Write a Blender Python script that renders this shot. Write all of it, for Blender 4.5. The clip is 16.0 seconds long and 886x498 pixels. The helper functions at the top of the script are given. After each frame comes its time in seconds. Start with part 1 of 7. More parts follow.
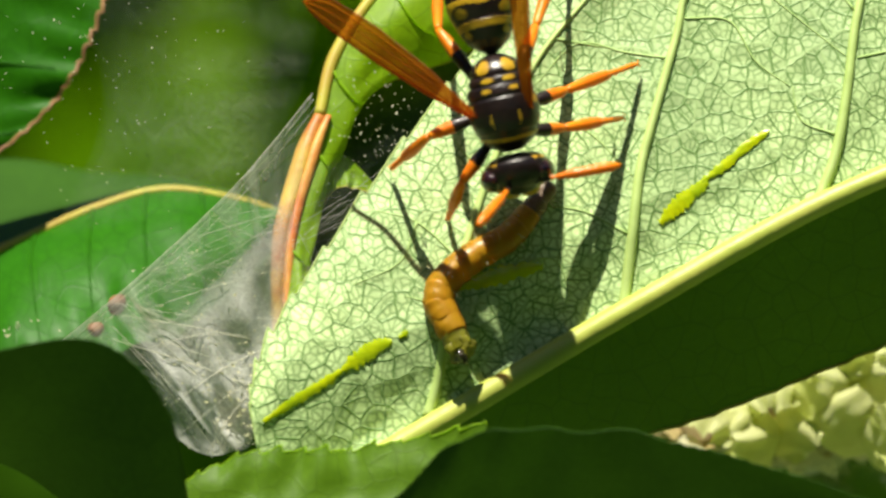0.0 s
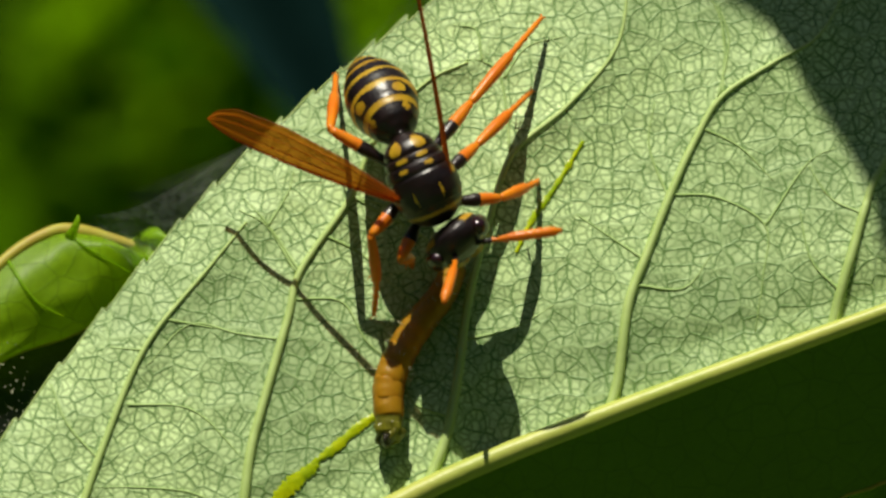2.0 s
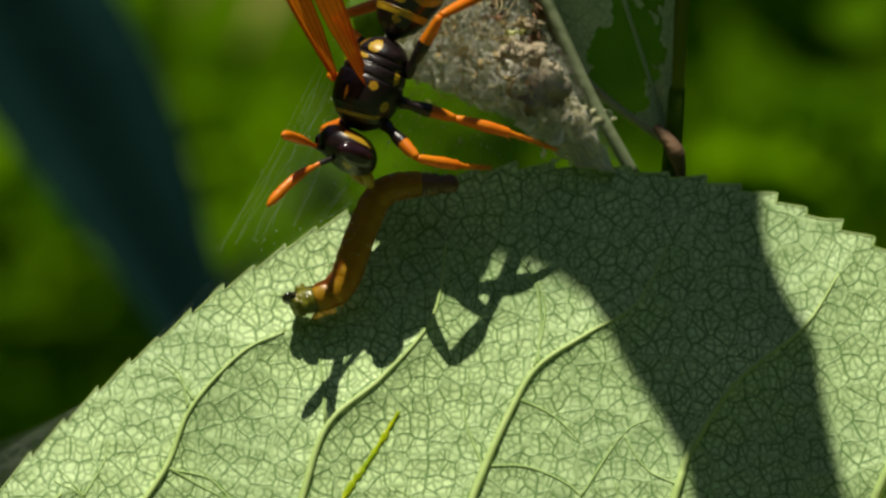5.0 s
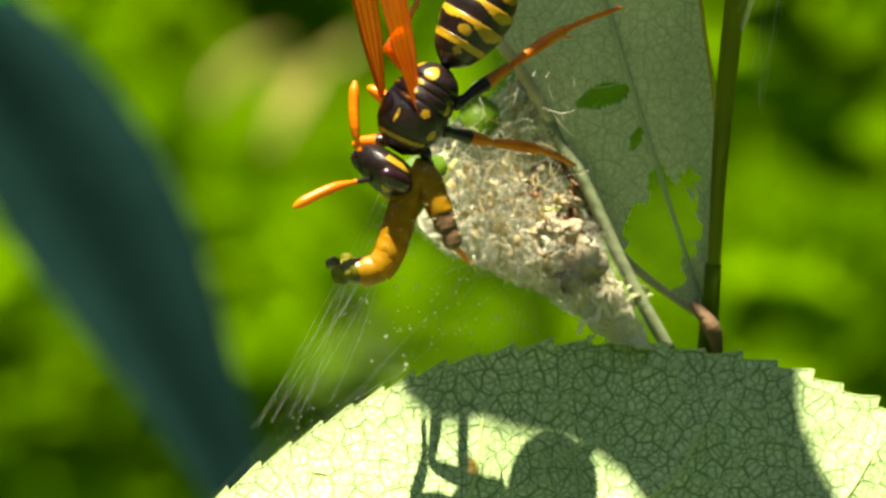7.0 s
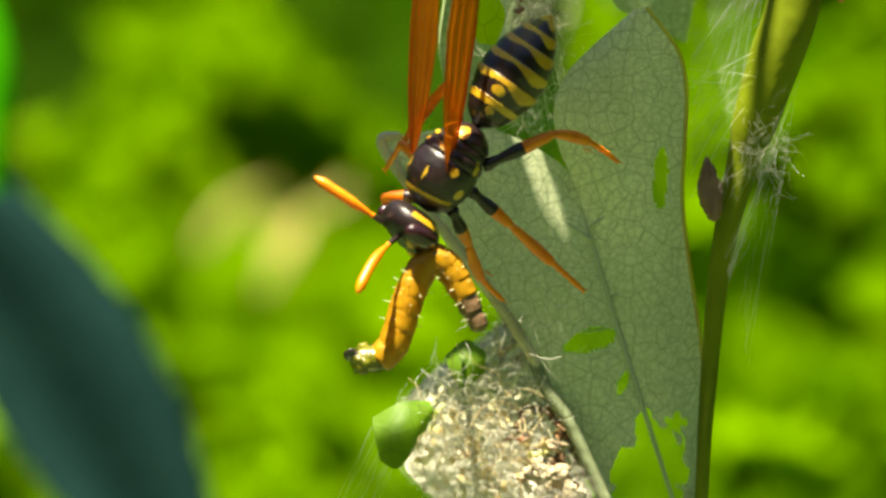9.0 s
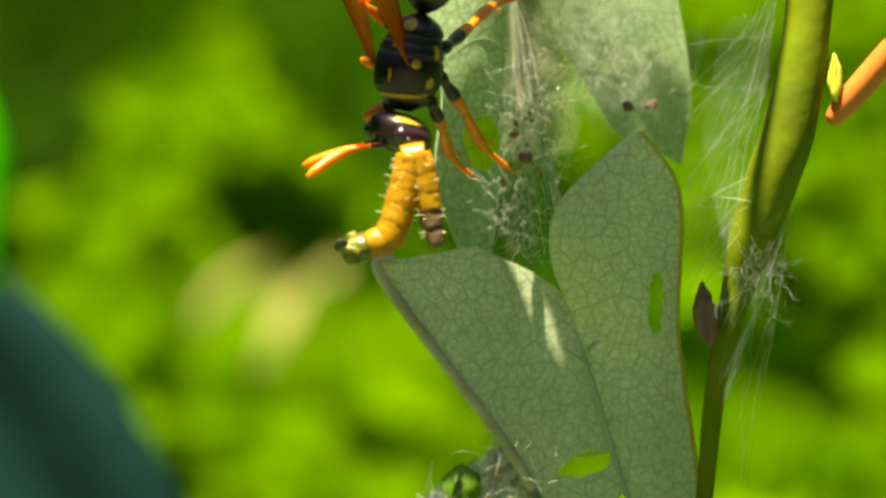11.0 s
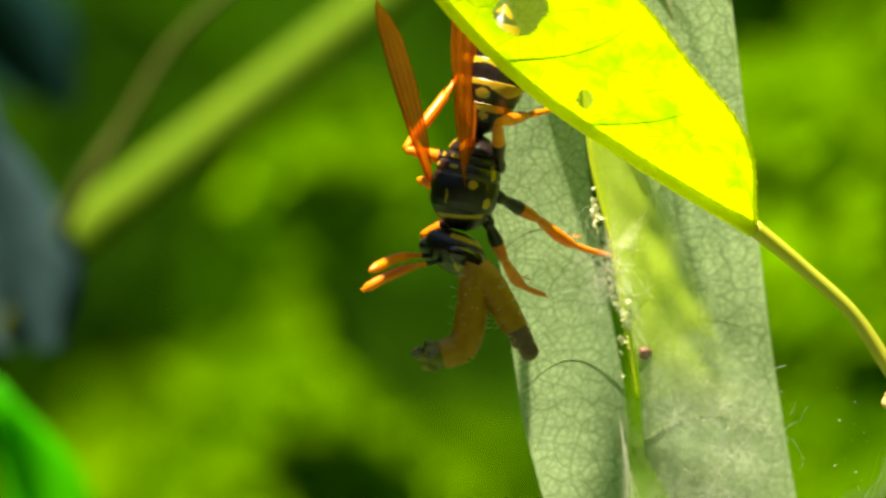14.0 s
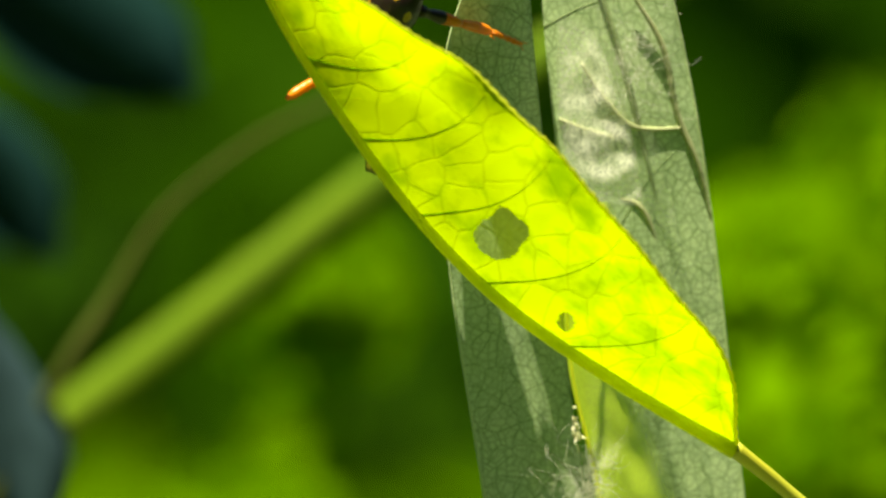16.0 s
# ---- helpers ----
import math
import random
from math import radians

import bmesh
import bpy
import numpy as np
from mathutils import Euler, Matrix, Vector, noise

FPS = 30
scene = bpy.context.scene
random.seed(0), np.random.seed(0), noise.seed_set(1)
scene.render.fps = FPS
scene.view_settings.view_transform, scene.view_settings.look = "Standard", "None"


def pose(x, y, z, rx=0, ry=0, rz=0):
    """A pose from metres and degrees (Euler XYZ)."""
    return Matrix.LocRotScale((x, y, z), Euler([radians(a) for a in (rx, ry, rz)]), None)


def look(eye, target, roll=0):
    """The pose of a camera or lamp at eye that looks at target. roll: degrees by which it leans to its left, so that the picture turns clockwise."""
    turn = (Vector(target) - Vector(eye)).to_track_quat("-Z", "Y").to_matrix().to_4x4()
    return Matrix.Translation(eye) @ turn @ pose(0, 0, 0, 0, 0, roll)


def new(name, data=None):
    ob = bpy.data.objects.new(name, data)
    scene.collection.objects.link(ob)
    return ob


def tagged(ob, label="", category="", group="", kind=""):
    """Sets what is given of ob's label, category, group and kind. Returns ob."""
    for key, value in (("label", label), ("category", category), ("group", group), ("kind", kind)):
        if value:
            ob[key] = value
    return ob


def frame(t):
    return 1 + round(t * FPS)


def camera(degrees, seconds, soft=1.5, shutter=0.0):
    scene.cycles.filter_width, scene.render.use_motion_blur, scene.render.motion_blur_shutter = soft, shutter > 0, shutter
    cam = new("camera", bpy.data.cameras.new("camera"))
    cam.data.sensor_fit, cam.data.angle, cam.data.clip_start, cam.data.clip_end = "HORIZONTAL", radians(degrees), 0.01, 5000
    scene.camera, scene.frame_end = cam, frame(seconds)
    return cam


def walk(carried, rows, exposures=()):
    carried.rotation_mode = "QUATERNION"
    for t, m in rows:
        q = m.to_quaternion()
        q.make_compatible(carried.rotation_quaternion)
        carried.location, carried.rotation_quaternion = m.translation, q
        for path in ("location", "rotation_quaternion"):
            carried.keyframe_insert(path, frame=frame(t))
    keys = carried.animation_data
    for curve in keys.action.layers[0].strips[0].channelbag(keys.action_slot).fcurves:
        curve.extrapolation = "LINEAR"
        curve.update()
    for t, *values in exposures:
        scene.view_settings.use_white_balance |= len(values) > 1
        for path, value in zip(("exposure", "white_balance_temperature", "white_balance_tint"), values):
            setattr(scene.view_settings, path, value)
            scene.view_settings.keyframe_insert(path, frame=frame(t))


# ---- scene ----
cam = camera(4.9886, 16.0, soft=2.6, shutter=0.3)
cam.data.dof.use_dof = True
cam.data.dof.focus_distance = 0.6
cam.data.dof.aperture_fstop = 48.0


def eye(x, z):
    """A camera pose 600 mm before the leaves, looking level into the shrub; millimetres."""
    return pose(x / 1000, -0.6, z / 1000, 90, 0, 0)


walk(cam, [
    (0, eye(-33.73, -32.53)),
    (0.3, eye(-31.57, -31.70)),
    (0.5, eye(-29.03, -29.87)),
    (0.8, eye(-26.10, -28.77)),
    (1, eye(-22.47, -26.00)),
    (1.3, eye(-15.70, -22.37)),
    (1.5, eye(-14.07, -18.73)),
    (2, eye(-10.90, -16.00)),
    (2.5, eye(-6.00, -15.33)),
    (3, eye(-3.57, -11.33)),
    (3.5, eye(-2.73, -7.10)),
    (4, eye(-3.33, -5.27)),
    (4.5, eye(-0.50, -4.40)),
    (5, eye(0.00, 0.00)),
    (5.2, eye(-0.77, 1.70)),
    (7.3, eye(-2.37, 12.80)),
    (7.5, eye(-2.50, 14.50)),
    (8, eye(-2.00, 16.80)),
    (8.5, eye(-0.77, 21.70)),
    (8.7, eye(-1.40, 23.43)),
    (10.8, eye(-1.03, 30.60)),
    (11, eye(-1.10, 32.53)),
    (11.5, eye(-0.67, 38.37)),
    (12, eye(-1.53, 46.50)),
    (12.5, eye(-2.47, 51.93)),
    (13, eye(-9.40, 55.93)),
    (13.2, eye(-12.97, 58.57)),
    (13.5, eye(-12.03, 59.10)),
    (14, eye(-7.90, 60.67)),
    (14.5, eye(-4.77, 62.20)),
    (15, eye(-7.23, 65.20)),
    (15.5, eye(-6.97, 70.67)),
    (16, eye(-6.77, 73.70)),
], exposures=[(0, 0.75, 6500, 10), (1.0, 0.42, 6500, 10), (1.5, 0.1, 6500, 10), (3.0, -0.12, 6500, 10), (4.0, -0.16, 6500, 10), (5.2, 0.02, 6500, 10), (7.3, 1.76, 7300, 10), (8.7, 1.96, 7300, 10), (11, 1.86, 7300, 6), (14, 1.70, 7300, 2), (16, 1.30, 7300, 2)])


# ---- light ----
SUN = Vector((-0.15, -0.3, 0.94)).normalized()          # towards the sun
world = bpy.data.worlds.new("sky")
scene.world = world
world.use_nodes = True
sky = world.node_tree.nodes.new("ShaderNodeTexSky")
sky.sky_type, sky.sun_disc = "NISHITA", False
sky.sun_elevation, sky.sun_rotation = math.asin(SUN.z), math.atan2(SUN.x, SUN.y)
sky.ozone_density = 5.0
world.node_tree.links.new(sky.outputs[0], world.node_tree.nodes["Background"].inputs[0])
world.node_tree.nodes["Background"].inputs[1].default_value = 0.036
sun = new("sun", bpy.data.lights.new("sun", "SUN"))
sun.data.energy, sun.data.angle, sun.data.color = 5.6, radians(0.5), (1.0, 0.95, 0.79)
sun.matrix_basis = look((0, 0, 3), Vector((0, 0, 3)) - SUN)


# ---- materials ----
def shader(name):
    m = bpy.data.materials.new(name)
    m.use_nodes = True
    return m, m.node_tree, m.node_tree.nodes["Principled BSDF"]


def node(tree, kind, values=None, operation="", data_type="", blend_type="", feature=""):
    n = tree.nodes.new(kind)
    if operation:
        n.operation = operation
    if data_type:
        n.data_type = data_type
    if blend_type:
        n.blend_type = blend_type
    if feature:
        n.feature = feature
    for k, v in (values or {}).items():
        if isinstance(v, bpy.types.NodeSocket):
            tree.links.new(v, n.inputs[k])
        else:
            n.inputs[k].default_value = v
    return n


def ramp(tree, fac, *stops):
    n = tree.nodes.new("ShaderNodeValToRGB")
    tree.links.new(fac, n.inputs[0])
    while len(n.color_ramp.elements) < len(stops):
        n.color_ramp.elements.new(0.5)
    for e, (p, c) in zip(n.color_ramp.elements, stops):
        e.position, e.color = p, (*c, 1) if len(c) == 3 else c
    return n.outputs[0]


def mix(tree, fac, a, b, how="MIX"):
    n = node(tree, "ShaderNodeMix", data_type="RGBA", blend_type=how)
    for i, v in ((0, fac), (6, a), (7, b)):
        if isinstance(v, bpy.types.NodeSocket):
            tree.links.new(v, n.inputs[i])
        else:
            n.inputs[i].default_value = v if i == 0 else (*v, 1)
    return n.outputs[2]


def bump(tree, bsdf, height, strength, distance):
    n = node(tree, "ShaderNodeBump", {"Height": height, "Strength": strength, "Distance": distance})
    tree.links.new(n.outputs[0], bsdf.inputs["Normal"])
    return n.outputs[0]


def place(tree):
    return node(tree, "ShaderNodeTexCoord").outputs["Object"]


def leaf_material(name, cell, line, glow, share, net=330.0, stain=None, rough=0.55, soft=0.0, sheen=0.35, relief=0.12, wide=1.0, mottle=None, patchy=0.74):
    """Leaf tissue with a two-scale net of veins; share: how much light goes through it, tinted glow."""
    m, tree, b = shader(name)
    p = place(tree)
    wob = node(tree, "ShaderNodeTexNoise", {"Vector": p, "Scale": net * 1.2, "Detail": 2})
    shift = node(tree, "ShaderNodeVectorMath", {0: wob.outputs["Color"], 1: (0.5, 0.5, 0.5)}, operation="SUBTRACT")
    shift = node(tree, "ShaderNodeVectorMath", {0: shift.outputs[0], "Scale": 0.3 / net}, operation="SCALE")
    q = node(tree, "ShaderNodeVectorMath", {0: p, 1: shift.outputs[0]}).outputs[0]
    q = node(tree, "ShaderNodeSeparateXYZ", {0: q})
    q = node(tree, "ShaderNodeCombineXYZ", {0: q.outputs[0], 1: q.outputs[2]}).outputs[0]
    v1, v2, v3 = (node(tree, "ShaderNodeTexVoronoi", {"Vector": q, "Scale": net * k}, feature="DISTANCE_TO_EDGE") for k in (0.75, 1.9, 4.4))
    for v in (v1, v2, v3):
        v.voronoi_dimensions = "2D"
    n1 = node(tree, "ShaderNodeTexNoise", {"Vector": p, "Scale": 110.0, "Detail": 4})
    n2 = node(tree, "ShaderNodeTexNoise", {"Vector": p, "Scale": 2200.0, "Detail": 3})
    tiny = ramp(tree, v3.outputs["Distance"], (0.02 * wide, (1, 1, 1)), (0.14 * wide, (0, 0, 0)))
    fine = ramp(tree, v2.outputs["Distance"], (0.014 * wide, (1, 1, 1)), (0.05 * wide, (0, 0, 0)))
    coarse = ramp(tree, v1.outputs["Distance"], (0.012 * wide, (1, 1, 1)), (0.035 * wide, (0, 0, 0)))
    blotch = ramp(tree, n1.outputs[0], (0.3, (patchy, patchy + 0.03, patchy + 0.02)), (0.7, (1.10, 1.08, 1.04)))
    col = mix(tree, 1.0, cell, blotch, "MULTIPLY")
    speck = ramp(tree, n2.outputs[0], (0.35, (0.86, 0.88, 0.84)), (0.65, (1.1, 1.08, 1.1)))
    col = mix(tree, 1.0, col, speck, "MULTIPLY")
    g = node(tree, "ShaderNodeMath", {0: tiny, 1: 0.68 * (1 - soft)}, operation="MULTIPLY").outputs[0]
    col = mix(tree, g, col, line)
    f = node(tree, "ShaderNodeMath", {0: fine, 1: 0.9 * (1 - soft)}, operation="MULTIPLY").outputs[0]
    col = mix(tree, f, col, line)
    c = node(tree, "ShaderNodeMath", {0: coarse, 1: 0.75 * (1 - soft)}, operation="MULTIPLY").outputs[0]
    col = mix(tree, c, col, tuple(0.4 * a + 0.6 * k for a, k in zip(line, cell)))
    if stain:
        n3 = node(tree, "ShaderNodeTexNoise", {"Vector": p, "Scale": 90.0, "Detail": 5})
        col = mix(tree, ramp(tree, n3.outputs[0], (0.6, (0, 0, 0)), (0.7, (1, 1, 1))), col, stain)
    tree.links.new(col, b.inputs["Base Color"])
    b.inputs["Roughness"].default_value = rough
    b.inputs["Specular IOR Level"].default_value = sheen
    pillow = node(tree, "ShaderNodeMath", {0: v1.outputs["Distance"], 1: -6.0}, operation="MULTIPLY").outputs[0]
    h = node(tree, "ShaderNodeMath", {0: fine, 1: pillow}, operation="ADD").outputs[0]
    nrm = bump(tree, b, h, relief, 0.00016)
    t = node(tree, "ShaderNodeBsdfTranslucent", {"Normal": nrm})
    passed = mix(tree, 1.0, glow, mix(tree, f, (1, 1, 1), (0.6, 0.62, 0.5)), "MULTIPLY")
    if mottle:
        n4 = node(tree, "ShaderNodeTexNoise", {"Vector": p, "Scale": 260.0, "Detail": 4, "Roughness": 0.6})
        passed = mix(tree, 1.0, passed, ramp(tree, n4.outputs[0], (0.34, mottle), (0.52, (1, 1, 1))), "MULTIPLY")
    tree.links.new(passed, t.inputs[0])
    s = node(tree, "ShaderNodeMixShader", {0: share, 1: b.outputs[0], 2: t.outputs[0]})
    tree.links.new(s.outputs[0], tree.nodes["Material Output"].inputs[0])
    return m


def plain(name, a, b2, scale, rough=0.5, metal=0.0, relief=0.0, spec=0.5, through_light=None, share=0.0, coat=0.0, clear=None, thin=0.5):
    """Two tones mixed by noise, with a fine relief; through_light: the tint of light that passes."""
    m, tree, b = shader(name)
    p = place(tree)
    n = node(tree, "ShaderNodeTexNoise", {"Vector": p, "Scale": scale, "Detail": 5, "Roughness": 0.65})
    tree.links.new(ramp(tree, n.outputs[0], (0.35, a), (0.65, b2)), b.inputs["Base Color"])
    b.inputs["Roughness"].default_value, b.inputs["Metallic"].default_value = rough, metal
    b.inputs["Specular IOR Level"].default_value = spec
    b.inputs["Coat Weight"].default_value = coat
    if relief:
        n2 = node(tree, "ShaderNodeTexNoise", {"Vector": p, "Scale": scale * 4, "Detail": 3})
        bump(tree, b, n2.outputs[0], 0.6, relief)
    if share:
        t = node(tree, "ShaderNodeBsdfTranslucent", {0: (*through_light, 1)})
        s = node(tree, "ShaderNodeMixShader", {0: share, 1: b.outputs[0], 2: t.outputs[0]})
        if clear:
            film = node(tree, "ShaderNodeBsdfTransparent", {0: (*clear, 1)})
            s = node(tree, "ShaderNodeMixShader", {0: thin, 1: s.outputs[0], 2: film.outputs[0]})
        tree.links.new(s.outputs[0], tree.nodes["Material Output"].inputs[0])
    return m


def silk_material(name, colour, cover, scale, base=0.0, felt=False):
    """A gauzy sheet of silk: patchy, mostly see-through."""
    m, tree, b = shader(name)
    p = place(tree)
    n = node(tree, "ShaderNodeTexNoise", {"Vector": p, "Scale": scale, "Detail": 6, "Roughness": 0.7})
    bend = node(tree, "ShaderNodeVectorMath", {0: n.outputs["Color"], "Scale": 1.6 / scale}, operation="SCALE")
    q = node(tree, "ShaderNodeVectorMath", {0: p, 1: bend.outputs[0]}).outputs[0]
    fibre = [node(tree, "ShaderNodeTexVoronoi", {"Vector": q, "Scale": scale * k}, feature="DISTANCE_TO_EDGE") for k in (2.0, 5.0)]
    lines = [ramp(tree, v.outputs["Distance"], (0.0, (1, 1, 1)), (e, (0.3, 0.3, 0.3))) for v, e in zip(fibre, (0.05, 0.12))]
    w = node(tree, "ShaderNodeMath", {0: lines[0], 1: lines[1]}, operation="MAXIMUM")
    f = node(tree, "ShaderNodeMath", {0: ramp(tree, n.outputs[0], (0.35, (0, 0, 0)), (0.75, (1, 1, 1))), 1: w.outputs[0]}, operation="MULTIPLY") if not felt else node(tree, "ShaderNodeMath", {0: n.outputs[0], 1: 1.4}, operation="MULTIPLY")
    f = node(tree, "ShaderNodeMath", {0: f.outputs[0], 1: cover}, operation="MULTIPLY")
    if base:
        f = node(tree, "ShaderNodeMath", {0: f.outputs[0], 1: base}, operation="ADD")
    if not felt:
        dense = node(tree, "ShaderNodeAttribute")
        dense.attribute_name = "dense"
        f = node(tree, "ShaderNodeMath", {0: f.outputs[0], 1: dense.outputs["Fac"]}, operation="MULTIPLY")
    d = node(tree, "ShaderNodeBsdfDiffuse", {0: (*colour, 1)})
    t2 = node(tree, "ShaderNodeBsdfTranslucent", {0: (*colour, 1)})
    both = node(tree, "ShaderNodeMixShader", {0: 0.5, 1: d.outputs[0], 2: t2.outputs[0]})
    clear = node(tree, "ShaderNodeBsdfTransparent")
    s = node(tree, "ShaderNodeMixShader", {0: f.outputs[0], 1: clear.outputs[0], 2: both.outputs[0]})
    tree.links.new(s.outputs[0], tree.nodes["Material Output"].inputs[0])
    return m


UNDERSIDE = leaf_material("pale_leaf_underside", (0.58, 0.76, 0.36), (0.11, 0.22, 0.05), (0.30, 0.50, 0.06), 0.05, net=470.0, relief=0.28, wide=1.55, patchy=0.62)
BACKLIT = leaf_material("thin_yellow_green_leaf", (0.34, 0.46, 0.02), (0.26, 0.38, 0.015), (0.55, 0.74, 0.005), 0.85, soft=0.55, net=260.0, sheen=0.1, mottle=(0.5, 0.64, 0.5))
UPPER = leaf_material("green_leaf_upper_face", (0.09, 0.18, 0.008), (0.07, 0.14, 0.007), (0.26, 0.50, 0.01), 0.3, soft=0.4, rough=0.5, sheen=0.18)
# Darker copy of the leaf green; shade on turned leaves is put into it.
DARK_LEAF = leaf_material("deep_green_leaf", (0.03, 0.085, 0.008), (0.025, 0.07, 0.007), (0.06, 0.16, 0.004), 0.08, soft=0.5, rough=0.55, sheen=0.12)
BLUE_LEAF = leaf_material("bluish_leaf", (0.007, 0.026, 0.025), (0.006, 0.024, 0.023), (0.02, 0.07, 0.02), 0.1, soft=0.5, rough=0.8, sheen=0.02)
VEIN = plain("pale_vein", (0.56, 0.68, 0.36), (0.48, 0.60, 0.28), 400, 0.5, relief=0.0001, through_light=(0.4, 0.5, 0.1), share=0.15)
RIB = plain("yellow_green_midrib", (0.55, 0.58, 0.12), (0.46, 0.54, 0.09), 250, 0.45, relief=0.0001, through_light=(0.5, 0.6, 0.1), share=0.15)
EDGE = plain("yellow_leaf_edge", (0.56, 0.57, 0.06), (0.54, 0.38, 0.06), 300, 0.5, through_light=(0.6, 0.6, 0.1), share=0.3)
STEM = plain("green_stem_skin", (0.165, 0.215, 0.006), (0.10, 0.135, 0.005), 130, 0.55, relief=0.0002, spec=0.15)
SHOOT = plain("yellow_petiole", (0.60, 0.58, 0.05), (0.48, 0.50, 0.05), 200, 0.4, through_light=(0.6, 0.6, 0.05), share=0.2)
REDDISH = plain("orange_red_shoot", (0.66, 0.16, 0.025), (0.52, 0.18, 0.03), 150, 0.45, relief=0.0001)
BROWN = plain("brown_scale", (0.12, 0.07, 0.04), (0.24, 0.14, 0.07), 400, 0.7, relief=0.0003)
BLACK = plain("black_cuticle", (0.006, 0.004, 0.004), (0.018, 0.009, 0.008), 900, 0.34, relief=0.00005, spec=0.5)
YELLOW = plain("yellow_cuticle", (0.50, 0.33, 0.014), (0.38, 0.20, 0.008), 900, 0.4, relief=0.00004)
ORANGE = plain("orange_cuticle", (0.90, 0.30, 0.008), (0.78, 0.19, 0.006), 700, 0.35, relief=0.00003, through_light=(0.95, 0.28, 0.01), share=0.2)
EYE = plain("dark_compound_eye", (0.015, 0.006, 0.008), (0.03, 0.01, 0.012), 2500, 0.15, spec=0.7)
WING = plain("amber_wing", (0.70, 0.17, 0.006), (0.50, 0.09, 0.004), 500, 0.28, through_light=(0.95, 0.26, 0.008), share=0.5, spec=0.5, clear=(0.9, 0.36, 0.05), thin=0.32)
WING_VEIN = plain("amber_wing_vein", (0.46, 0.14, 0.01), (0.36, 0.10, 0.01), 500, 0.4, through_light=(0.7, 0.2, 0.01), share=0.3, clear=(0.8, 0.4, 0.1))
GRUB = plain("ochre_caterpillar_skin", (0.66, 0.37, 0.014), (0.38, 0.18, 0.010), 420, 0.36, relief=0.00008, through_light=(0.75, 0.38, 0.01), share=0.45, coat=0.15)
GRUB_GREEN = plain("green_caterpillar_end", (0.26, 0.25, 0.02), (0.04, 0.04, 0.010), 650, 0.2, relief=0.0001, through_light=(0.5, 0.6, 0.05), share=0.25)
WET_BLACK = plain("wet_black_head", (0.010, 0.008, 0.006), (0.05, 0.04, 0.012), 1100, 0.14, relief=0.0001, spec=0.7)
GRUB_DARK = plain("brown_caterpillar_end", (0.10, 0.06, 0.03), (0.16, 0.09, 0.04), 700, 0.45, relief=0.0002)
SILK = plain("silk_thread", (0.76, 0.74, 0.62), (0.66, 0.64, 0.50), 600, 0.35, through_light=(0.8, 0.8, 0.75), share=0.4)
GAUZE = silk_material("silk_gauze", (0.80, 0.80, 0.58), 0.8, 200.0)
FRASS = plain("straw_coloured_flake", (0.60, 0.50, 0.26), (0.40, 0.29, 0.11), 500, 0.8, relief=0.0003, through_light=(0.6, 0.5, 0.3), share=0.25)
CHAFF = plain("whitish_flake", (0.84, 0.81, 0.62), (0.68, 0.64, 0.42), 500, 0.8, relief=0.0003, through_light=(0.85, 0.82, 0.55), share=0.5)
GRASS = plain("sunlit_grass", (0.022, 0.055, 0.006), (0.045, 0.085, 0.010), 6, 0.7, relief=0.01)
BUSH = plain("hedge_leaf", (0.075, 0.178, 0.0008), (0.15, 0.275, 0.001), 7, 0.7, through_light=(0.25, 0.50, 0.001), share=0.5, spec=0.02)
# Dark copy of BUSH: the shade inside the hedge is put into the colour.
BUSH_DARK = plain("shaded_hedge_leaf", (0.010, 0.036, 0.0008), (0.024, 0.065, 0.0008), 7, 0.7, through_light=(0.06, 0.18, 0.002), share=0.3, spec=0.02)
DULL_TWIG = plain("dull_twig_bark", (0.04, 0.055, 0.006), (0.06, 0.065, 0.010), 60, 0.8, relief=0.0003, spec=0.1)
BARK = plain("green_brown_bark", (0.06, 0.115, 0.0035), (0.10, 0.16, 0.0055), 60, 0.8, relief=0.0005, spec=0.1)
CURL = leaf_material("young_green_leaf", (0.27, 0.47, 0.006), (0.15, 0.30, 0.005), (0.66, 0.92, 0.006), 0.5, soft=0.4, rough=0.45, sheen=0.3)
RUST = plain("rust_brown_skin", (0.36, 0.17, 0.06), (0.18, 0.08, 0.04), 300, 0.6, relief=0.0002)
RUST_RED = plain("rust_red_streak", (0.50, 0.12, 0.03), (0.62, 0.34, 0.06), 220, 0.5, relief=0.0002)
CREAM = plain("cream_bud", (0.80, 0.62, 0.28), (0.74, 0.36, 0.08), 250, 0.5, relief=0.0002)
STALK = plain("grey_green_stalk", (0.22, 0.26, 0.14), (0.15, 0.19, 0.09), 220, 0.6, relief=0.0002)
JUICE = plain("wet_green_stain", (0.62, 0.68, 0.004), (0.30, 0.44, 0.006), 420, 0.25, relief=0.0001, through_light=(0.6, 0.7, 0.01), share=0.1, coat=0.3)
GAUZE_THIN = silk_material("thin_silk_gauze", (0.70, 0.74, 0.70), 0.22, 300.0)
# Near-black greens: the shade of deep greenery is part of this colour.
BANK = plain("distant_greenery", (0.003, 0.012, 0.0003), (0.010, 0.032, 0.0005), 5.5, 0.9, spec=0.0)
DRY = plain("dry_grass", (0.40, 0.33, 0.11), (0.29, 0.25, 0.08), 30, 0.9, spec=0.0)
GAUZE_THICK = silk_material("thick_silk_gauze", (0.78, 0.84, 0.66), 0.7, 150.0)
ROLL = plain("straw_and_rust_roll", (0.72, 0.52, 0.09), (0.46, 0.10, 0.02), 190, 0.5, relief=0.0002, through_light=(0.7, 0.5, 0.1), share=0.2)
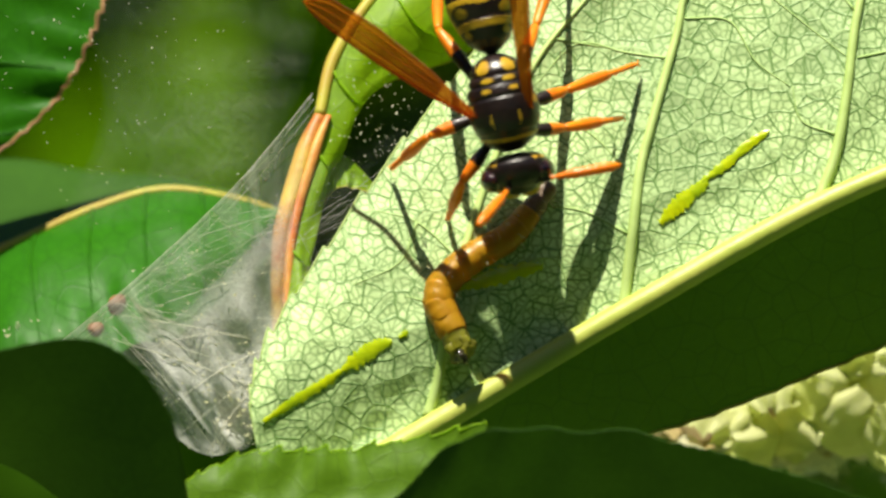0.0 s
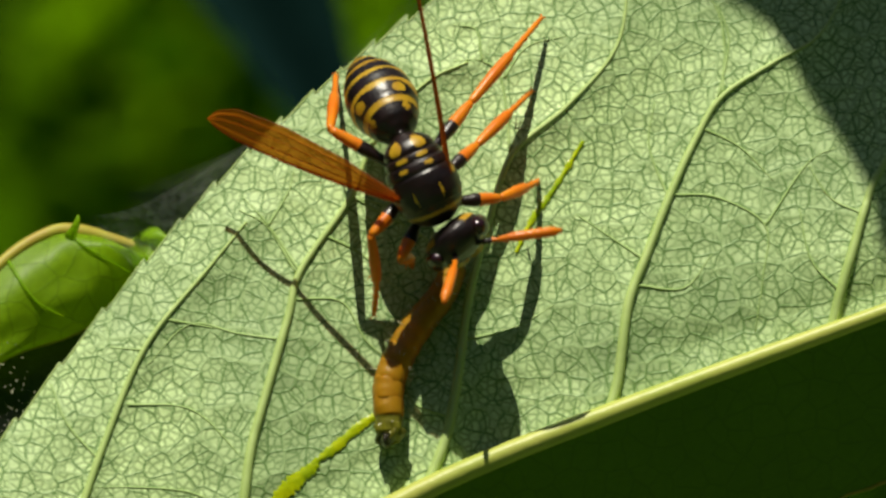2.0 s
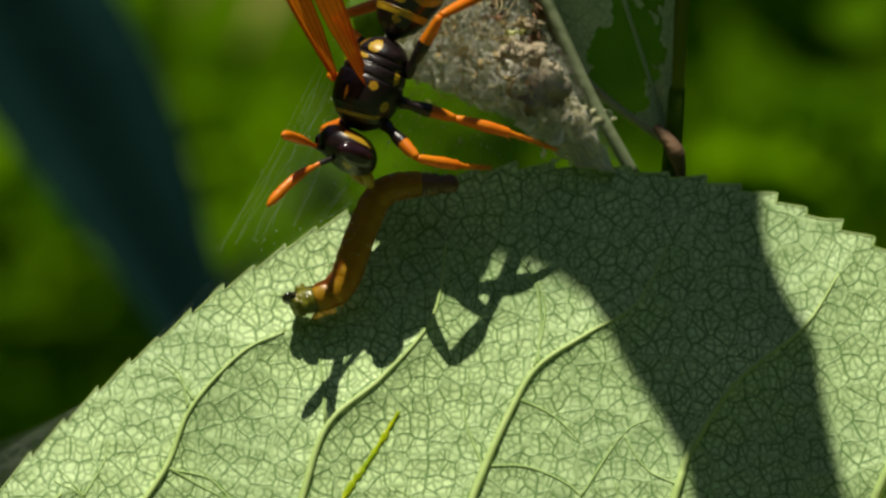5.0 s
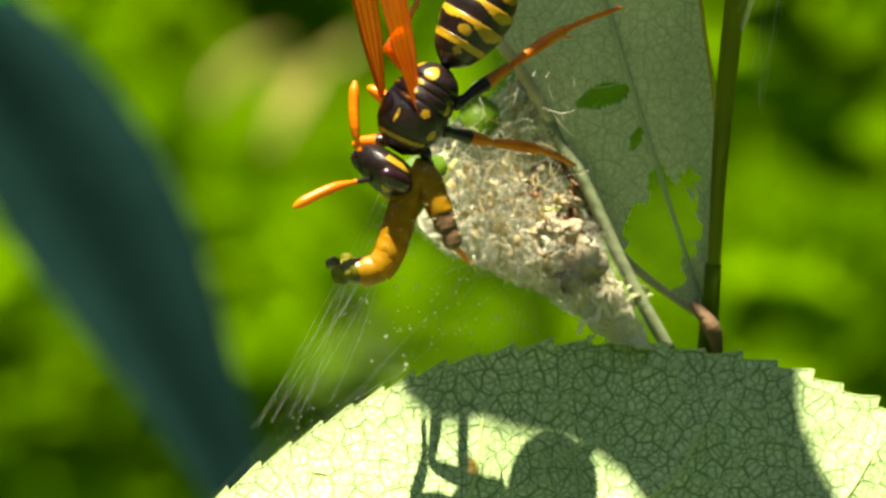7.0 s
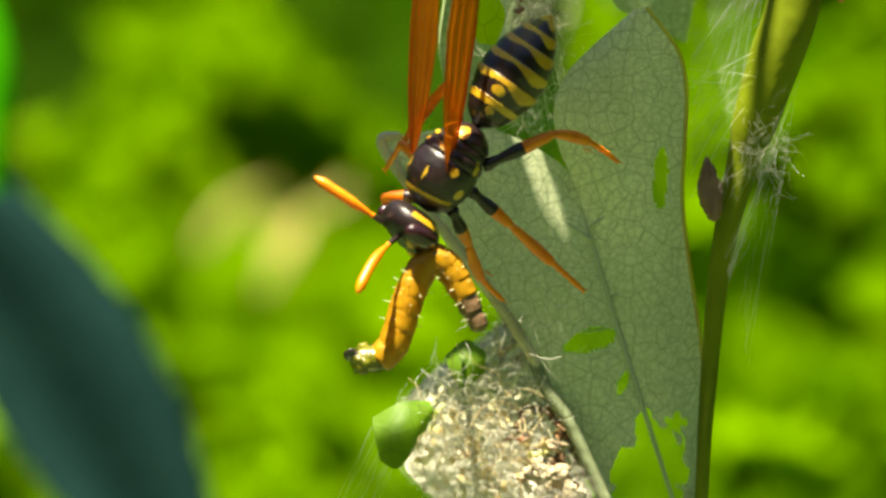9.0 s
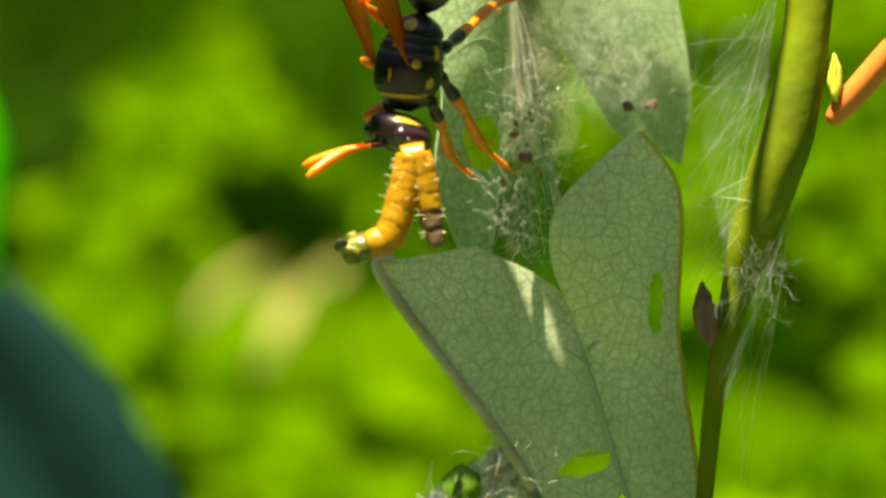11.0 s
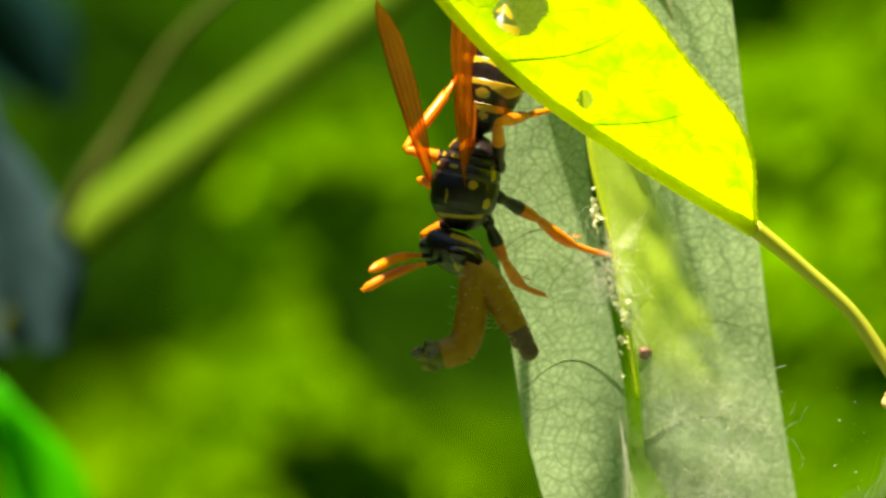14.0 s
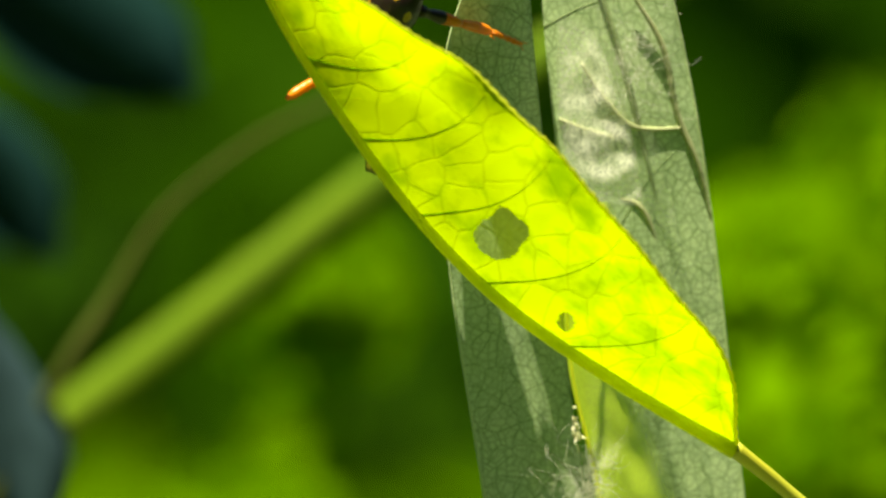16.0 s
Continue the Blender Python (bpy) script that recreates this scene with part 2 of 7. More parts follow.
CUPPED = leaf_material("cupped_leaf_underside", (0.70, 0.77, 0.50), (0.24, 0.32, 0.14), (0.42, 0.52, 0.18), 0.14, net=430.0, soft=0.42, sheen=0.2, relief=0.05)
CLEAR_SKIN = silk_material("grazed_leaf_skin", (0.36, 0.66, 0.05), 0.28, 420.0, 0.14, True)
CUP_VEIN = plain("grey_green_vein", (0.42, 0.50, 0.32), (0.34, 0.42, 0.25), 400, 0.6)
THIN_SKIN = silk_material("dull_leaf_skin", (0.34, 0.46, 0.006), 0.4, 500.0, 0.16, True)
LIP = plain("beige_rolled_rim", (0.50, 0.50, 0.30), (0.34, 0.30, 0.16), 300, 0.6, relief=0.0001)
SIDE_VEIN = plain("green_side_vein", (0.46, 0.60, 0.20), (0.38, 0.52, 0.15), 500, 0.5, relief=0.00003)
CROSS_VEIN = plain("green_cross_vein", (0.36, 0.50, 0.17), (0.28, 0.42, 0.12), 500, 0.5)
FAINT_VEIN = plain("faint_side_vein", (0.24, 0.31, 0.13), (0.20, 0.26, 0.10), 500, 0.6)
VEIL = silk_material("milky_silk_veil", (0.78, 0.84, 0.50), 0.4, 260.0, 0.04)
LEAF_FAR = plain("bright_green_far_leaf", (0.03, 0.34, 0.003), (0.06, 0.42, 0.004), 30, 0.6, through_light=(0.05, 0.6, 0.003), share=0.4, spec=0.1)
PINK = plain("pinkish_dropping", (0.24, 0.10, 0.06), (0.12, 0.05, 0.03), 900, 0.5, relief=0.0001)
TISSUE = silk_material("thin_torn_tissue", (0.62, 0.80, 0.08), 0.25, 200.0, 0.82)
WAD = silk_material("wadded_silk", (0.92, 0.90, 0.78), 1.5, 330.0, 0.12)
WEB = silk_material("milky_web", (0.90, 0.90, 0.86), 0.7, 210.0, 0.46)
FAINT_WEB = silk_material("faint_web", (0.80, 0.84, 0.74), 0.14, 240.0, 0.02)
GLOSSY_GREEN = leaf_material("glossy_deep_green_leaf", (0.026, 0.145, 0.003), (0.018, 0.10, 0.003), (0.08, 0.34, 0.002), 0.25, soft=0.35, rough=0.42, sheen=0.1)
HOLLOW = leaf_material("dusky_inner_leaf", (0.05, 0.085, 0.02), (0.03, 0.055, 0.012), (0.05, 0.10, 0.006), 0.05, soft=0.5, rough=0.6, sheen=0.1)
PALE_SCRAP = plain("pale_dry_leaf_scrap", (0.74, 0.78, 0.40), (0.62, 0.62, 0.28), 160, 0.6, relief=0.0003, through_light=(0.8, 0.85, 0.3), share=0.45)
NEST_SKIN = plain("crumpled_nest_silk", (0.90, 0.88, 0.76), (0.74, 0.68, 0.50), 300, 0.6, relief=0.0003, through_light=(0.9, 0.86, 0.68), share=0.5)
HANGING = leaf_material("pale_hanging_leaf", (0.55, 0.69, 0.38), (0.22, 0.32, 0.13), (0.36, 0.50, 0.12), 0.12, net=450.0, soft=0.1, sheen=0.2, relief=0.04, wide=1.1)
DUSKY = plain("dusky_matted_litter", (0.56, 0.49, 0.33), (0.22, 0.16, 0.09), 480, 0.8, relief=0.0008)
CONE = silk_material("clear_web_sheet", (0.76, 0.80, 0.60), 0.09, 260.0, 0.01)
GLOW_RIB = plain("sunlit_yellow_rib", (0.60, 0.62, 0.05), (0.50, 0.54, 0.04), 200, 0.45, through_light=(0.85, 0.9, 0.03), share=0.6)
PALE_BLUE = leaf_material("pale_bluish_leaf", (0.03, 0.06, 0.07), (0.025, 0.05, 0.06), (0.02, 0.07, 0.02), 0.1, soft=0.5, rough=0.7, sheen=0.1)
RAISED_VEIN = plain("pale_raised_vein", (0.40, 0.42, 0.22), (0.34, 0.36, 0.17), 400, 0.6, relief=0.0001)


# ---- building blocks; all shapes are drawn in millimetres ----
def thing(name, label, category, group="", kind="", at=(0, 0, 0)):
    ob = tagged(new(name), label, category, group, kind)
    ob.empty_display_size = 0.002
    ob.location = Vector(at) / 1000
    return ob


def part(name, bm, material, parent=None, label="", smooth=True, at=(0, 0, 0)):
    """One mesh object under a thing or part, from a bmesh drawn in millimetres."""
    me = bpy.data.meshes.new(name)
    bmesh.ops.recalc_face_normals(bm, faces=bm.faces)
    bm.to_mesh(me)
    bm.free()
    me.transform(Matrix.Diagonal((0.001, 0.001, 0.001, 1)))
    for m in material if isinstance(material, (list, tuple)) else (material,):
        me.materials.append(m)
    if smooth:
        me.shade_smooth()
    ob = tagged(new(name, me), label)
    ob.parent, ob.location = parent, Vector(at) / 1000
    return ob


def curve(points, n):
    """n points evenly by index along a smooth line through the points."""
    p = np.array(points, float)
    p = np.vstack([2 * p[0] - p[1], p, 2 * p[-1] - p[-2]])
    out = []
    for k in np.linspace(0, len(p) - 3 - 1e-6, n):
        i, f = int(k), k - int(k)
        a, b, c, d = p[i:i + 4]
        out.append(0.5 * (2 * b + (c - a) * f + (2 * a - 5 * b + 4 * c - d) * f * f + (3 * b - a - 3 * c + d) * f ** 3))
    return np.array(out)


def tube(bm, line, radius, sides=8, flat=1.0, slot=0, caps=True):
    """A tapering round strand along a line; radius: a number or one for each point."""
    line = np.array(line, float)
    n = len(line)
    rad = np.full(n, radius) if np.isscalar(radius) else np.interp(np.linspace(0, 1, n), np.linspace(0, 1, len(radius)), radius)
    rings, side = [], None
    for i in range(n):
        d = Vector(line[min(i + 1, n - 1)] - line[max(i - 1, 0)]).normalized()
        side = d.orthogonal().normalized() if side is None else (side - d * side.dot(d)).normalized()
        up = d.cross(side)
        rings.append([bm.verts.new(Vector(line[i]) + (side * math.cos(a) + up * math.sin(a) * flat) * float(rad[i])) for a in (2 * math.pi * k / sides for k in range(sides))])
    for r0, r1 in zip(rings, rings[1:]):
        for k in range(sides):
            f = bm.faces.new((r0[k], r0[(k + 1) % sides], r1[(k + 1) % sides], r1[k]))
            f.material_index = slot
    if caps:
        for r in (rings[0], rings[-1]):
            bm.faces.new(r).material_index = slot
    return rings


def ball(bm, centre, size, slot=0, seg=20, rings=12):
    made = bmesh.ops.create_uvsphere(bm, u_segments=seg, v_segments=rings, radius=1.0, matrix=Matrix.Translation(centre) @ Matrix.Diagonal((*size, 1)))
    for v in made["verts"]:
        for f in v.link_faces:
            f.material_index = slot
    return made["verts"]


def blade_points(rib, edge, n, m, bulge=0.0, teeth=0.0, count=0, ripple=0.0, seed=0, sweep=0.0, quilt=0.0, ribs=0):
    """A half leaf as an n by m lattice from its rib to its edge, with saw teeth on the edge."""
    a, b = curve(rib, n), curve(edge, n)
    out = np.zeros((n, m, 3))
    for i in range(n):
        s = i / (n - 1)
        across = b[i] - a[i]
        along = a[min(i + 1, n - 1)] - a[max(i - 1, 0)]
        nrm = np.cross(along, across)
        nrm = nrm / (np.linalg.norm(nrm) + 1e-9)
        if nrm[1] > 0:
            nrm = -nrm
        w = np.linalg.norm(across)
        saw = teeth * ((s * count) % 1.0) ** 1.5 * (0.7 + 0.6 * noise.noise((s * 31, seed, 0))) if count else 0.0
        for j in range(m):
            v = j / (m - 1)
            k = v * (1 + (saw / max(w, 0.5)) * max(0, v - 0.9) * 10)
            bow = along / (np.linalg.norm(along) + 1e-9) * (-sweep * math.sin(math.pi * min(v, 1)) * min(1, s * 5, (1 - s) * 5))
            puff = quilt * math.sin(math.pi * ((s * ribs) % 1.0)) ** 2 * math.sin(math.pi * min(0.15 + v * 0.8, 1)) if ribs else 0.0
            lift = -puff + bulge * math.sin(math.pi * min(v, 1)) + ripple * noise.noise((s * 9 + seed, v * 3, seed)) * v
            out[i, j] = a[i] + across * k + nrm * lift + bow
    return out


def lattice(bm, pts, slot=0):
    n, m, _ = pts.shape
    vs = [[bm.verts.new(pts[i, j]) for j in range(m)] for i in range(n)]
    for i in range(n - 1):
        for j in range(m - 1):
            q = (vs[i][j], vs[i + 1][j], vs[i + 1][j + 1], vs[i][j + 1])
            if len({tuple(round(c, 4) for c in v.co) for v in q}) > 3:
                bm.faces.new(q).material_index = slot
    return vs


def half_leaf(leaf, name, rib, edge, material, n=120, m=14, veins=0, vein_r=0.3, rim=0.12, front=0.12, vein_mat=None, rim_mat=None, span=(0.04, 0.92), label="", **shape):
    """One half blade with its raised side veins and rim, under a leaf."""
    pts = blade_points(rib, edge, n, m, **shape)
    bm = bmesh.new()
    lattice(bm, pts)
    blade = part(name, bm, material, leaf, label)
    for k in range(veins):
        i = round((k + 1) / shape["ribs"] * (n - 1)) if shape.get("ribs") else int((span[0] + (span[1] - span[0]) * (k + 0.5) / veins) * (n - 1))
        bm = bmesh.new()
        tube(bm, pts[i, :m - 1] + np.array((0, -front, 0)), (vein_r, vein_r * 0.8, vein_r * 0.45, vein_r * 0.2), 6)
        part("side_vein", bm, vein_mat or VEIN, leaf)
    if rim:
        bm = bmesh.new()
        tube(bm, pts[:, m - 1], rim, 6)
        part("leaf_rim", bm, rim_mat or EDGE, leaf)
    return pts


def rib(leaf, line, radius, material=None, name="midrib", n=60):
    bm = bmesh.new()
    tube(bm, curve(line, n), radius, 10)
    return part(name, bm, material or RIB, leaf)


# ---- setting ----
def ground():
    bm = bmesh.new()
    bmesh.ops.create_grid(bm, x_segments=40, y_segments=40, size=200000)
    ob = part("ground", bm, GRASS, None, "sunlit grassy ground under the shrubs", at=(0, 0, -950))
    tagged(ob, category="ground", kind="structure")


def hedge():
    """Loose greenery far behind the shoot: clumps of small leaves. Sunlit parts above and at the sides and the dark
    below are two leaf colours.
    """
    rnd = random.Random(5)
    lit = [(-20, -18, 30), (-98, -12, 26), (85, 20, 34), (95, 62, 32), (60, -10, 26), (-52, -40, 18)]
    west = [((-25.1, 460, 40.2), 8), ((-27.4, 460, 31.4), 11), ((-21.5, 460, 21.9), 10), ((-32.7, 460, 24.3), 9), ((-44.6, 460, 5.1), 8), ((-12.8, 460, 2.1), 8), ((-41.6, 460, -6.6), 9), ((-15.7, 460, 27.9), 9), ((-17.9, 420, 15.2), 9), ((-5.4, 420, 16.3), 8), ((-28.2, 425, 16.8), 8), ((-15.7, 420, 1.4), 8), ((-6.8, 430, -3.7), 7), ((-45.8, 460, -2.0), 8), ((-39.3, 460, -4.3), 8), ((-16.4, 460, 7.4), 8), ((-10.3, 460, 19.6), 8), ((-13.5, 425, 3.5), 8), ((-8.4, 425, -2.7), 8), ((-19.8, 425, 9.8), 6)]
    near = [((x, 330 + 0.45 * z, z), r) for x, z, r in ((22, 69, 6), (31, 68, 7), (40, 66, 7), (25, 60, 6), (34, 59, 7), (43, 56, 7), (22, 51, 6), (30, 50, 7), (38, 48, 7), (25, 42, 6), (34, 40, 7), (42, 38, 7), (29, 33, 6), (38, 30, 6), (27, 4, 5), (34, 6, 6), (30, -3, 5))]
    high = [((-9.6, 385, 2.5), 6), ((-15.5, 385, -0.5), 6), ((-4.5, 385, 0.5), 6), ((-13.7, 430, -2.0), 9), ((-21.0, 430, -5.5), 8), ((-34.0, 455, 0.5), 9), ((-31.0, 455, -11.0), 8), ((24.0, 425, 58.0), 7), ((33.0, 425, 57.0), 7), ((43.5, 425, 50.5), 7), ((24.0, 425, 42.0), 7), ((36.0, 430, 43.0), 7), ((25.0, 430, 36.0), 7), ((-19.3, 440, 68.0), 5), ((32.8, 420, 63.0), 7), ((34.5, 420, 47.7), 7), ((36.6, 420, 38.8), 8), ((4.6, 430, -2.6), 7)]
    east = [((36.0, 430, 31.0), 8), ((28.0, 430, 35.0), 7), ((42.7, 460, 58.5), 8), ((42.7, 460, 26.6), 9), ((34.3, 460, 53.7), 8), ((36.6, 460, 0.4), 9), ((32.0, 460, 70.8), 8), ((39.7, 460, 58.5), 9), ((32.0, 460, 40.2), 8), ((27.4, 440, 63.0), 7), ((26.2, 440, 48.5), 7), ((41.2, 440, 68.8), 8), ((41.2, 440, 44.5), 8), ((28.8, 430, 30.2), 8), ((40.9, 420, 10.4), 8), ((30.7, 420, -1.5), 8), ((29.7, 430, 57.4), 7), ((28.0, 430, 48.9), 7), ((39.4, 430, 54.6), 8), ((41.7, 430, 44.3), 8), ((1.9, 430, -1.5), 7), ((1.9, 430, -2.3), 8), ((11.6, 430, -2.3), 7), ((41.3, 460, 12.2), 8), ((35.3, 420, 3.6), 8), ((39.8, 460, 81.1), 7)]
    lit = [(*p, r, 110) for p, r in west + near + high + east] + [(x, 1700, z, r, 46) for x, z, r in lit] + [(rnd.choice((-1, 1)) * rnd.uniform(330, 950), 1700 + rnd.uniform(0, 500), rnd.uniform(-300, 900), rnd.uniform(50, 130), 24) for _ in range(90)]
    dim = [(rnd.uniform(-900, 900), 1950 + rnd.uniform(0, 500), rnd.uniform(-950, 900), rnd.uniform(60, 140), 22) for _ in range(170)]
    for name, label, mat, clumps in (("hedge_foliage", "bright green sunlit hedge foliage far behind", BUSH, lit), ("shaded_foliage", "dark foliage deep in the hedge behind, shade put into its colour", BUSH_DARK, dim)):
        verts, faces = [], []
        for cx, cy, cz, cr, count in clumps:
            rnd = random.Random(round(cx * 7 + cz * 13 + cr))
            for _ in range(count):
                c = Vector((cx, cy, cz)) + Vector((rnd.gauss(0, 1), rnd.gauss(0, 1), rnd.gauss(0, 1))) * cr * 0.5
                d = Vector((rnd.gauss(0, 1), rnd.gauss(0, 1), rnd.gauss(-0.4, 0.7))).normalized()
                s = d.cross(Vector((rnd.gauss(0, 0.6), -1, rnd.gauss(0.6, 0.6)))).normalized()
                u = s.cross(d)
                k = 0.19 if cr < 15 else 0.45 if cr < 40 else 1.0
                ln, w = k * rnd.uniform(35, 75), k * rnd.uniform(12, 24)
                c -= d * ln * 0.5
                i0 = len(verts)
                for a, b, h in ((0, 0, 0), (0.3, 1, 0.12), (0.7, 0.8, 0.1), (1, 0, -0.1), (0.7, -0.8, 0.1), (0.3, -1, 0.12)):
                    verts.append((c + d * ln * a + s * w * b + u * w * h * 3) / 1000)
                verts.append((c + d * ln * 0.5) / 1000)
                faces += [(i0 + i, i0 + (i + 1) % 6, i0 + 6) for i in range(6)]
        me = bpy.data.meshes.new(name)
        me.from_pydata(verts, [], faces)
        me.materials.append(mat)
        tagged(new(name, me), label, "foliage", kind="stuff")


def hedge_stems():
    """Thin upright stems that carry the nearer foliage."""
    rnd = random.Random(31)
    for k in range(6):
        x = -45 + 17 * k + rnd.uniform(-4, 4)
        stem = thing("shrub_stem", "thin green-brown shrub stem far out of focus", "stem", "shrub stems behind")
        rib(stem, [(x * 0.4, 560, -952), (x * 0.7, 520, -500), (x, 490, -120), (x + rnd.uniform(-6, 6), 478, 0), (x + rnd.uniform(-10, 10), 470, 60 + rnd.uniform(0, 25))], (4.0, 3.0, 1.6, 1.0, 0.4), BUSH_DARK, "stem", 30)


def bank():
    """A green bank that closes the view all round."""
    bm = bmesh.new()
    n, rings = 64, 8
    vs = [[bm.verts.new((math.sin(a) * (3000 + 200 * k), math.cos(a) * (3000 + 200 * k), k * 520)) for a in (2 * math.pi * i / n for i in range(n))] for k in range(rings)]
    for r0, r1 in zip(vs, vs[1:]):
        for i in range(n):
            bm.faces.new((r0[i], r0[(i + 1) % n], r1[(i + 1) % n], r1[i]))
    for v in bm.verts:
        v.co += v.co.normalized() * 300 * noise.noise(v.co / 900)
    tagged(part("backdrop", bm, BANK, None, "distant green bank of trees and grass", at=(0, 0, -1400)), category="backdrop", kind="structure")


# ---- leaves of the shoot ----
def slope(x, z):
    """The lie of the broad leaf's sunny half."""
    return (x, 0.3 * (z + 15), z)


LATERALS = [
    [(-34.6, -42.3), (-33.9, -39.6), (-33.3, -35.3), (-32.3, -32.0), (-30.6, -27.0), (-28.3, -21.6), (-24.6, -17.0), (-22.5, -14.4)],
    [(-23.2, -36.3), (-22.6, -31.3), (-22.2, -28.0), (-21.6, -25.6), (-20.0, -20.0), (-19.3, -17.3), (-16.4, -13.0), (-14.9, -9.4), (-12.0, -6.2), (-9.4, -4.9)],
    [(-11.9, -30.1), (-10.7, -27.0), (-10.0, -23.3), (-9.4, -19.0), (-8.3, -14.7), (-6.8, -10.4), (-3.6, -7.6), (-0.6, -4.0), (0.2, 0.5)],
    [(-1.2, -25.7), (-0.6, -23.6), (0.0, -19.3), (1.0, -16.6), (2.6, -12.6), (4.0, -9.6), (5.6, -7.0), (8.6, -5.0), (11.5, -3.2), (13.5, 0.5)],
    [(12.0, -20.8), (12.5, -18.6), (13.4, -15.6), (14.0, -13.6), (14.8, -11.6), (17.4, -7.8), (21.4, -4.6), (23.5, -1.5)],
    [(25.0, -16.2), (26.0, -13.6), (27.6, -10.6), (30.5, -7.6), (33.0, -5.2)],
]


def cross_lines(dx, dz, *lines):
    """Cross veins of one stretch of the leaf, given from a corner of it in thirtieths of a millimetre."""
    return [[(dx + x / 30, dz - z / 30) for x, z in line] for line in lines]


def vein_net():
    west = cross_lines(-48.6, -11.3, ((470, 650), (400, 590), (330, 570)), ((525, 510), (470, 450), (440, 380)), ((575, 415), (690, 425), (780, 510)), ((465, 670), (560, 665), (640, 655), (670, 715)), ((770, 610), (690, 570), (600, 560), (520, 560)), ((610, 320), (545, 315)), ((640, 265), (750, 285)), ((400, 590), (370, 660), (290, 700)), ((460, 740), (380, 720)))
    middle = cross_lines(-29.7, 3.37, ((310, 620), (255, 540), (210, 490)), ((255, 540), (290, 480), (300, 440)), ((305, 670), (385, 675), (430, 745), (490, 790)), ((270, 740), (200, 730), (115, 715), (40, 790)), ((350, 555), (420, 590), (470, 640), (600, 745)), ((605, 655), (530, 560), (460, 490)), ((400, 490), (480, 510), (525, 560)), ((450, 370), (410, 320), (370, 300)), ((570, 875), (510, 850), (495, 790)), ((610, 740), (690, 720), (760, 680)))
    east = cross_lines(-29.7, 3.37, ((905, 645), (990, 650), (1040, 590)), ((975, 485), (1050, 490), (1135, 540), (1130, 630), (1115, 730)), ((1135, 540), (1210, 430), (1265, 400)), ((1020, 365), (1090, 400), (1150, 460)), ((1060, 310), (1065, 220), (1050, 150), (1000, 90)), ((1265, 655), (1215, 600), (1195, 510)), ((1310, 520), (1250, 490), (1210, 430)), ((920, 600), (860, 560), (800, 520)), ((965, 495), (930, 400), (940, 320)))
    crown = cross_lines(-26.6, 10.3, ((590, 620), (670, 560), (720, 500)), ((590, 615), (575, 490), (540, 455), (490, 455)), ((580, 485), (620, 430), (690, 410)), ((540, 455), (530, 400), (490, 390)), ((960, 520), (980, 420), (960, 350)), ((345, 590), (330, 530), (290, 500)), ((210, 830), (160, 750), (110, 720)), ((300, 690), (370, 730), (440, 770), (500, 850)))
    return west + middle + east + crown


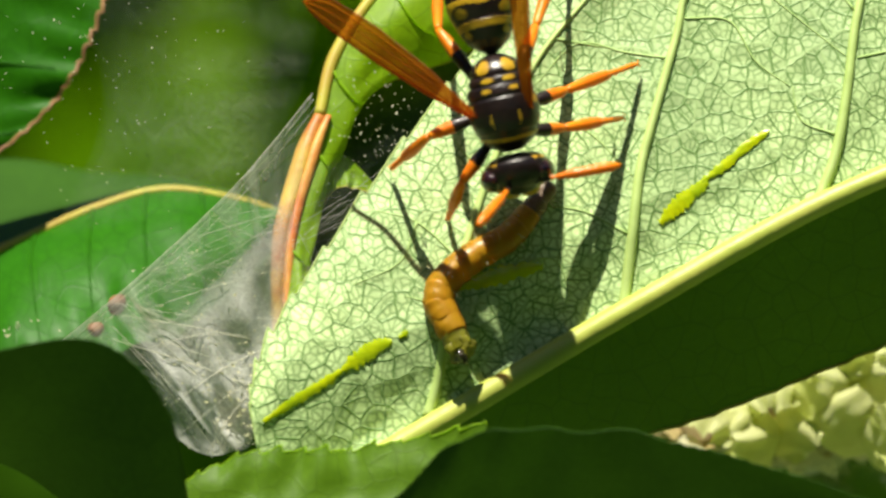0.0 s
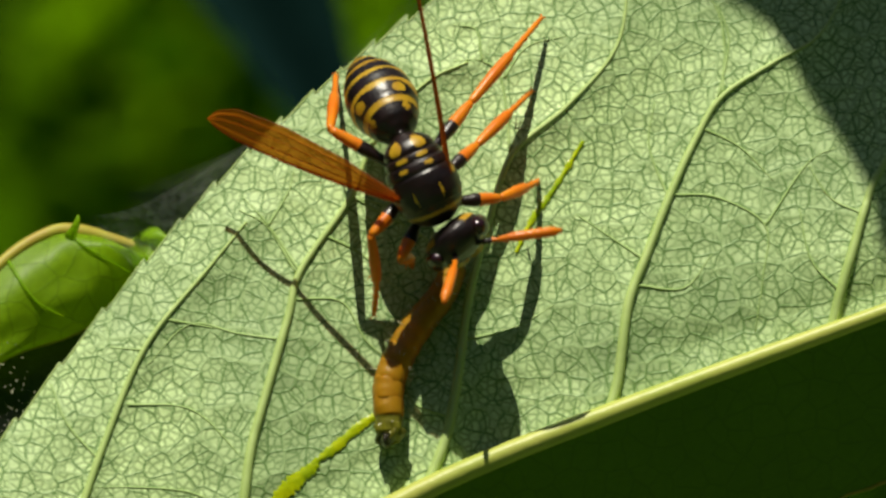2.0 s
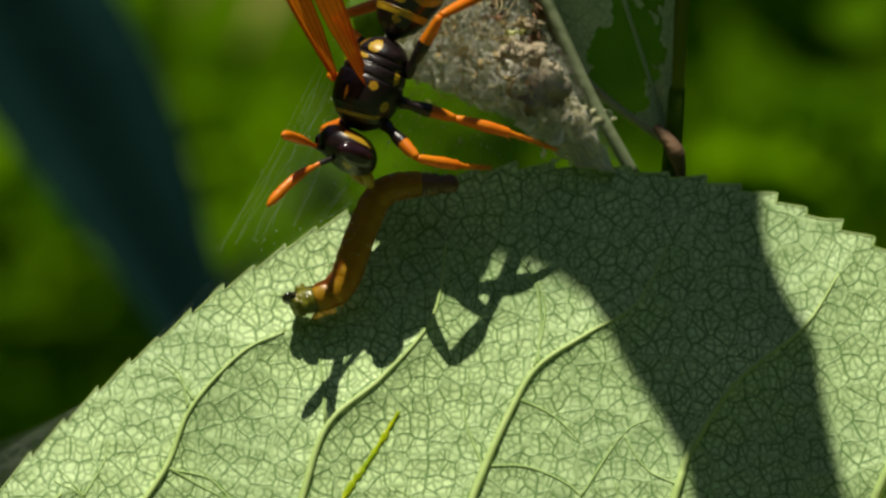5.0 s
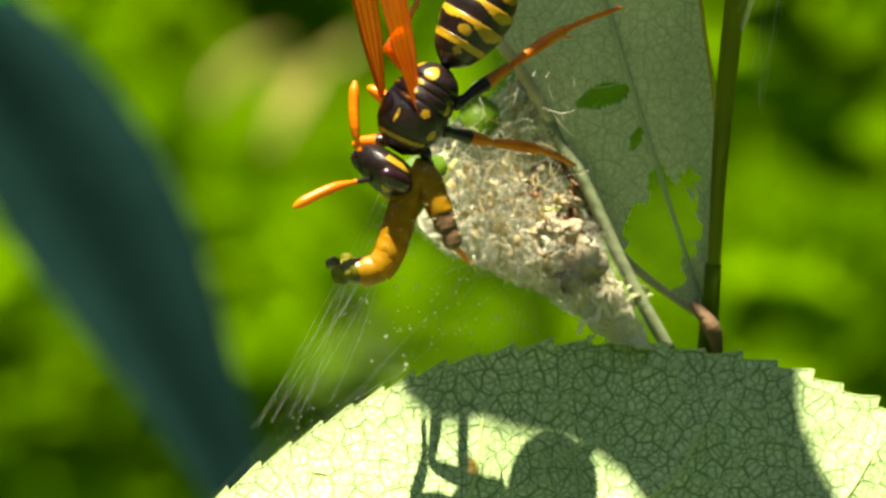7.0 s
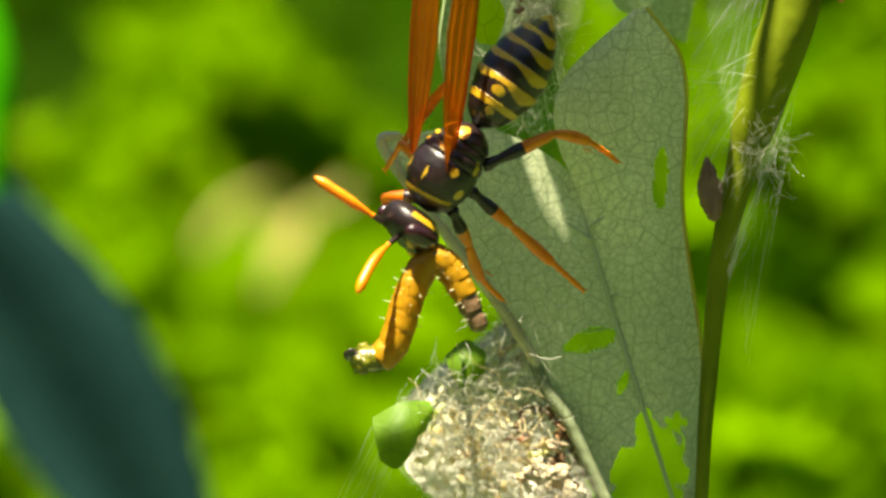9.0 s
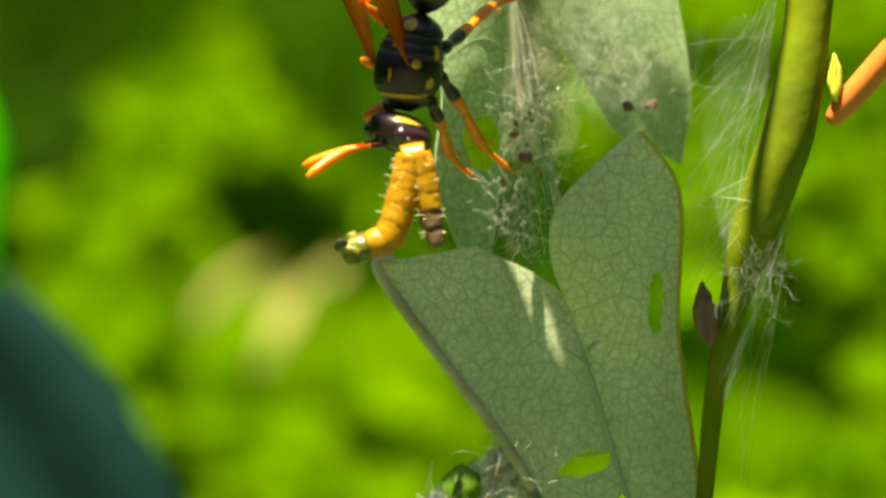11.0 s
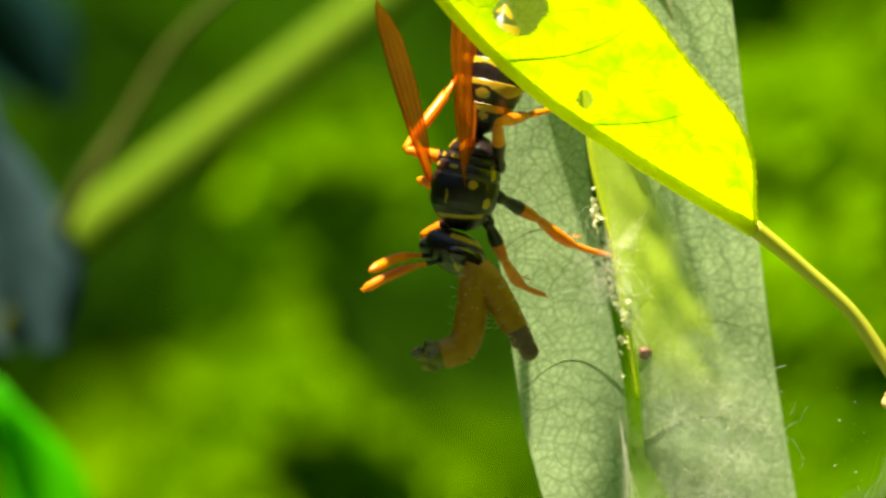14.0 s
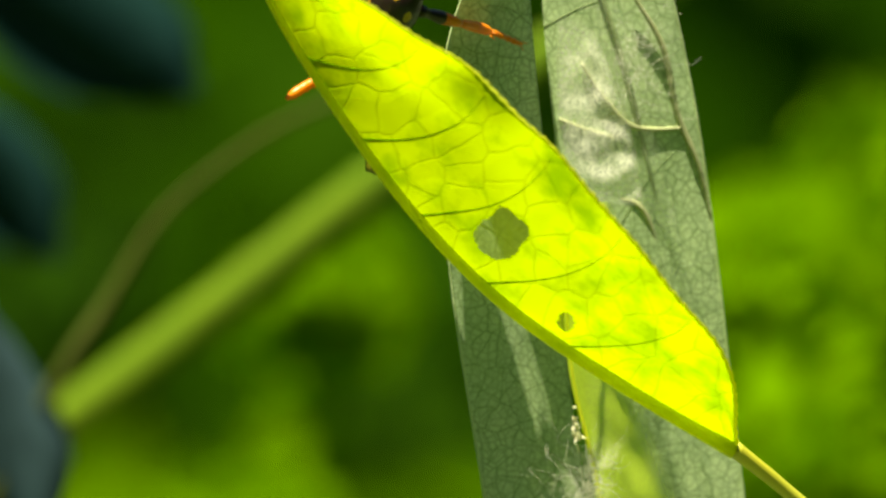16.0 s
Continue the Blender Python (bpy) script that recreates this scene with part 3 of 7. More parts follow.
def broad_leaf():
    """The large leaf, pale underside to the sun, folded along its midrib, its veins standing proud."""
    leaf = thing("broad_leaf", "large serrated leaf folded along its midrib, pale veined underside", "leaf")
    def sunk(x):
        return 0.4 + 1.7 / (1 + math.exp((x + 28) / 4.0))
    keel = [slope(-46, -50), slope(-40, -46.2), slope(-33.4, -42.3), slope(-22.7, -36.0), slope(-11.6, -29.9), slope(-1.0, -25.6), slope(12.3, -20.7), slope(26, -15.8), slope(44, -10)]
    top = [slope(-44.5, -46), slope(-43.4, -37), slope(-27.5, -15.8), slope(-13.5, -2.9), slope(0.0, 4.0), slope(16.0, 3.9), slope(30, -2), slope(40, -6.5), slope(45, -9.5)]
    pts = blade_points(keel, top, 520, 80, teeth=0.8, count=58, ripple=0.5, bulge=0.5)
    for row in pts:
        for p in row:
            near = max(0.0, 1 - math.hypot(p[0] - row[0][0], p[2] - row[0][2]) / 7.5)
            p[1] += sunk(row[0][0]) * near * near * (3 - 2 * near)
    keel = [(x, y + sunk(x), z) for x, y, z in keel]
    flat = pts.reshape(-1, 3)
    v = np.linspace(0, 1, 80)
    calm = np.tile(np.clip(v * 9, 0, 1), 520)
    lines = [curve([(x, 0, z) for x, z in line], 70) for line in LATERALS]
    minor = [curve([(x, 0, z) for x, z in line], 24) for line in vein_net()]
    for group, deep, wide in ((lines, 0.5, 1.5), (minor, 0.05, 0.5)):
        way = np.vstack(group)[:, ::2]
        for i in range(0, len(flat), 4000):
            part_ = flat[i:i + 4000]
            d = np.sqrt(((part_[:, None, ::2] - way[None]) ** 2).sum(2)).min(1)
            part_[:, 1] += deep * (1 - np.exp(-d / wide)) * calm[i:i + 4000]
    bm = bmesh.new()
    lattice(bm, pts)
    part("blade", bm, UNDERSIDE, leaf)
    bm = bmesh.new()
    tube(bm, pts[:, -1], 0.06, 6)
    part("leaf_rim", bm, SIDE_VEIN, leaf, "thin yellowish toothed edge")

    def laid(line, lift):
        out = []
        for x, _, z in line:
            d = (flat[:, 0] - x) ** 2 + (flat[:, 2] - z) ** 2
            out.append((x, float(flat[np.argsort(d)[:3], 1].mean()) - lift, z))
        return np.array(out)
    for line in lines:
        bm = bmesh.new()
        tube(bm, laid(line, 0.0), (0.34, 0.3, 0.26, 0.2, 0.13, 0.08), 8)
        part("side_vein", bm, SIDE_VEIN, leaf)
    for line in minor:
        bm = bmesh.new()
        tube(bm, laid(line, -0.01), (0.1, 0.08, 0.06, 0.04), 6)
        part("cross_vein", bm, CROSS_VEIN, leaf)
    low = [(-46, -8, -50.2), (-38, -3, -48.5), (-31, -1, -46), (-18, 2, -42.3), (-6, 5, -37.6), (5, 7, -33.5), (18, 9, -29), (30, 9, -24), (44, 1.5, -10.4)]
    half_leaf(leaf, "folded_blade", keel, low, UPPER, n=160, m=12, veins=0, teeth=0.3, count=50, label="shaded half of the blade folded back")
    rib(leaf, [(x, y - 0.35, z) for x, y, z in keel], (0.4, 0.7, 0.75, 0.72, 0.66, 0.6, 0.5, 0.4, 0.2))
    return pts


def green_trail(pts):
    """Wet green streaks that the prey leaves on the leaf, laid on its surface."""
    flat = pts.reshape(-1, 3)
    def on_leaf(x, z, lift):
        d = (flat[:, 0] - x) ** 2 + (flat[:, 2] - z) ** 2
        near = np.argsort(d)[:4]
        return (x, float(flat[near, 1].mean()) - lift, z)
    rnd = random.Random(12)
    for line, wide in (([(-44.2, -42.6), (-42.4, -41.4), (-40.6, -40.3), (-39.5, -39.5)], 0.34), ([(-39.6, -39.6), (-38.6, -38.9), (-37.6, -38.2), (-36.7, -37.9)], 0.52), ([(-36.3, -37.7), (-36.0, -37.5), (-35.8, -37.3)], 0.16), ([(-32.8, -34.8), (-31.2, -34.3), (-29.4, -33.8), (-27.9, -33.5)], 0.5),
                       ([(-21.0, -31.0), (-20.2, -30.2), (-19.2, -29.3), (-18.2, -28.6)], 0.5), ([(-18.6, -28.6), (-17.2, -27.6), (-15.8, -26.4), (-14.6, -25.6)], 0.3), ([(-6.6, -16.2), (-5.6, -14.2), (-4.2, -12.2), (-2.6, -9.6)], 0.15)):
        way = curve([(x, 0, z) for x, z in line], 40)
        bm = bmesh.new()
        grid = np.zeros((40, 7, 3))
        for i in range(40):
            d = way[min(i + 1, 39)] - way[max(i - 1, 0)]
            side = np.array((-d[2], 0, d[0])) / (np.hypot(d[0], d[2]) + 1e-9)
            w = wide * (0.25 + 0.75 * math.sin(math.pi * (i + 0.5) / 40)) * (0.65 + 0.7 * abs(noise.noise((i * 0.35, wide * 9, 0)))) + rnd.uniform(0, 0.12)
            for j in range(7):
                v = j / 3 - 1
                p = way[i] + side * v * w
                grid[i, j] = on_leaf(p[0], p[2], 0.08 + 0.05 * (1 - v * v))
        lattice(bm, grid)
        tagged(part("wet_streak", bm, JUICE), "wet yellow-green smear on the leaf", "smear", "smears on the leaf")


def overhead_leaf():
    """The leaf out of sight above that shades a part of the broad leaf."""
    leaf = thing("overhead_leaf", "green leaf high on the stem that casts a broad shadow", "leaf")
    def lift(pts, k=122.0):
        return [tuple(Vector(slope(x, z)) + SUN * k) for x, z in pts]
    a = lift([(-9.0, 7.8), (-6.0, 5.0), (-4.2, 2.0), (-2.0, 0.2), (1.4, -0.4), (4.6, -0.6), (8.3, -2.6), (10.3, -6.1), (13.0, -10.4), (14.5, -13.7), (14.8, -16.4)])
    b = lift([(17.8, 7.0), (18.8, 4.3), (19.1, 0.9), (20.8, -3.4), (22.0, -5.7), (22.6, -9.7), (23.5, -13.7), (24.1, -17.7)])
    half_leaf(leaf, "blade", a, b, DARK_LEAF, n=80, m=10, veins=0, rim=0.1, ripple=0.6)
    rib(leaf, [b[0], (b[0][0] + 14, b[0][1] + 14, b[0][2] + 12), (34, 3, 130)], (0.5, 0.6), SHOOT, "petiole", 20)


def leaning(points):
    """Points of the hanging leaf, whose foot lies farther back than its top."""
    return [(x, y + 0.17 * (94 - z), z) for x, y, z in points]


def upright_leaf():
    """The pale leaf that hangs upright behind the wasp at the end; two halves and a torn gap."""
    leaf = thing("upright_leaf", "pale grey-green hanging leaf, underside out, with a torn seam", "leaf")
    mid = leaning([(-1.8, 9, 93.7), (-1.2, 8, 84.5), (0.8, 8, 66.0), (2.0, 8, 58.2), (3.2, 8, 50.8), (3.2, 8, 42.5), (2.4, 8, 36.4), (1.5, 8, 29.8)])
    left = leaning([(-3.2, 2.6, 94.2), (-6.6, 2.6, 85.1), (-6.4, 2.6, 73.1), (-4.2, 2.6, 58.2), (-3.1, 2.6, 50.9), (-1.2, 2.6, 42.5), (-1.5, 2.6, 36.5), (1.0, 5, 30.0)])
    half_leaf(leaf, "blade", mid, left, HANGING, n=160, m=24, veins=6, vein_r=0.04, vein_mat=FAINT_VEIN, front=0.0, sweep=2.0, rim=0.08, rim_mat=VEIN, bulge=0.4, ripple=0.12)
    mid2 = leaning([(-1.1, 8.5, 93.7), (-0.5, 8, 84.5), (1.7, 8, 66.0), (2.9, 8, 58.2), (4.0, 8.5, 53.3), (4.4, 9, 48.6), (6.1, 9.5, 45.2), (9.2, 10, 39.8)])
    right = leaning([(5.6, 10, 94.4), (7.8, 10, 85.3), (9.4, 10, 75.8), (11.5, 10, 58.2), (12.7, 10, 50.0), (13.9, 10, 42.5), (13.4, 11, 37.7)])
    half_leaf(leaf, "blade", mid2, right, HANGING, n=160, m=24, veins=6, vein_r=0.04, vein_mat=FAINT_VEIN, front=0.0, sweep=2.0, rim=0.08, rim_mat=VEIN, bulge=0.4, ripple=0.15)
    rib(leaf, leaning([(1.6, 8.6, 91.7), (3.8, 8.6, 85.6), (5.6, 9, 78.5), (7.0, 9.4, 72.7), (8.3, 9.9, 68.3)]), (0.22, 0.2, 0.16, 0.08), FAINT_VEIN)
    for line in ([(1.5, 8, 84.9), (2.7, 8.2, 83.0), (4.2, 8.5, 81.3), (5.6, 8.9, 80.9), (7.7, 9.5, 81.0)], [(0.2, 7.9, 81.5), (1.9, 8.1, 80.8), (3.9, 8.5, 80.3)], [(4.4, 8.5, 89.3), (6.4, 9.1, 85.9), (7.3, 9.5, 81.9), (8.6, 9.7, 78.8), (9.4, 10, 75.4)], [(1.9, 8.3, 76.9), (4.9, 8.7, 76.4), (6.2, 9.1, 73.7), (7.3, 9.5, 70.3)]):
        rib(leaf, leaning(line), (0.1, 0.2, 0.18, 0.08), RAISED_VEIN, "side_vein", 24)


def cup(points):
    """Points of the cupped leaf, which leans over towards its tip."""
    return [(x, 10.4 - 0.20 * (z - 6) + dy, z) for x, z, dy in points]


GRAZED_AT = ((10.6, 10.6, 2.3, 4.9, 0.32), (7.4, 19.7, 1.6, 0.75, -0.35), (9.4, 17.2, 0.35, 0.9, 0.4), (11.6, 29.4, 0.55, 1.7, 0.0))


def grazed(x, z):
    """Whether the cupped leaf is grazed to its skin there."""
    for cx, cz, rx, rz, turn in GRAZED_AT:
        dx, dz = x - cx, z - cz
        u, v = dx * math.cos(turn) - dz * math.sin(turn), dx * math.sin(turn) + dz * math.cos(turn)
        if (u / rx) ** 2 + (v / rz) ** 2 + 0.7 * noise.noise((x * 0.7, z * 0.7, 4.0)) + 0.3 * noise.noise((x * 2.1, z * 2.1, 1.0)) < 0.9:
            return True
    return False


def cupped_leaf():
    """The grey-green leaf with a folded flap above the silk nest, grazed through to a clear skin in places."""
    leaf = thing("cupped_leaf", "grey-green cupped leaf with a folded flap and grazed patches", "leaf")
    mid = [(13.8, 6.2, 0), (10.9, 15.0, 0), (8.1, 23.8, 0), (6.7, 28.4, 0.1), (5.5, 31.2, -0.5), (5.2, 33.4, -0.9), (5.8, 35.3, -0.8), (7.2, 36.9, -0.5), (9.9, 39.3, 0)]
    edge = [(14.1, 6.0, 0), (14.5, 13.0, 0.3), (14.1, 19.0, 0.3), (13.3, 24.5, 0.2), (12.9, 28.0, 0.2), (13.0, 31.5, 0), (13.1, 34.5, 0), (12.6, 36.9, 0), (10.7, 39.5, 0)]
    lip = [(13.6, 6.2, -0.4), (7.9, 10.9, -0.6), (3.5, 19.5, -1.0), (-0.6, 25.2, -1.0), (-4.9, 31.1, -0.6), (-3.9, 31.9, -0.2)]
    crease = [(13.8, 6.2, 0), (10.9, 15.0, 0), (8.1, 23.8, 0), (7.0, 28.4, 0.5), (4.8, 30.8, 0.6), (0.8, 32.7, 0.4)]
    for name, a, b, n, m, label in (("blade", mid, edge, 260, 50, ""), ("flap", crease, lip, 260, 70, "folded flap with a thick rim")):
        pts = blade_points(cup(a), cup(b), n, m, bulge=0.35 if name == "blade" else 0.2, ripple=0.15, seed=len(name))
        bm, skin = bmesh.new(), bmesh.new()
        lattice(bm, pts)
        gone = [f for f in bm.faces if grazed(f.calc_center_median().x, f.calc_center_median().z)]
        for f in gone:
            skin.faces.new([skin.verts.new(v.co + Vector((0, 0.1, 0))) for v in f.verts])
        bmesh.ops.delete(bm, geom=gone, context="FACES")
        part(name, bm, CUPPED, leaf, label)
        if gone:
            bmesh.ops.remove_doubles(skin, verts=skin.verts, dist=0.001)
            part("grazed_patch", skin, CLEAR_SKIN, leaf, "thin clear green skin of a grazed patch")
        else:
            skin.free()
        bm = bmesh.new()
        tube(bm, pts[:, -1], 0.12 if name == "blade" else (0.2, 0.3, 0.34, 0.34, 0.3), 8)
        part("leaf_rim", bm, EDGE if name == "blade" else LIP, leaf, "" if name == "blade" else "thick beige rolled rim")
    rib(leaf, [(x - 0.1, y - 0.1, z) for x, y, z in cup(crease[:4] + [(7.0, 33.0, -0.1), (8.6, 37.0, 0)])], (0.1, 0.14, 0.16, 0.12, 0.1, 0.04), CUP_VEIN)
    for line in ([(8.6, 22.2), (10.6, 23.6), (12.6, 26.6)], [(7.4, 26.4), (9.6, 28.4), (12.4, 32.4)], [(6.9, 30.4), (8.8, 32.6), (11.4, 36.6)], [(7.6, 25.6), (5.0, 27.6), (2.4, 31.4)], [(8.2, 23.4), (4.6, 24.6), (0.4, 28.8)], [(9.2, 20.6), (6.6, 20.2), (3.6, 21.6)], [(2.2, 29.6), (0.0, 30.4), (-2.8, 31.4)]):
        rib(leaf, [(x, y - 0.1, z) for x, y, z in cup([(x, z, 0.2 if k else 0) for k, (x, z) in enumerate(line)])], (0.09, 0.06, 0.03), CUP_VEIN, "side_vein", 16)


HOLES = ((-3.4, 74.5, 1.75, 1.7), (0.4, 69.4, 0.6, 0.65))


def backlit_leaf():
    """The thin leaf that glows with the sun behind it, before the wasp at the end."""
    leaf = thing("backlit_leaf", "thin yellow-green leaf glowing with sunlight from behind", "leaf")
    mid = [(10.4, -1.5, 61.8), (3.7, -2.5, 65.8), (-2.9, -4.0, 70.3), (-7.9, -5.5, 75.2), (-12.2, -7, 80.8), (-16.1, -7, 86.9), (-19.4, -7, 93.5), (-21.7, -7, 99.1)]
    top = [(10.5, -1.5, 62.0), (9.7, -8.5, 66.9), (5.2, -12.5, 72.8), (0.2, -15.0, 78.8), (-4.6, -15.0, 83.4), (-9.5, -15.4, 86.7), (-15.4, -14.8, 91.0), (-21.6, -7, 99.3)]
    pts = blade_points(mid, top, 300, 80, teeth=0.2, count=60, bulge=-0.3, ripple=0.5, sweep=1.5)
    bm = bmesh.new()
    lattice(bm, pts)
    gone = [f for f in bm.faces if any((abs(f.calc_center_median().x - x) / w) ** 1.6 + (abs(f.calc_center_median().z - z) / h) ** 1.6 + 0.35 * noise.noise((f.calc_center_median().x * 0.9, f.calc_center_median().z * 0.9, 2.0)) < 0.8 for x, z, w, h in HOLES)]
    skin = bmesh.new()
    for f in gone:
        skin.faces.new([skin.verts.new(v.co) for v in f.verts])
    bmesh.ops.remove_doubles(skin, verts=skin.verts, dist=0.001)
    part("grazed_patch", skin, THIN_SKIN, leaf, "dull clear skin of grazed spots")
    bmesh.ops.delete(bm, geom=gone, context="FACES")
    part("blade", bm, BACKLIT, leaf, "thin blade with small grazed spots")
    for k in range(1, 8):
        bm = bmesh.new()
        tube(bm, pts[30 + 34 * k, :76], (0.05, 0.03, 0.02, 0.01), 6)
        part("side_vein", bm, BACKLIT, leaf)
    bm = bmesh.new()
    tube(bm, pts[:, -1], 0.12, 6)
    part("leaf_rim", bm, GLOW_RIB, leaf)
    rib(leaf, mid, (0.5, 0.45, 0.36, 0.28, 0.15), GLOW_RIB)
    rib(leaf, [(10.3, -1.5, 62.0), (13.3, 0.6, 59.6), (16.3, 2.2, 56.9), (18.4, 3.4, 53.9), (19.3, 3.8, 52.8), (21.0, 4.0, 52.3)], (0.52, 0.45, 0.44, 0.48, 0.55, 0.6), SHOOT, "petiole")


def main_stem():
    stem = thing("main_stem", "upright green stem with nodes and an orange-red side shoot", "stem")
    bm = bmesh.new()
    tube(bm, curve([(34, 3, 140), (30, 3, 110), (22.6, 3, 80.3), (23.5, 3, 70.1), (21.5, 3, 61.4), (20.9, 3, 51.2), (20.4, 3, 45.0), (19.4, 3.2, 39.6), (18.4, 3.5, 36.6), (17.2, 4, 32.9), (16.5, 4.5, 30.4), (15.2, 5, 24.8), (14.4, 6, 16.7), (14.0, 8, 9.3)], 60), (0.8, 0.85, 0.95, 1.15, 1.3, 1.4, 1.4, 1.6, 1.6, 1.4, 1.0, 0.65, 0.5, 0.35), 14)
    part("stem", bm, STEM, stem)
    bm = bmesh.new()
    tube(bm, curve([(14.0, 8, 9.6), (12, 18, -25), (14, 26, -75), (22, 40, -300), (10, 60, -952)], 60), (0.5, 1.2, 2.0, 4.0, 6.5), 12)
    part("lower_stem", bm, BARK, stem, "woody lower stem")
    for line, r in (([(14, 26, -75), (-8, 16, -72), (-34, 2, -62), (-46, -8, -50)], (1.0, 0.8, 0.6, 0.45)), ([(15, 28, -95), (-30, 30, -88), (-70, 26, -70), (-92, 20, -38), (-98, 14, -5)], (1.4, 1.2, 1.0, 0.7, 0.4)), ([(14, 26, -80), (20, 5, -74), (4, -8, -66), (-18, -13, -58)], (0.9, 0.7, 0.6, 0.4)), ([(-70, 26, -70), (-72, 4, -66), (-66, -10, -60), (-58, -15, -54)], (0.8, 0.6, 0.5, 0.4))):
        bm = bmesh.new()
        tube(bm, curve(line, 30), r, 8)
        part("twig", bm, STEM, stem)
    bm = bmesh.new()
    tube(bm, curve([(21.9, 3, 40.1), (22.9, 2.6, 41.3), (24.9, 2, 43.6), (27.5, 1, 46.6), (30.1, 0, 49.2)], 20), (0.5, 0.8, 0.85, 0.8, 0.7), 12)
    part("side_shoot", bm, REDDISH, stem, "orange-red side shoot")


def blurred_branch():
    ob = thing("far_branch", "thick green branch swaying out of focus behind", "branch")
    bm = bmesh.new()
    tube(bm, curve([(-75, 0, -56), (-40, 0, -29), (0, 0, 0), (34, 0, 26), (80, 0, 58)], 40), (2.75, 2.45, 2.15, 2.0, 1.8), 12)
    part("branch", bm, BARK, ob)
    bm = bmesh.new()
    ball(bm, (-14, 0, -10.5), (2.9, 2.6, 2.6), 0, 16, 12)
    part("knot", bm, BARK, ob)
    twig = thing("far_twig", "thin brown-green twig out of focus behind", "twig")
    bm = bmesh.new()
    tube(bm, curve([(-50, 158, 36), (-36.0, 150, 62.5), (-31.6, 150, 69.6), (-27.4, 150, 76.2), (-21.4, 150, 81.2), (-14.8, 150, 84.6), (0, 158, 90)], 40), (0.8, 0.6, 0.42, 0.36, 0.3, 0.26), 8)
    part("stem", bm, DULL_TWIG, twig)
    return ob


def far_leaf(rib_line, edge_a, edge_b, label, mat):
    leaf = thing("far_leaf", label, "leaf", group="leaves out of focus behind")
    half_leaf(leaf, "blade", rib_line, edge_a, mat, n=40, m=8, rim=0, bulge=1.5)
    half_leaf(leaf, "blade", rib_line, edge_b, mat, n=40, m=8, rim=0, bulge=-1.5)
    return leaf


def far_leaves():
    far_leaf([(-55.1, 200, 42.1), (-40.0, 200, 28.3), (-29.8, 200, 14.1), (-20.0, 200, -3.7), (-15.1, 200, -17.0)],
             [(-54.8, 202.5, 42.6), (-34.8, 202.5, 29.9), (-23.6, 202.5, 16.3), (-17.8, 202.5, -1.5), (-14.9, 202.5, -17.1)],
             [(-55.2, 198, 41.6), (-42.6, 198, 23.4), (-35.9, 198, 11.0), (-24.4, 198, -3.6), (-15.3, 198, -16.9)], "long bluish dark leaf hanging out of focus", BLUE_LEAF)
    swaying = far_leaf([(-43.0, 150, 72.5), (-41.0, 150, 65.0), (-39.3, 150, 58.7), (-38.0, 150, 53.1)],
             [(-43.0, 151, 72.4), (-37.9, 151, 66.2), (-34.5, 151, 59.6), (-35.8, 151, 53.3)],
             [(-43.2, 151, 72.3), (-44.3, 151, 65.0), (-44.5, 151, 57.9), (-41.0, 151, 53.3)], "small bluish leaf on the branch", PALE_BLUE)
    far_leaf([(-42.1, 150, 50.3), (-38.4, 150, 45.3), (-36.7, 150, 38.2), (-35.0, 150, 29.0)],
             [(-42.0, 151, 50.3), (-35.5, 151, 45.7), (-33.0, 151, 38.2), (-34.9, 151, 29.0)],
             [(-42.4, 151, 50.3), (-40.5, 151, 44.0), (-39.7, 151, 37.0), (-35.3, 151, 29.0)], "bright green leaf out of focus", LEAF_FAR)
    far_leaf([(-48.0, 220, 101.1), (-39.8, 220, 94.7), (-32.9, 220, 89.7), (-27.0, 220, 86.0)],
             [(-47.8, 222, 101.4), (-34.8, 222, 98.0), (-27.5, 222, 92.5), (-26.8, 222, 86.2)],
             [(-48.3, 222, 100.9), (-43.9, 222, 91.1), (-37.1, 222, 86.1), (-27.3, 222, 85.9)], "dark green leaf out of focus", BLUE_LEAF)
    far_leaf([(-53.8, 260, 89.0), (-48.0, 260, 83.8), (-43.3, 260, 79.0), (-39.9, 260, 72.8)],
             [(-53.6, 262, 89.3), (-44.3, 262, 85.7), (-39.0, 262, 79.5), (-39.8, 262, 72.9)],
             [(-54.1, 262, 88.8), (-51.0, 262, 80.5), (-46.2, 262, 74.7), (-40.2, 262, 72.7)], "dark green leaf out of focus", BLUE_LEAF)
    return swaying


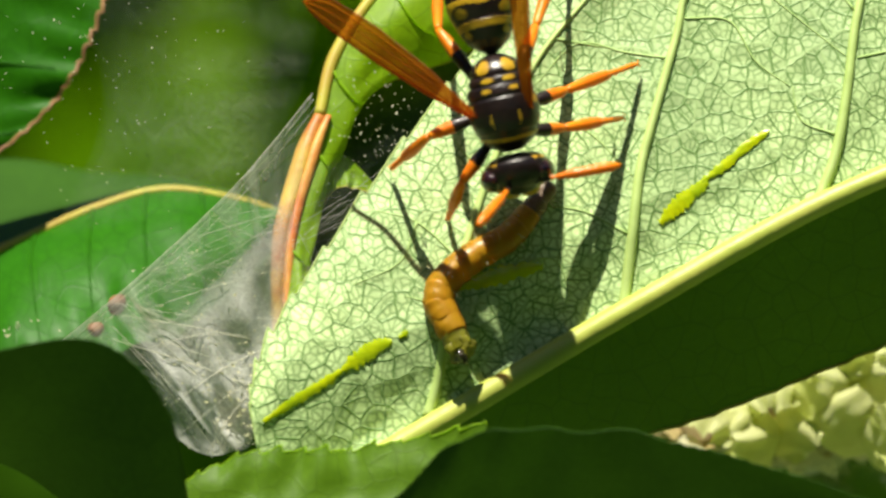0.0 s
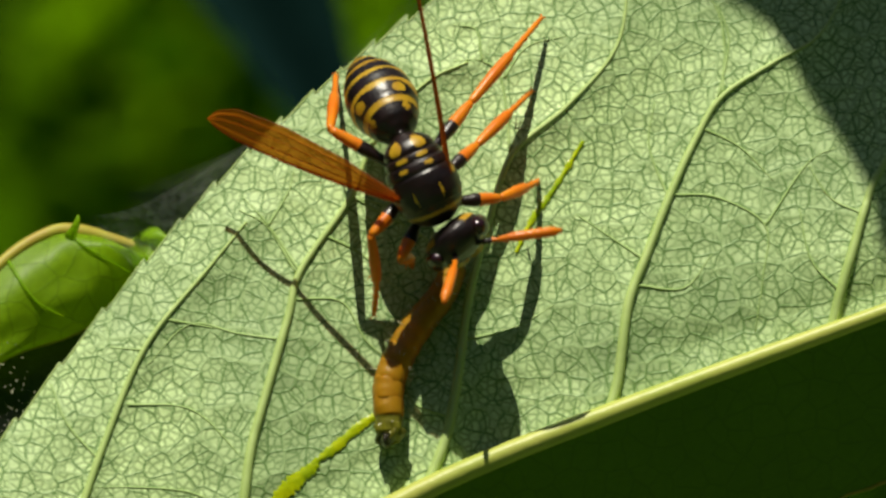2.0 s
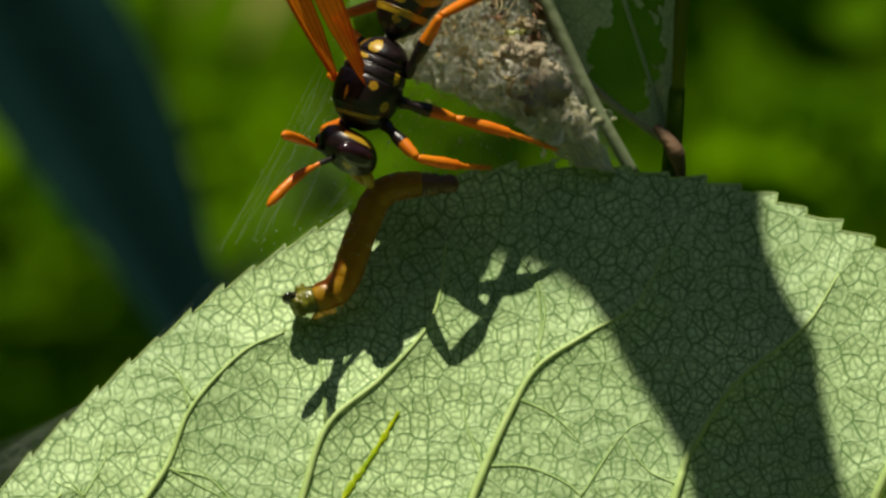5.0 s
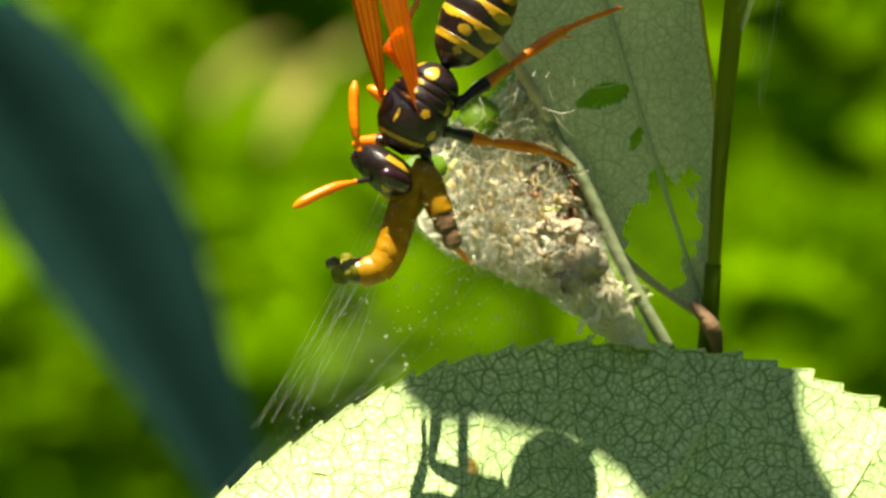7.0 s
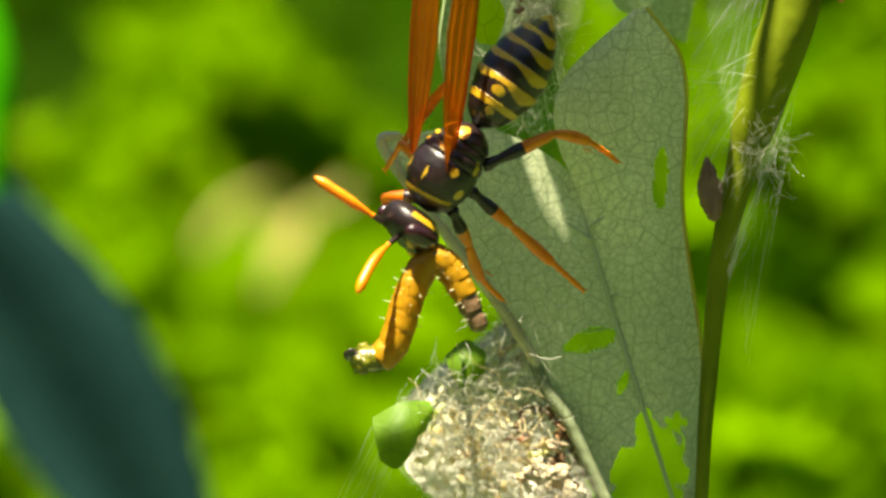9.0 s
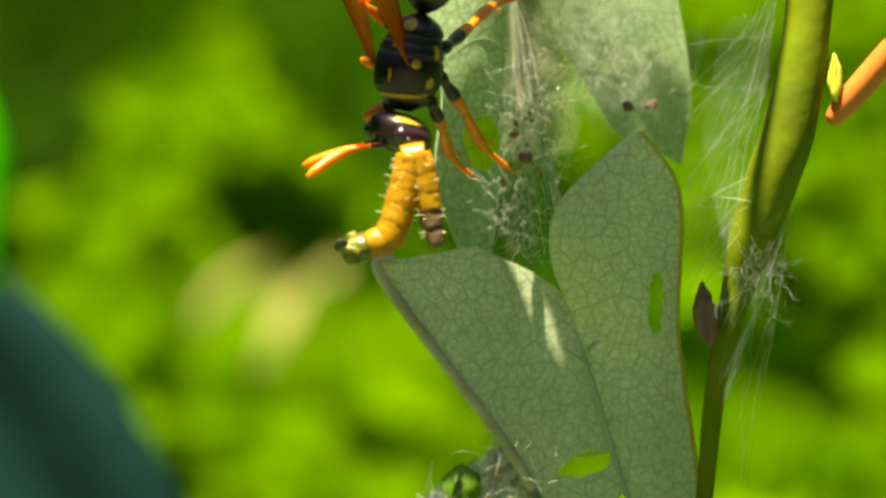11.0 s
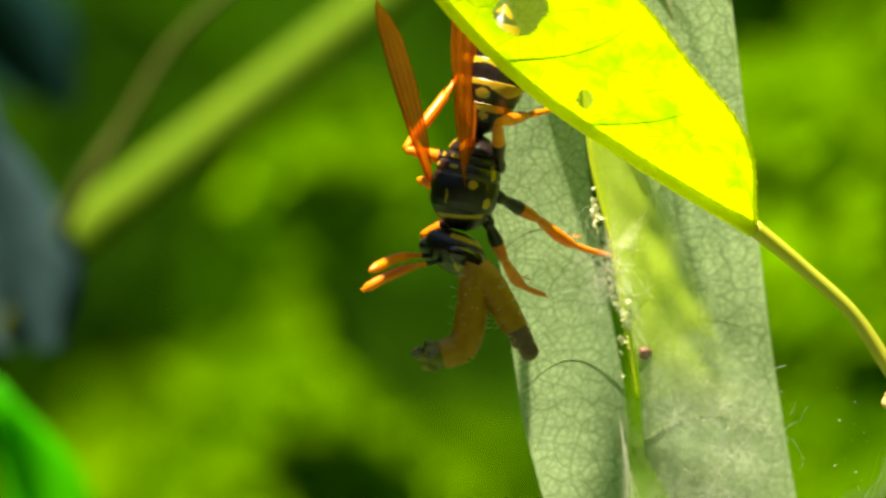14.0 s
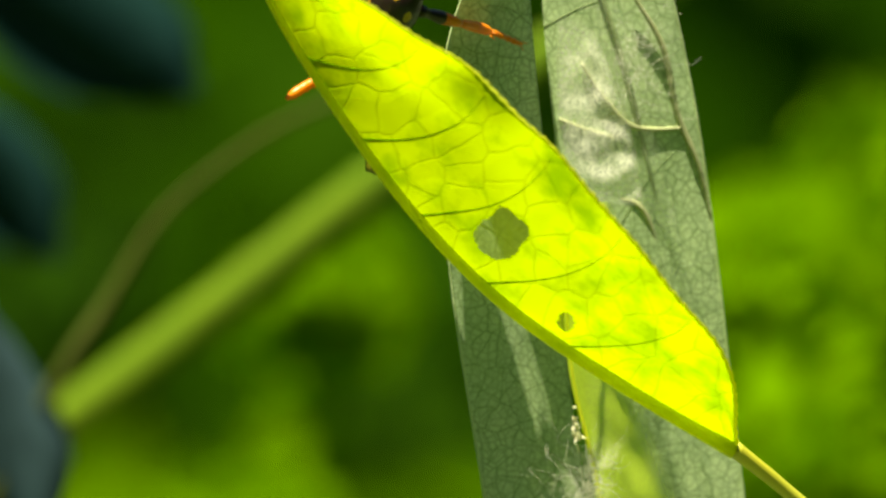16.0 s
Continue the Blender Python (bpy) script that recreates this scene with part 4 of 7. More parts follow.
# ---- leaves round the web at the start ----
def web_side_leaves():
    curl = thing("curled_leaf", "curled green leaf with a yellow and rust edge under silk", "leaf")
    edge = [(-43.6, 0, -38.0), (-43.3, -1, -32.0), (-42.0, -2, -27.0), (-41.1, -2, -24.6), (-40.2, -2, -21.0), (-37.7, -2, -17.2), (-34.9, -1, -15.2), (-32.6, 0, -15.0), (-27.9, 2, -16.3)]
    inner = [(-42.7, 1, -39.3), (-42.2, 2, -33.4), (-40.9, 2, -28.6), (-40.0, 3, -25.8), (-38.0, 3, -23.0), (-32.8, 3, -21.0), (-30.0, 3, -19.2), (-27.6, 3, -17.6), (-25.6, 3, -16.2)]
    under = [(-41.0, 6, -40.3), (-39.4, 7, -35.2), (-37.9, 8, -31.2), (-36.6, 8, -28.6), (-33.9, 8, -25.3), (-31.0, 8, -22.3), (-28.6, 8, -19.6), (-27.0, 8, -17.6), (-25.3, 7, -16.2)]
    edge, inner, under = ([(x, 0.45 * (z + 40) + y * 0.5, z) for x, y, z in row] for row in (edge, inner, under))
    half_leaf(curl, "blade", edge, inner, CURL, n=120, m=14, veins=5, vein_r=0.12, rim=0.07, rim_mat=EDGE, bulge=1.4, ripple=1.2, vein_mat=CURL, sweep=1.5)
    # Added half behind the curl; its dark colour stands for shade in the hollow.
    half_leaf(curl, "folded_half", [(x + 0.2, y + 1.6, z) for x, y, z in edge], under, HOLLOW, n=80, m=12, rim=0, bulge=-0.8, ripple=1.0, label="half folded under in the colour of a shaded hollow, spun over with silk")
    half_leaf(curl, "tongue", [(-41.2, 6.2, -27.4), (-39.8, 6.4, -26.9), (-38.6, 6.6, -27.8), (-37.4, 6.8, -29.2)], [(-41.4, 5.4, -30.6), (-40.2, 5.6, -29.0), (-38.9, 5.8, -28.9), (-37.5, 6.6, -29.5)], CURL, n=40, m=8, rim=0.05, rim_mat=EDGE, ripple=0.4)
    rib(curl, edge[:4], (0.25, 0.6, 0.62, 0.35), ROLL, "rolled_edge", 40)
    rib(curl, [(x + 0.55, y - 0.2, z) for x, y, z in edge[:4]], (0.2, 0.36, 0.4, 0.2), RUST_RED, "rolled_edge", 40)
    rib(curl, edge[3:], (0.35, 0.4, 0.35, 0.4, 0.5, 0.25), EDGE, "leaf_rim", 60)
    rib(curl, [(-32.9, 0, -15.3), (-32.5, -0.5, -14.5), (-32.4, -0.5, -14.0)], (0.35, 0.05), CURL, "tooth", 8)
    leaf = thing("ribbed_leaf", "dark green leaf with a raised yellow midrib behind the web", "leaf")
    mid = [(-64.9, 22, -34.7), (-60.1, 22, -32.3), (-54.9, 22, -30.0), (-50.7, 22, -28.9), (-46.2, 22, -29.5), (-42.8, 22, -30.6)]
    half_leaf(leaf, "blade", mid, [(-63.9, 10, -47.5), (-58.9, 11, -40.4), (-54.2, 12, -39.1), (-50.1, 13, -37.7), (-46.1, 17, -35.0), (-42.6, 21, -30.9)], GLOSSY_GREEN, n=60, m=10, veins=6, vein_r=0.15, rim=0, bulge=1.5, ripple=1.0, vein_mat=GLOSSY_GREEN)
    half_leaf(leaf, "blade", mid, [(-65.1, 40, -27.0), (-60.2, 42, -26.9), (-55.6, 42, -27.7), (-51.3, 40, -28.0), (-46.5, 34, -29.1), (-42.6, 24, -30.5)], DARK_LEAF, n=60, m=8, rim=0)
    rib(leaf, mid, (0.4, 0.3, 0.25, 0.15), EDGE)
    leaf = thing("corner_leaf", "sunlit green serrated leaf beside the web", "leaf")
    half_leaf(leaf, "blade", [(-64.8, 22, -12.0), (-65.5, 21.4, -16.0), (-66.2, 20.6, -20.9), (-65.5, 19.8, -26.3), (-62.8, 19.4, -28.0)], [(-53.4, 22, -13.9), (-54.8, 21.2, -18.1), (-56.4, 20.4, -21.9), (-58.7, 20, -24.8), (-62.2, 19.4, -27.7)], GLOSSY_GREEN, n=120, m=10, veins=3, vein_r=0.12, rim=0.12, rim_mat=RUST, teeth=0.4, count=16, ripple=0.6, vein_mat=GLOSSY_GREEN)
    leaf = thing("shaded_leaf", "dark leaf before the web, its shade deepened by colour", "leaf")
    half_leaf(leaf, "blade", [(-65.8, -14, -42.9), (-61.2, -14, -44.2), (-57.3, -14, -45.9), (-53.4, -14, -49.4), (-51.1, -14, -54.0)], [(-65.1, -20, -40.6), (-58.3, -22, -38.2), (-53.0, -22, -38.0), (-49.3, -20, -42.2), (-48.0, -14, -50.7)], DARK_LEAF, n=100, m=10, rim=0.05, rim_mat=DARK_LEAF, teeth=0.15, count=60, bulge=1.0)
    leaf = thing("lower_leaf", "serrated sunlit green leaf below the broad leaf", "leaf")
    half_leaf(leaf, "blade", [(-49.8, -14, -50.7), (-45.6, -14, -50.1), (-41.0, -14, -49.4), (-36.5, -14, -49.1), (-32.2, -14, -48.5)], [(-48.9, -12, -46.2), (-45.3, -12, -44.5), (-41.0, -12, -44.3), (-36.5, -12, -43.8), (-31.2, -12, -42.7)], UPPER, n=220, m=10, rim=0.05, rim_mat=CURL, teeth=0.5, count=13, ripple=0.8)
    # Turned from the sun; the dark leaf colour adds the rest of the shade.
    leaf = thing("front_leaf", "dark leaf below the broad leaf, its shade deepened by colour", "leaf")
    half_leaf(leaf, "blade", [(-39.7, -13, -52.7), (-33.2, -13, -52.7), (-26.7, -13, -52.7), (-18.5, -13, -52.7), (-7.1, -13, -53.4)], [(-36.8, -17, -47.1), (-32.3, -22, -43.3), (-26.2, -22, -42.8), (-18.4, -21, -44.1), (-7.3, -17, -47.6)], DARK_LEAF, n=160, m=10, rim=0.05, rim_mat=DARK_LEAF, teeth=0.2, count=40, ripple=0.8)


# ---- silk, droppings and litter ----
def threads(thing_, name, ends, count, seed, r=0.03, sag=0.6, spread=1.0, label=""):
    """Fine silk lines strung between two stretches."""
    rnd = random.Random(seed)
    bm = bmesh.new()
    a0, a1, b0, b1 = (Vector(e) for e in ends)
    for _ in range(int(count * 1.6)):
        a = a0.lerp(a1, rnd.random())
        b = b0.lerp(b1, rnd.random())
        m = a.lerp(b, rnd.uniform(0.3, 0.7)) + Vector((rnd.uniform(-1, 1), rnd.uniform(-1, 1), rnd.uniform(-1.3, 0.4))) * sag
        q = a.lerp(b, rnd.uniform(0.1, 0.9)) + Vector((rnd.gauss(0, 1), rnd.gauss(0, 0.5), rnd.gauss(0, 1))) * sag * 0.6
        line = [a, m, b] if (m - a).length < (q - a).length else [a, q, m, b]
        tube(bm, curve(line, 9), r * rnd.choice((0.3, 0.4, 0.5, 0.9)), 4, caps=False)
    return tagged(part(name, bm, SILK, thing_, label), kind="stuff")


def gauze(thing_, name, a, b, seed=0, n=30, m=14, wave=0.6, mat=None, hem=False, taut=False):
    pts = blade_points(a, b, n, m, ripple=wave, seed=seed)
    bm = bmesh.new()
    lattice(bm, pts)
    dense = bm.verts.layers.float.new("dense")
    bm.verts.ensure_lookup_table()
    for i, v in enumerate(bm.verts):
        if hem:
            v[dense] = min(1.0, max(0.0, (1 - (i // m) / (n - 1)) * 3.0 + 0.25 * noise.noise(v.co * 0.5))) * min(1.0, 3.5 * (1 - (i % m) / (m - 1)))
            continue
        if taut:
            across, along = (i % m) / (m - 1), (i // m) / (n - 1)
            v[dense] = (0.34 + 0.5 * math.exp(-9 * across) + 0.45 * across ** 1.5) * (0.75 + 0.7 * noise.noise((along * 26, across * 2.2, seed))) * min(1.0, 9 * (1 - along))
            continue
        v[dense] = min(1.0, 1.5 * abs(math.sin(math.pi * (i // m) / (n - 1))) ** 0.7) * min(1.0, 1.3 * abs(math.sin(math.pi * (i % m) / (m - 1))) ** 0.5 + 0.1)
    return part(name, bm, mat or GAUZE, thing_)


def flake(bm, c, size, rnd, slot=0):
    """A small curled scrap."""
    u = Vector((rnd.gauss(0, 1), rnd.gauss(0, 1), rnd.gauss(0, 1))).normalized()
    v = u.orthogonal().normalized()
    w = u.cross(v)
    rows = []
    wid = rnd.uniform(0.25, 0.7) * size
    for i in range(4):
        a = (i / 3 - 0.5) * rnd.uniform(1.2, 2.6)
        p = c + (u * math.sin(a) + v * (1 - math.cos(a))) * size
        rows.append([bm.verts.new(p + w * wid * k * (0.6 + 0.4 * math.cos(a))) for k in (-1, 0, 1)])
    for r0, r1 in zip(rows, rows[1:]):
        for k in range(2):
            bm.faces.new((r0[k], r0[k + 1], r1[k + 1], r1[k])).material_index = slot


def litter(parent, name, mat, centre, spread, count, size, seed, label="", singles=0):
    rnd = random.Random(seed)
    bm = bmesh.new()
    for _ in range(count):
        p = Vector([rnd.gauss(0, 1) for _ in range(3)]).normalized() * rnd.random() ** 0.5 * 0.72
        flake(bm, Vector(centre) + Vector((p.x * spread[0], p.y * spread[1], p.z * spread[2])), size * rnd.uniform(0.5, 1.4), rnd)
    for _ in range(singles):
        one = bmesh.new()
        p = Vector([rnd.gauss(0, 1) for _ in range(3)]).normalized() * rnd.random() ** 0.5 * 0.7
        flake(one, Vector(centre) + Vector((p.x * spread[0], -abs(p.y) * spread[1], p.z * spread[2])), size * rnd.uniform(1.1, 1.9), rnd)
        part("scrap", one, mat, parent)
    return tagged(part(name, bm, mat, parent, label), kind="stuff")


def tangle(parent, name, centre, spread, count, seed, r=0.05, mat=None):
    """Crinkled strands massed into a ball."""
    rnd = random.Random(seed)
    bm = bmesh.new()
    for _ in range(int(count * 1.3)):
        p = Vector([rnd.gauss(0, 1) for _ in range(3)]).normalized() * rnd.random() ** 0.5 * 0.7
        p = Vector(centre) + Vector([c * s for c, s in zip(p, spread)])
        d = Vector((rnd.gauss(0, 1), rnd.gauss(0, 1), rnd.gauss(0, 1)))
        line = [p]
        for _ in range(6):
            d = (d * 1.6 + Vector((rnd.gauss(0, 1), rnd.gauss(0, 1), rnd.gauss(0, 1)))).normalized()
            line.append(line[-1] + d * 0.7)
        tube(bm, curve(line, 14), r * rnd.uniform(0.2, 0.7), 4, caps=False)
    return tagged(part(name, bm, mat or SILK, parent), kind="stuff")


def nest_y(z):
    return 8.8 + 0.34 * (z - 14)


def silk_nest():
    nest = thing("silk_nest", "matted white silk nest stuffed with straw-coloured scraps and droppings", "nest")
    west = [(3.4, 22.2), (1.6, 20.2), (-1.4, 18.2), (-3.8, 15.8), (-4.2, 13.4), (-2.6, 10.8), (0.6, 9.2), (4.2, 7.6), (8.0, 4.8)]
    east = [(4.0, 22.2), (4.4, 20.0), (5.0, 17.8), (5.8, 15.6), (6.6, 13.4), (7.2, 11.4), (8.0, 9.2), (9.2, 6.8), (10.4, 4.6)]
    for k, (mat, back, name, label) in enumerate(((NEST_SKIN, 1.2, "crumpled_silk", "crumpled whitish silk mass"), (WAD, 0.2, "silk_wad", "loose white silk wadding"), (WAD, -0.6, "silk_wad", "loose white silk wadding"))):
        grow = 0.0 if k == 0 else 0.5
        pts = blade_points([(x - grow, nest_y(z) + back, z) for x, z in west], [(x + grow, nest_y(z) + back, z) for x, z in east], 170, 120, bulge=0.5)
        for p in pts.reshape(-1, 3):
            q = Vector((p[0], k * 9.0, p[2]))
            fold = abs(noise.noise(q * 0.55)) + 0.55 * abs(noise.noise(q * 1.3)) + 0.34 * abs(noise.noise(q * 3.1)) + 0.16 * noise.noise(q * 7.0)
            p[1] -= 1.2 * fold
            p[2] += 0.35 * noise.noise(q * 1.1)
        bm = bmesh.new()
        lattice(bm, pts)
        dense = bm.verts.layers.float.new("dense")
        for i, v in enumerate(bm.verts):
            r, c = (i // 120) / 169, (i % 120) / 119
            v[dense] = min(1.0, 6 * c, 6 * (1 - c), 5 * r, 4 * (1 - r)) * (0.5 + 0.5 * min(1.0, abs(noise.noise(v.co * 0.8 + Vector((0, k * 4.0, 0)))) * 3))
        part(name, bm, mat, nest, label)
    litter(nest, "chaff", CHAFF, (0.4, 7.0, 13.6), (6.0, 1.6, 6.6), 90, 0.26, 1, "whitish dry scraps", 12)
    litter(nest, "straw", FRASS, (1.0, 6.4, 13.0), (6.0, 1.4, 5.8), 50, 0.3, 2, "straw-coloured scraps", 10)
    litter(nest, "frass", BROWN, (5.4, 7.2, 11.2), (2.6, 1.2, 5.0), 60, 0.36, 3, "dark droppings", 14)
    litter(nest, "chaff", CHAFF, (8.2, 7.8, 7.0), (3.0, 1.2, 4.0), 60, 0.36, 4, "", 10)
    tangle(nest, "matted_silk", (0.6, 6.4, 14.2), (6.4, 1.6, 6.8), 170, 5, 0.024)
    tangle(nest, "matted_silk", (3.6, 7.6, 20.0), (1.6, 1.0, 4.0), 70, 6, 0.024)
    tangle(nest, "straw_fibre", (0.8, 6.0, 13.4), (6.2, 1.4, 6.0), 34, 7, 0.06, FRASS)
    for x, z, w, h in ((5.2, 13.4, 0.9, 0.35), (4.6, 11.6, 1.4, 0.9), (6.4, 9.6, 1.1, 1.4), (5.2, 8.6, 0.7, 0.8), (3.6, 15.4, 0.5, 0.3)):
        bm = bmesh.new()
        p = Vector((x, nest_y(z) - 1.6, z))
        ball(bm, p, (w, 0.5, h), 0, 40, 30)
        for v in bm.verts:
            v.co = p + (v.co - p) * (0.7 + 0.9 * abs(noise.noise(v.co * 1.3)) + 0.4 * abs(noise.noise(v.co * 3.6)))
        part("dusky_mat", bm, DUSKY, nest, "brown matted litter")
    for k, (p, q) in enumerate((((-5.6, 5.6, 15.1), (-2.2, 6.2, 16.1)), ((-1.2, 7, 18.8), (1.1, 7, 19.1)))):
        bm = bmesh.new()
        pts = blade_points([p, ((p[0] + q[0]) / 2, p[1], p[2] + 0.9), q], [(p[0] + 0.5, p[1] - 0.6, p[2] - 2.6 + k), ((p[0] + q[0]) / 2, p[1] - 1.2, p[2] - 2.9 + k), (q[0] + 0.2, q[1], q[2] - 1.2)], 20, 8, bulge=0.5)
        lattice(bm, pts)
        part("leaf_scrap", bm, UPPER, nest, "curled green leaf scrap")
    rnd = random.Random(77)
    for k in range(46):
        z = rnd.uniform(6.2, 21.0)
        f = rnd.uniform(0.08, 0.95)
        x = float(np.interp(z, [q[1] for q in west[::-1]], [q[0] for q in west[::-1]])) * (1 - f) + float(np.interp(z, [q[1] for q in east[::-1]], [q[0] for q in east[::-1]])) * f
        a, b = rnd.uniform(0.5, 1.1), rnd.uniform(0.16, 0.42)
        bm = bmesh.new()
        lattice(bm, blade_points([(-a, 0.3, 0), (-0.3 * a, -0.3, 0.4 * a), (0.4 * a, 0.1, -0.1 * a), (a, 0.4, 0.3 * a)], [(-a, 0.5, -b), (-0.3 * a, 0.3, 0.4 * a - b), (0.4 * a, -0.3, -0.1 * a - b), (a, 0.2, 0.3 * a - 0.6 * b)], 16, 6, bulge=0.25, ripple=0.3, seed=k))
        bmesh.ops.rotate(bm, cent=(0, 0, 0), matrix=Matrix.Rotation(rnd.uniform(0, 6.3), 3, "Y") @ Matrix.Rotation(rnd.uniform(-0.8, 0.8), 3, "X"), verts=bm.verts)
        bmesh.ops.translate(bm, vec=(x, nest_y(z) - rnd.uniform(1.0, 2.0), z), verts=bm.verts)
        dark = f > 0.6 and k % 2
        part("curled_scrap", bm, RUST if dark and k % 3 else BROWN if dark else (CHAFF, PALE_SCRAP, NEST_SKIN, CHAFF, FRASS)[k % 5], nest)
    stalk = thing("dry_stalk", "thin dry grey-green stalk beside the nest", "stalk")
    rib(stalk, [(2.2, 7, 23.8), (4.5, 7, 17.4), (6.1, 7, 14.9), (8.8, 7.5, 9.1), (11.4, 8, 4.4)], (0.3, 0.4, 0.42, 0.4), STALK, "stalk", 40)
    rib(stalk, [(12.7, 8, 7.4), (13.9, 8, 5.8), (14.4, 9, 3.7)], (0.25, 0.55, 0.2), BROWN, "husk", 20)


def webs():
    web = thing("silk_web", "grey silk web sheet stretched from leaf to leaf", "web")
    hem_line = [(-41.4, -3, -23.4), (-44.8, -4, -27.6), (-47.9, -4, -30.8), (-50.6, -4.5, -33.3), (-53.2, -5, -35.6), (-57.4, -4, -39.0)]
    gauze(web, "silk_sheet", hem_line, [(-42.9, -3, -34.0), (-43.0, -4, -37.2), (-43.2, -4, -40.6), (-44.6, -4, -43.2), (-47.4, -5, -44.6), (-51.5, -5, -42.0)], 1, n=70, m=40, wave=1.2, mat=WEB, taut=True)
    gauze(web, "silk_sheet", [(-42.4, -5, -29.6), (-47.0, -5, -34.2), (-50.0, -5, -36.6), (-53.0, -5, -36.2)], [(-42.8, -4, -39.4), (-43.6, -5, -42.6), (-46.2, -5, -44.3), (-49.8, -6, -40.5)], 2, n=60, m=36, wave=1.6, mat=WEB)
    for k, (x, z, r) in enumerate(((-43.0, -36.6, 0.03), (-42.9, -38.3, 0.05), (-43.0, -39.8, 0.035), (-43.3, -41.2, 0.06), (-44.2, -43.0, 0.035), (-43.0, -33.6, 0.025), (-45.6, -43.9, 0.045), (-47.0, -44.3, 0.03), (-42.6, -30.4, 0.02))):
        start = Vector((-53.0 + 0.5 * (k % 3), -5.4, -35.7 - 0.7 * (k % 4)))
        stop = Vector((x, -4.6, z))
        strand = bmesh.new()
        tube(strand, curve([start, start.lerp(stop, 0.5) + Vector((0, -0.3, 0.5 * (k % 2) - 0.35)), stop], 16), (0.3 * r, 0.6 * r, 0.35 * r, 0.65 * r), 5)
        part("silk_strand", strand, SILK, web, "bright strand of twisted silk")
    for p, q, r in (((-49.6, -5.6, -41.6), (-43.0, -5, -37.9), 0.045), ((-48.9, -5.6, -43.2), (-43.1, -5, -39.4), 0.035), ((-47.6, -5.6, -44.6), (-43.2, -5, -38.8), 0.05), ((-50.9, -5.6, -38.3), (-45.0, -5, -37.6), 0.03)):
        strand = bmesh.new()
        tube(strand, curve([p, tuple((a + b) / 2 - c for a, b, c in zip(p, q, (0, 0.2, -0.4))), q], 16), (0.4 * r, 0.8 * r, 0.3 * r), 5)
        part("silk_strand", strand, SILK, web, "bright strand of twisted silk")
    for shift, r in ((0, 0.022), (0.3, 0.012), (0.7, 0.010)):
        bm = bmesh.new()
        tube(bm, curve([(x + 0.4 * shift, y - 0.1, z - shift) for x, y, z in hem_line], 50), r, 5)
        part("hem_thread", bm, SILK, web)
    threads(web, "silk", ((-52.2, -5, -35.1), (-50.9, -5, -37.2), (-42.7, -4, -37.9), (-45.0, -4, -43.9)), 20, 3, 0.016, sag=0.15)
    threads(web, "silk", ((-44.4, -5, -40.2), (-47.4, -5, -41.0), (-43.4, -5, -43.4), (-47.4, -5, -44.8)), 26, 4, 0.022, sag=0.12)
    threads(web, "silk", ((-53.0, -5, -35.8), (-47.0, -4, -30.4), (-43.0, -4, -29.0), (-43.0, -4, -36.0)), 16, 5, 0.010, sag=0.12)
    litter(web, "dust", CHAFF, (-47.3, -5, -38.9), (11, 1.5, 9), 300, 0.085, 6)
    litter(web, "dust", CHAFF, (-45.2, -5.4, -41.4), (3.6, 0.6, 5), 120, 0.12, 60)
    litter(web, "dust", CHAFF, (-60.2, 8, -38.0), (5, 2, 3.6), 26, 0.16, 61)
    litter(web, "dust", CHAFF, (-37.6, 0, -26.6), (6.5, 1.5, 8), 170, 0.07, 7)
    litter(web, "dust", CHAFF, (-37.6, 3.5, -25.4), (3.6, 1.0, 5.5), 24, 0.09, 62)
    gauze(web, "silk_sheet", [(-42.6, 1, -28.0), (-42.8, 0, -33.0), (-43.0, -1, -39.0)], [(-34.0, 4, -24.5), (-37.4, 2, -30.0), (-41.0, 0, -37.0)], 9, mat=GAUZE_THIN)
    threads(web, "silk", ((-42.6, 0, -30.0), (-42.8, -1, -38.5), (-35.6, 3, -26.0), (-40.6, 0, -36.0)), 22, 10, 0.012, sag=0.4)
    gauze(web, "silk_sheet", [(-56.0, 4, -16.0), (-54.0, 4, -24.0), (-57.0, 2, -32.0)], [(-41.0, 4, -17.5), (-42.0, 3, -23.0), (-46.0, 0, -30.0)], 13, mat=FAINT_WEB)
    litter(web, "dust", CHAFF, (-53.3, 4, -22.2), (13, 3, 14), 150, 0.075, 8)
    bud = thing("withered_bud", "withered pinkish bud caught in the web", "bud")
    for p, s in (((-52.8, -4, -35.8), 0.6), ((-54.1, -4, -37.2), 0.5)):
        bm = bmesh.new()
        ball(bm, p, (s, s, s * 0.9))
        for v in bm.verts:
            v.co += (v.co - Vector(p)) * 0.35 * noise.noise(v.co * 1.6)
        part("bud_scale", bm, RUST, bud)
    edge = thing("edge_web", "thin grey web strip along the leaf margin", "web")
    gauze(edge, "silk_strip", [(-6.7, 4, 8.7), (-10.7, 4, 2.0), (-15.7, 3, -3.7), (-21.4, 2, -9.1), (-30.0, 0, -12.7)], [(-2.0, 5, 3.2), (-8.5, 5, 0.0), (-14.1, 4, -4.0), (-19.9, 2, -8.4), (-28.0, 0, -15.7)], 11, mat=FAINT_WEB)
    gauze(edge, "silk_strip", [(-22.3, 2, -9.7), (-28.9, 0, -13.4), (-32.0, -2, -14.0), (-31.8, -3, -14.4)], [(-20.6, 2, -9.1), (-25.5, 0, -13.7), (-28.1, -2, -16.3), (-29.1, -3, -17.4)], 12, mat=GAUZE_THIN)
    litter(edge, "dust", CHAFF, (-10.7, 3, 0.3), (5, 1, 6), 24, 0.06, 14)
    cone = thing("cone_web", "clear silk cone hung under the nest down to the leaf", "web")
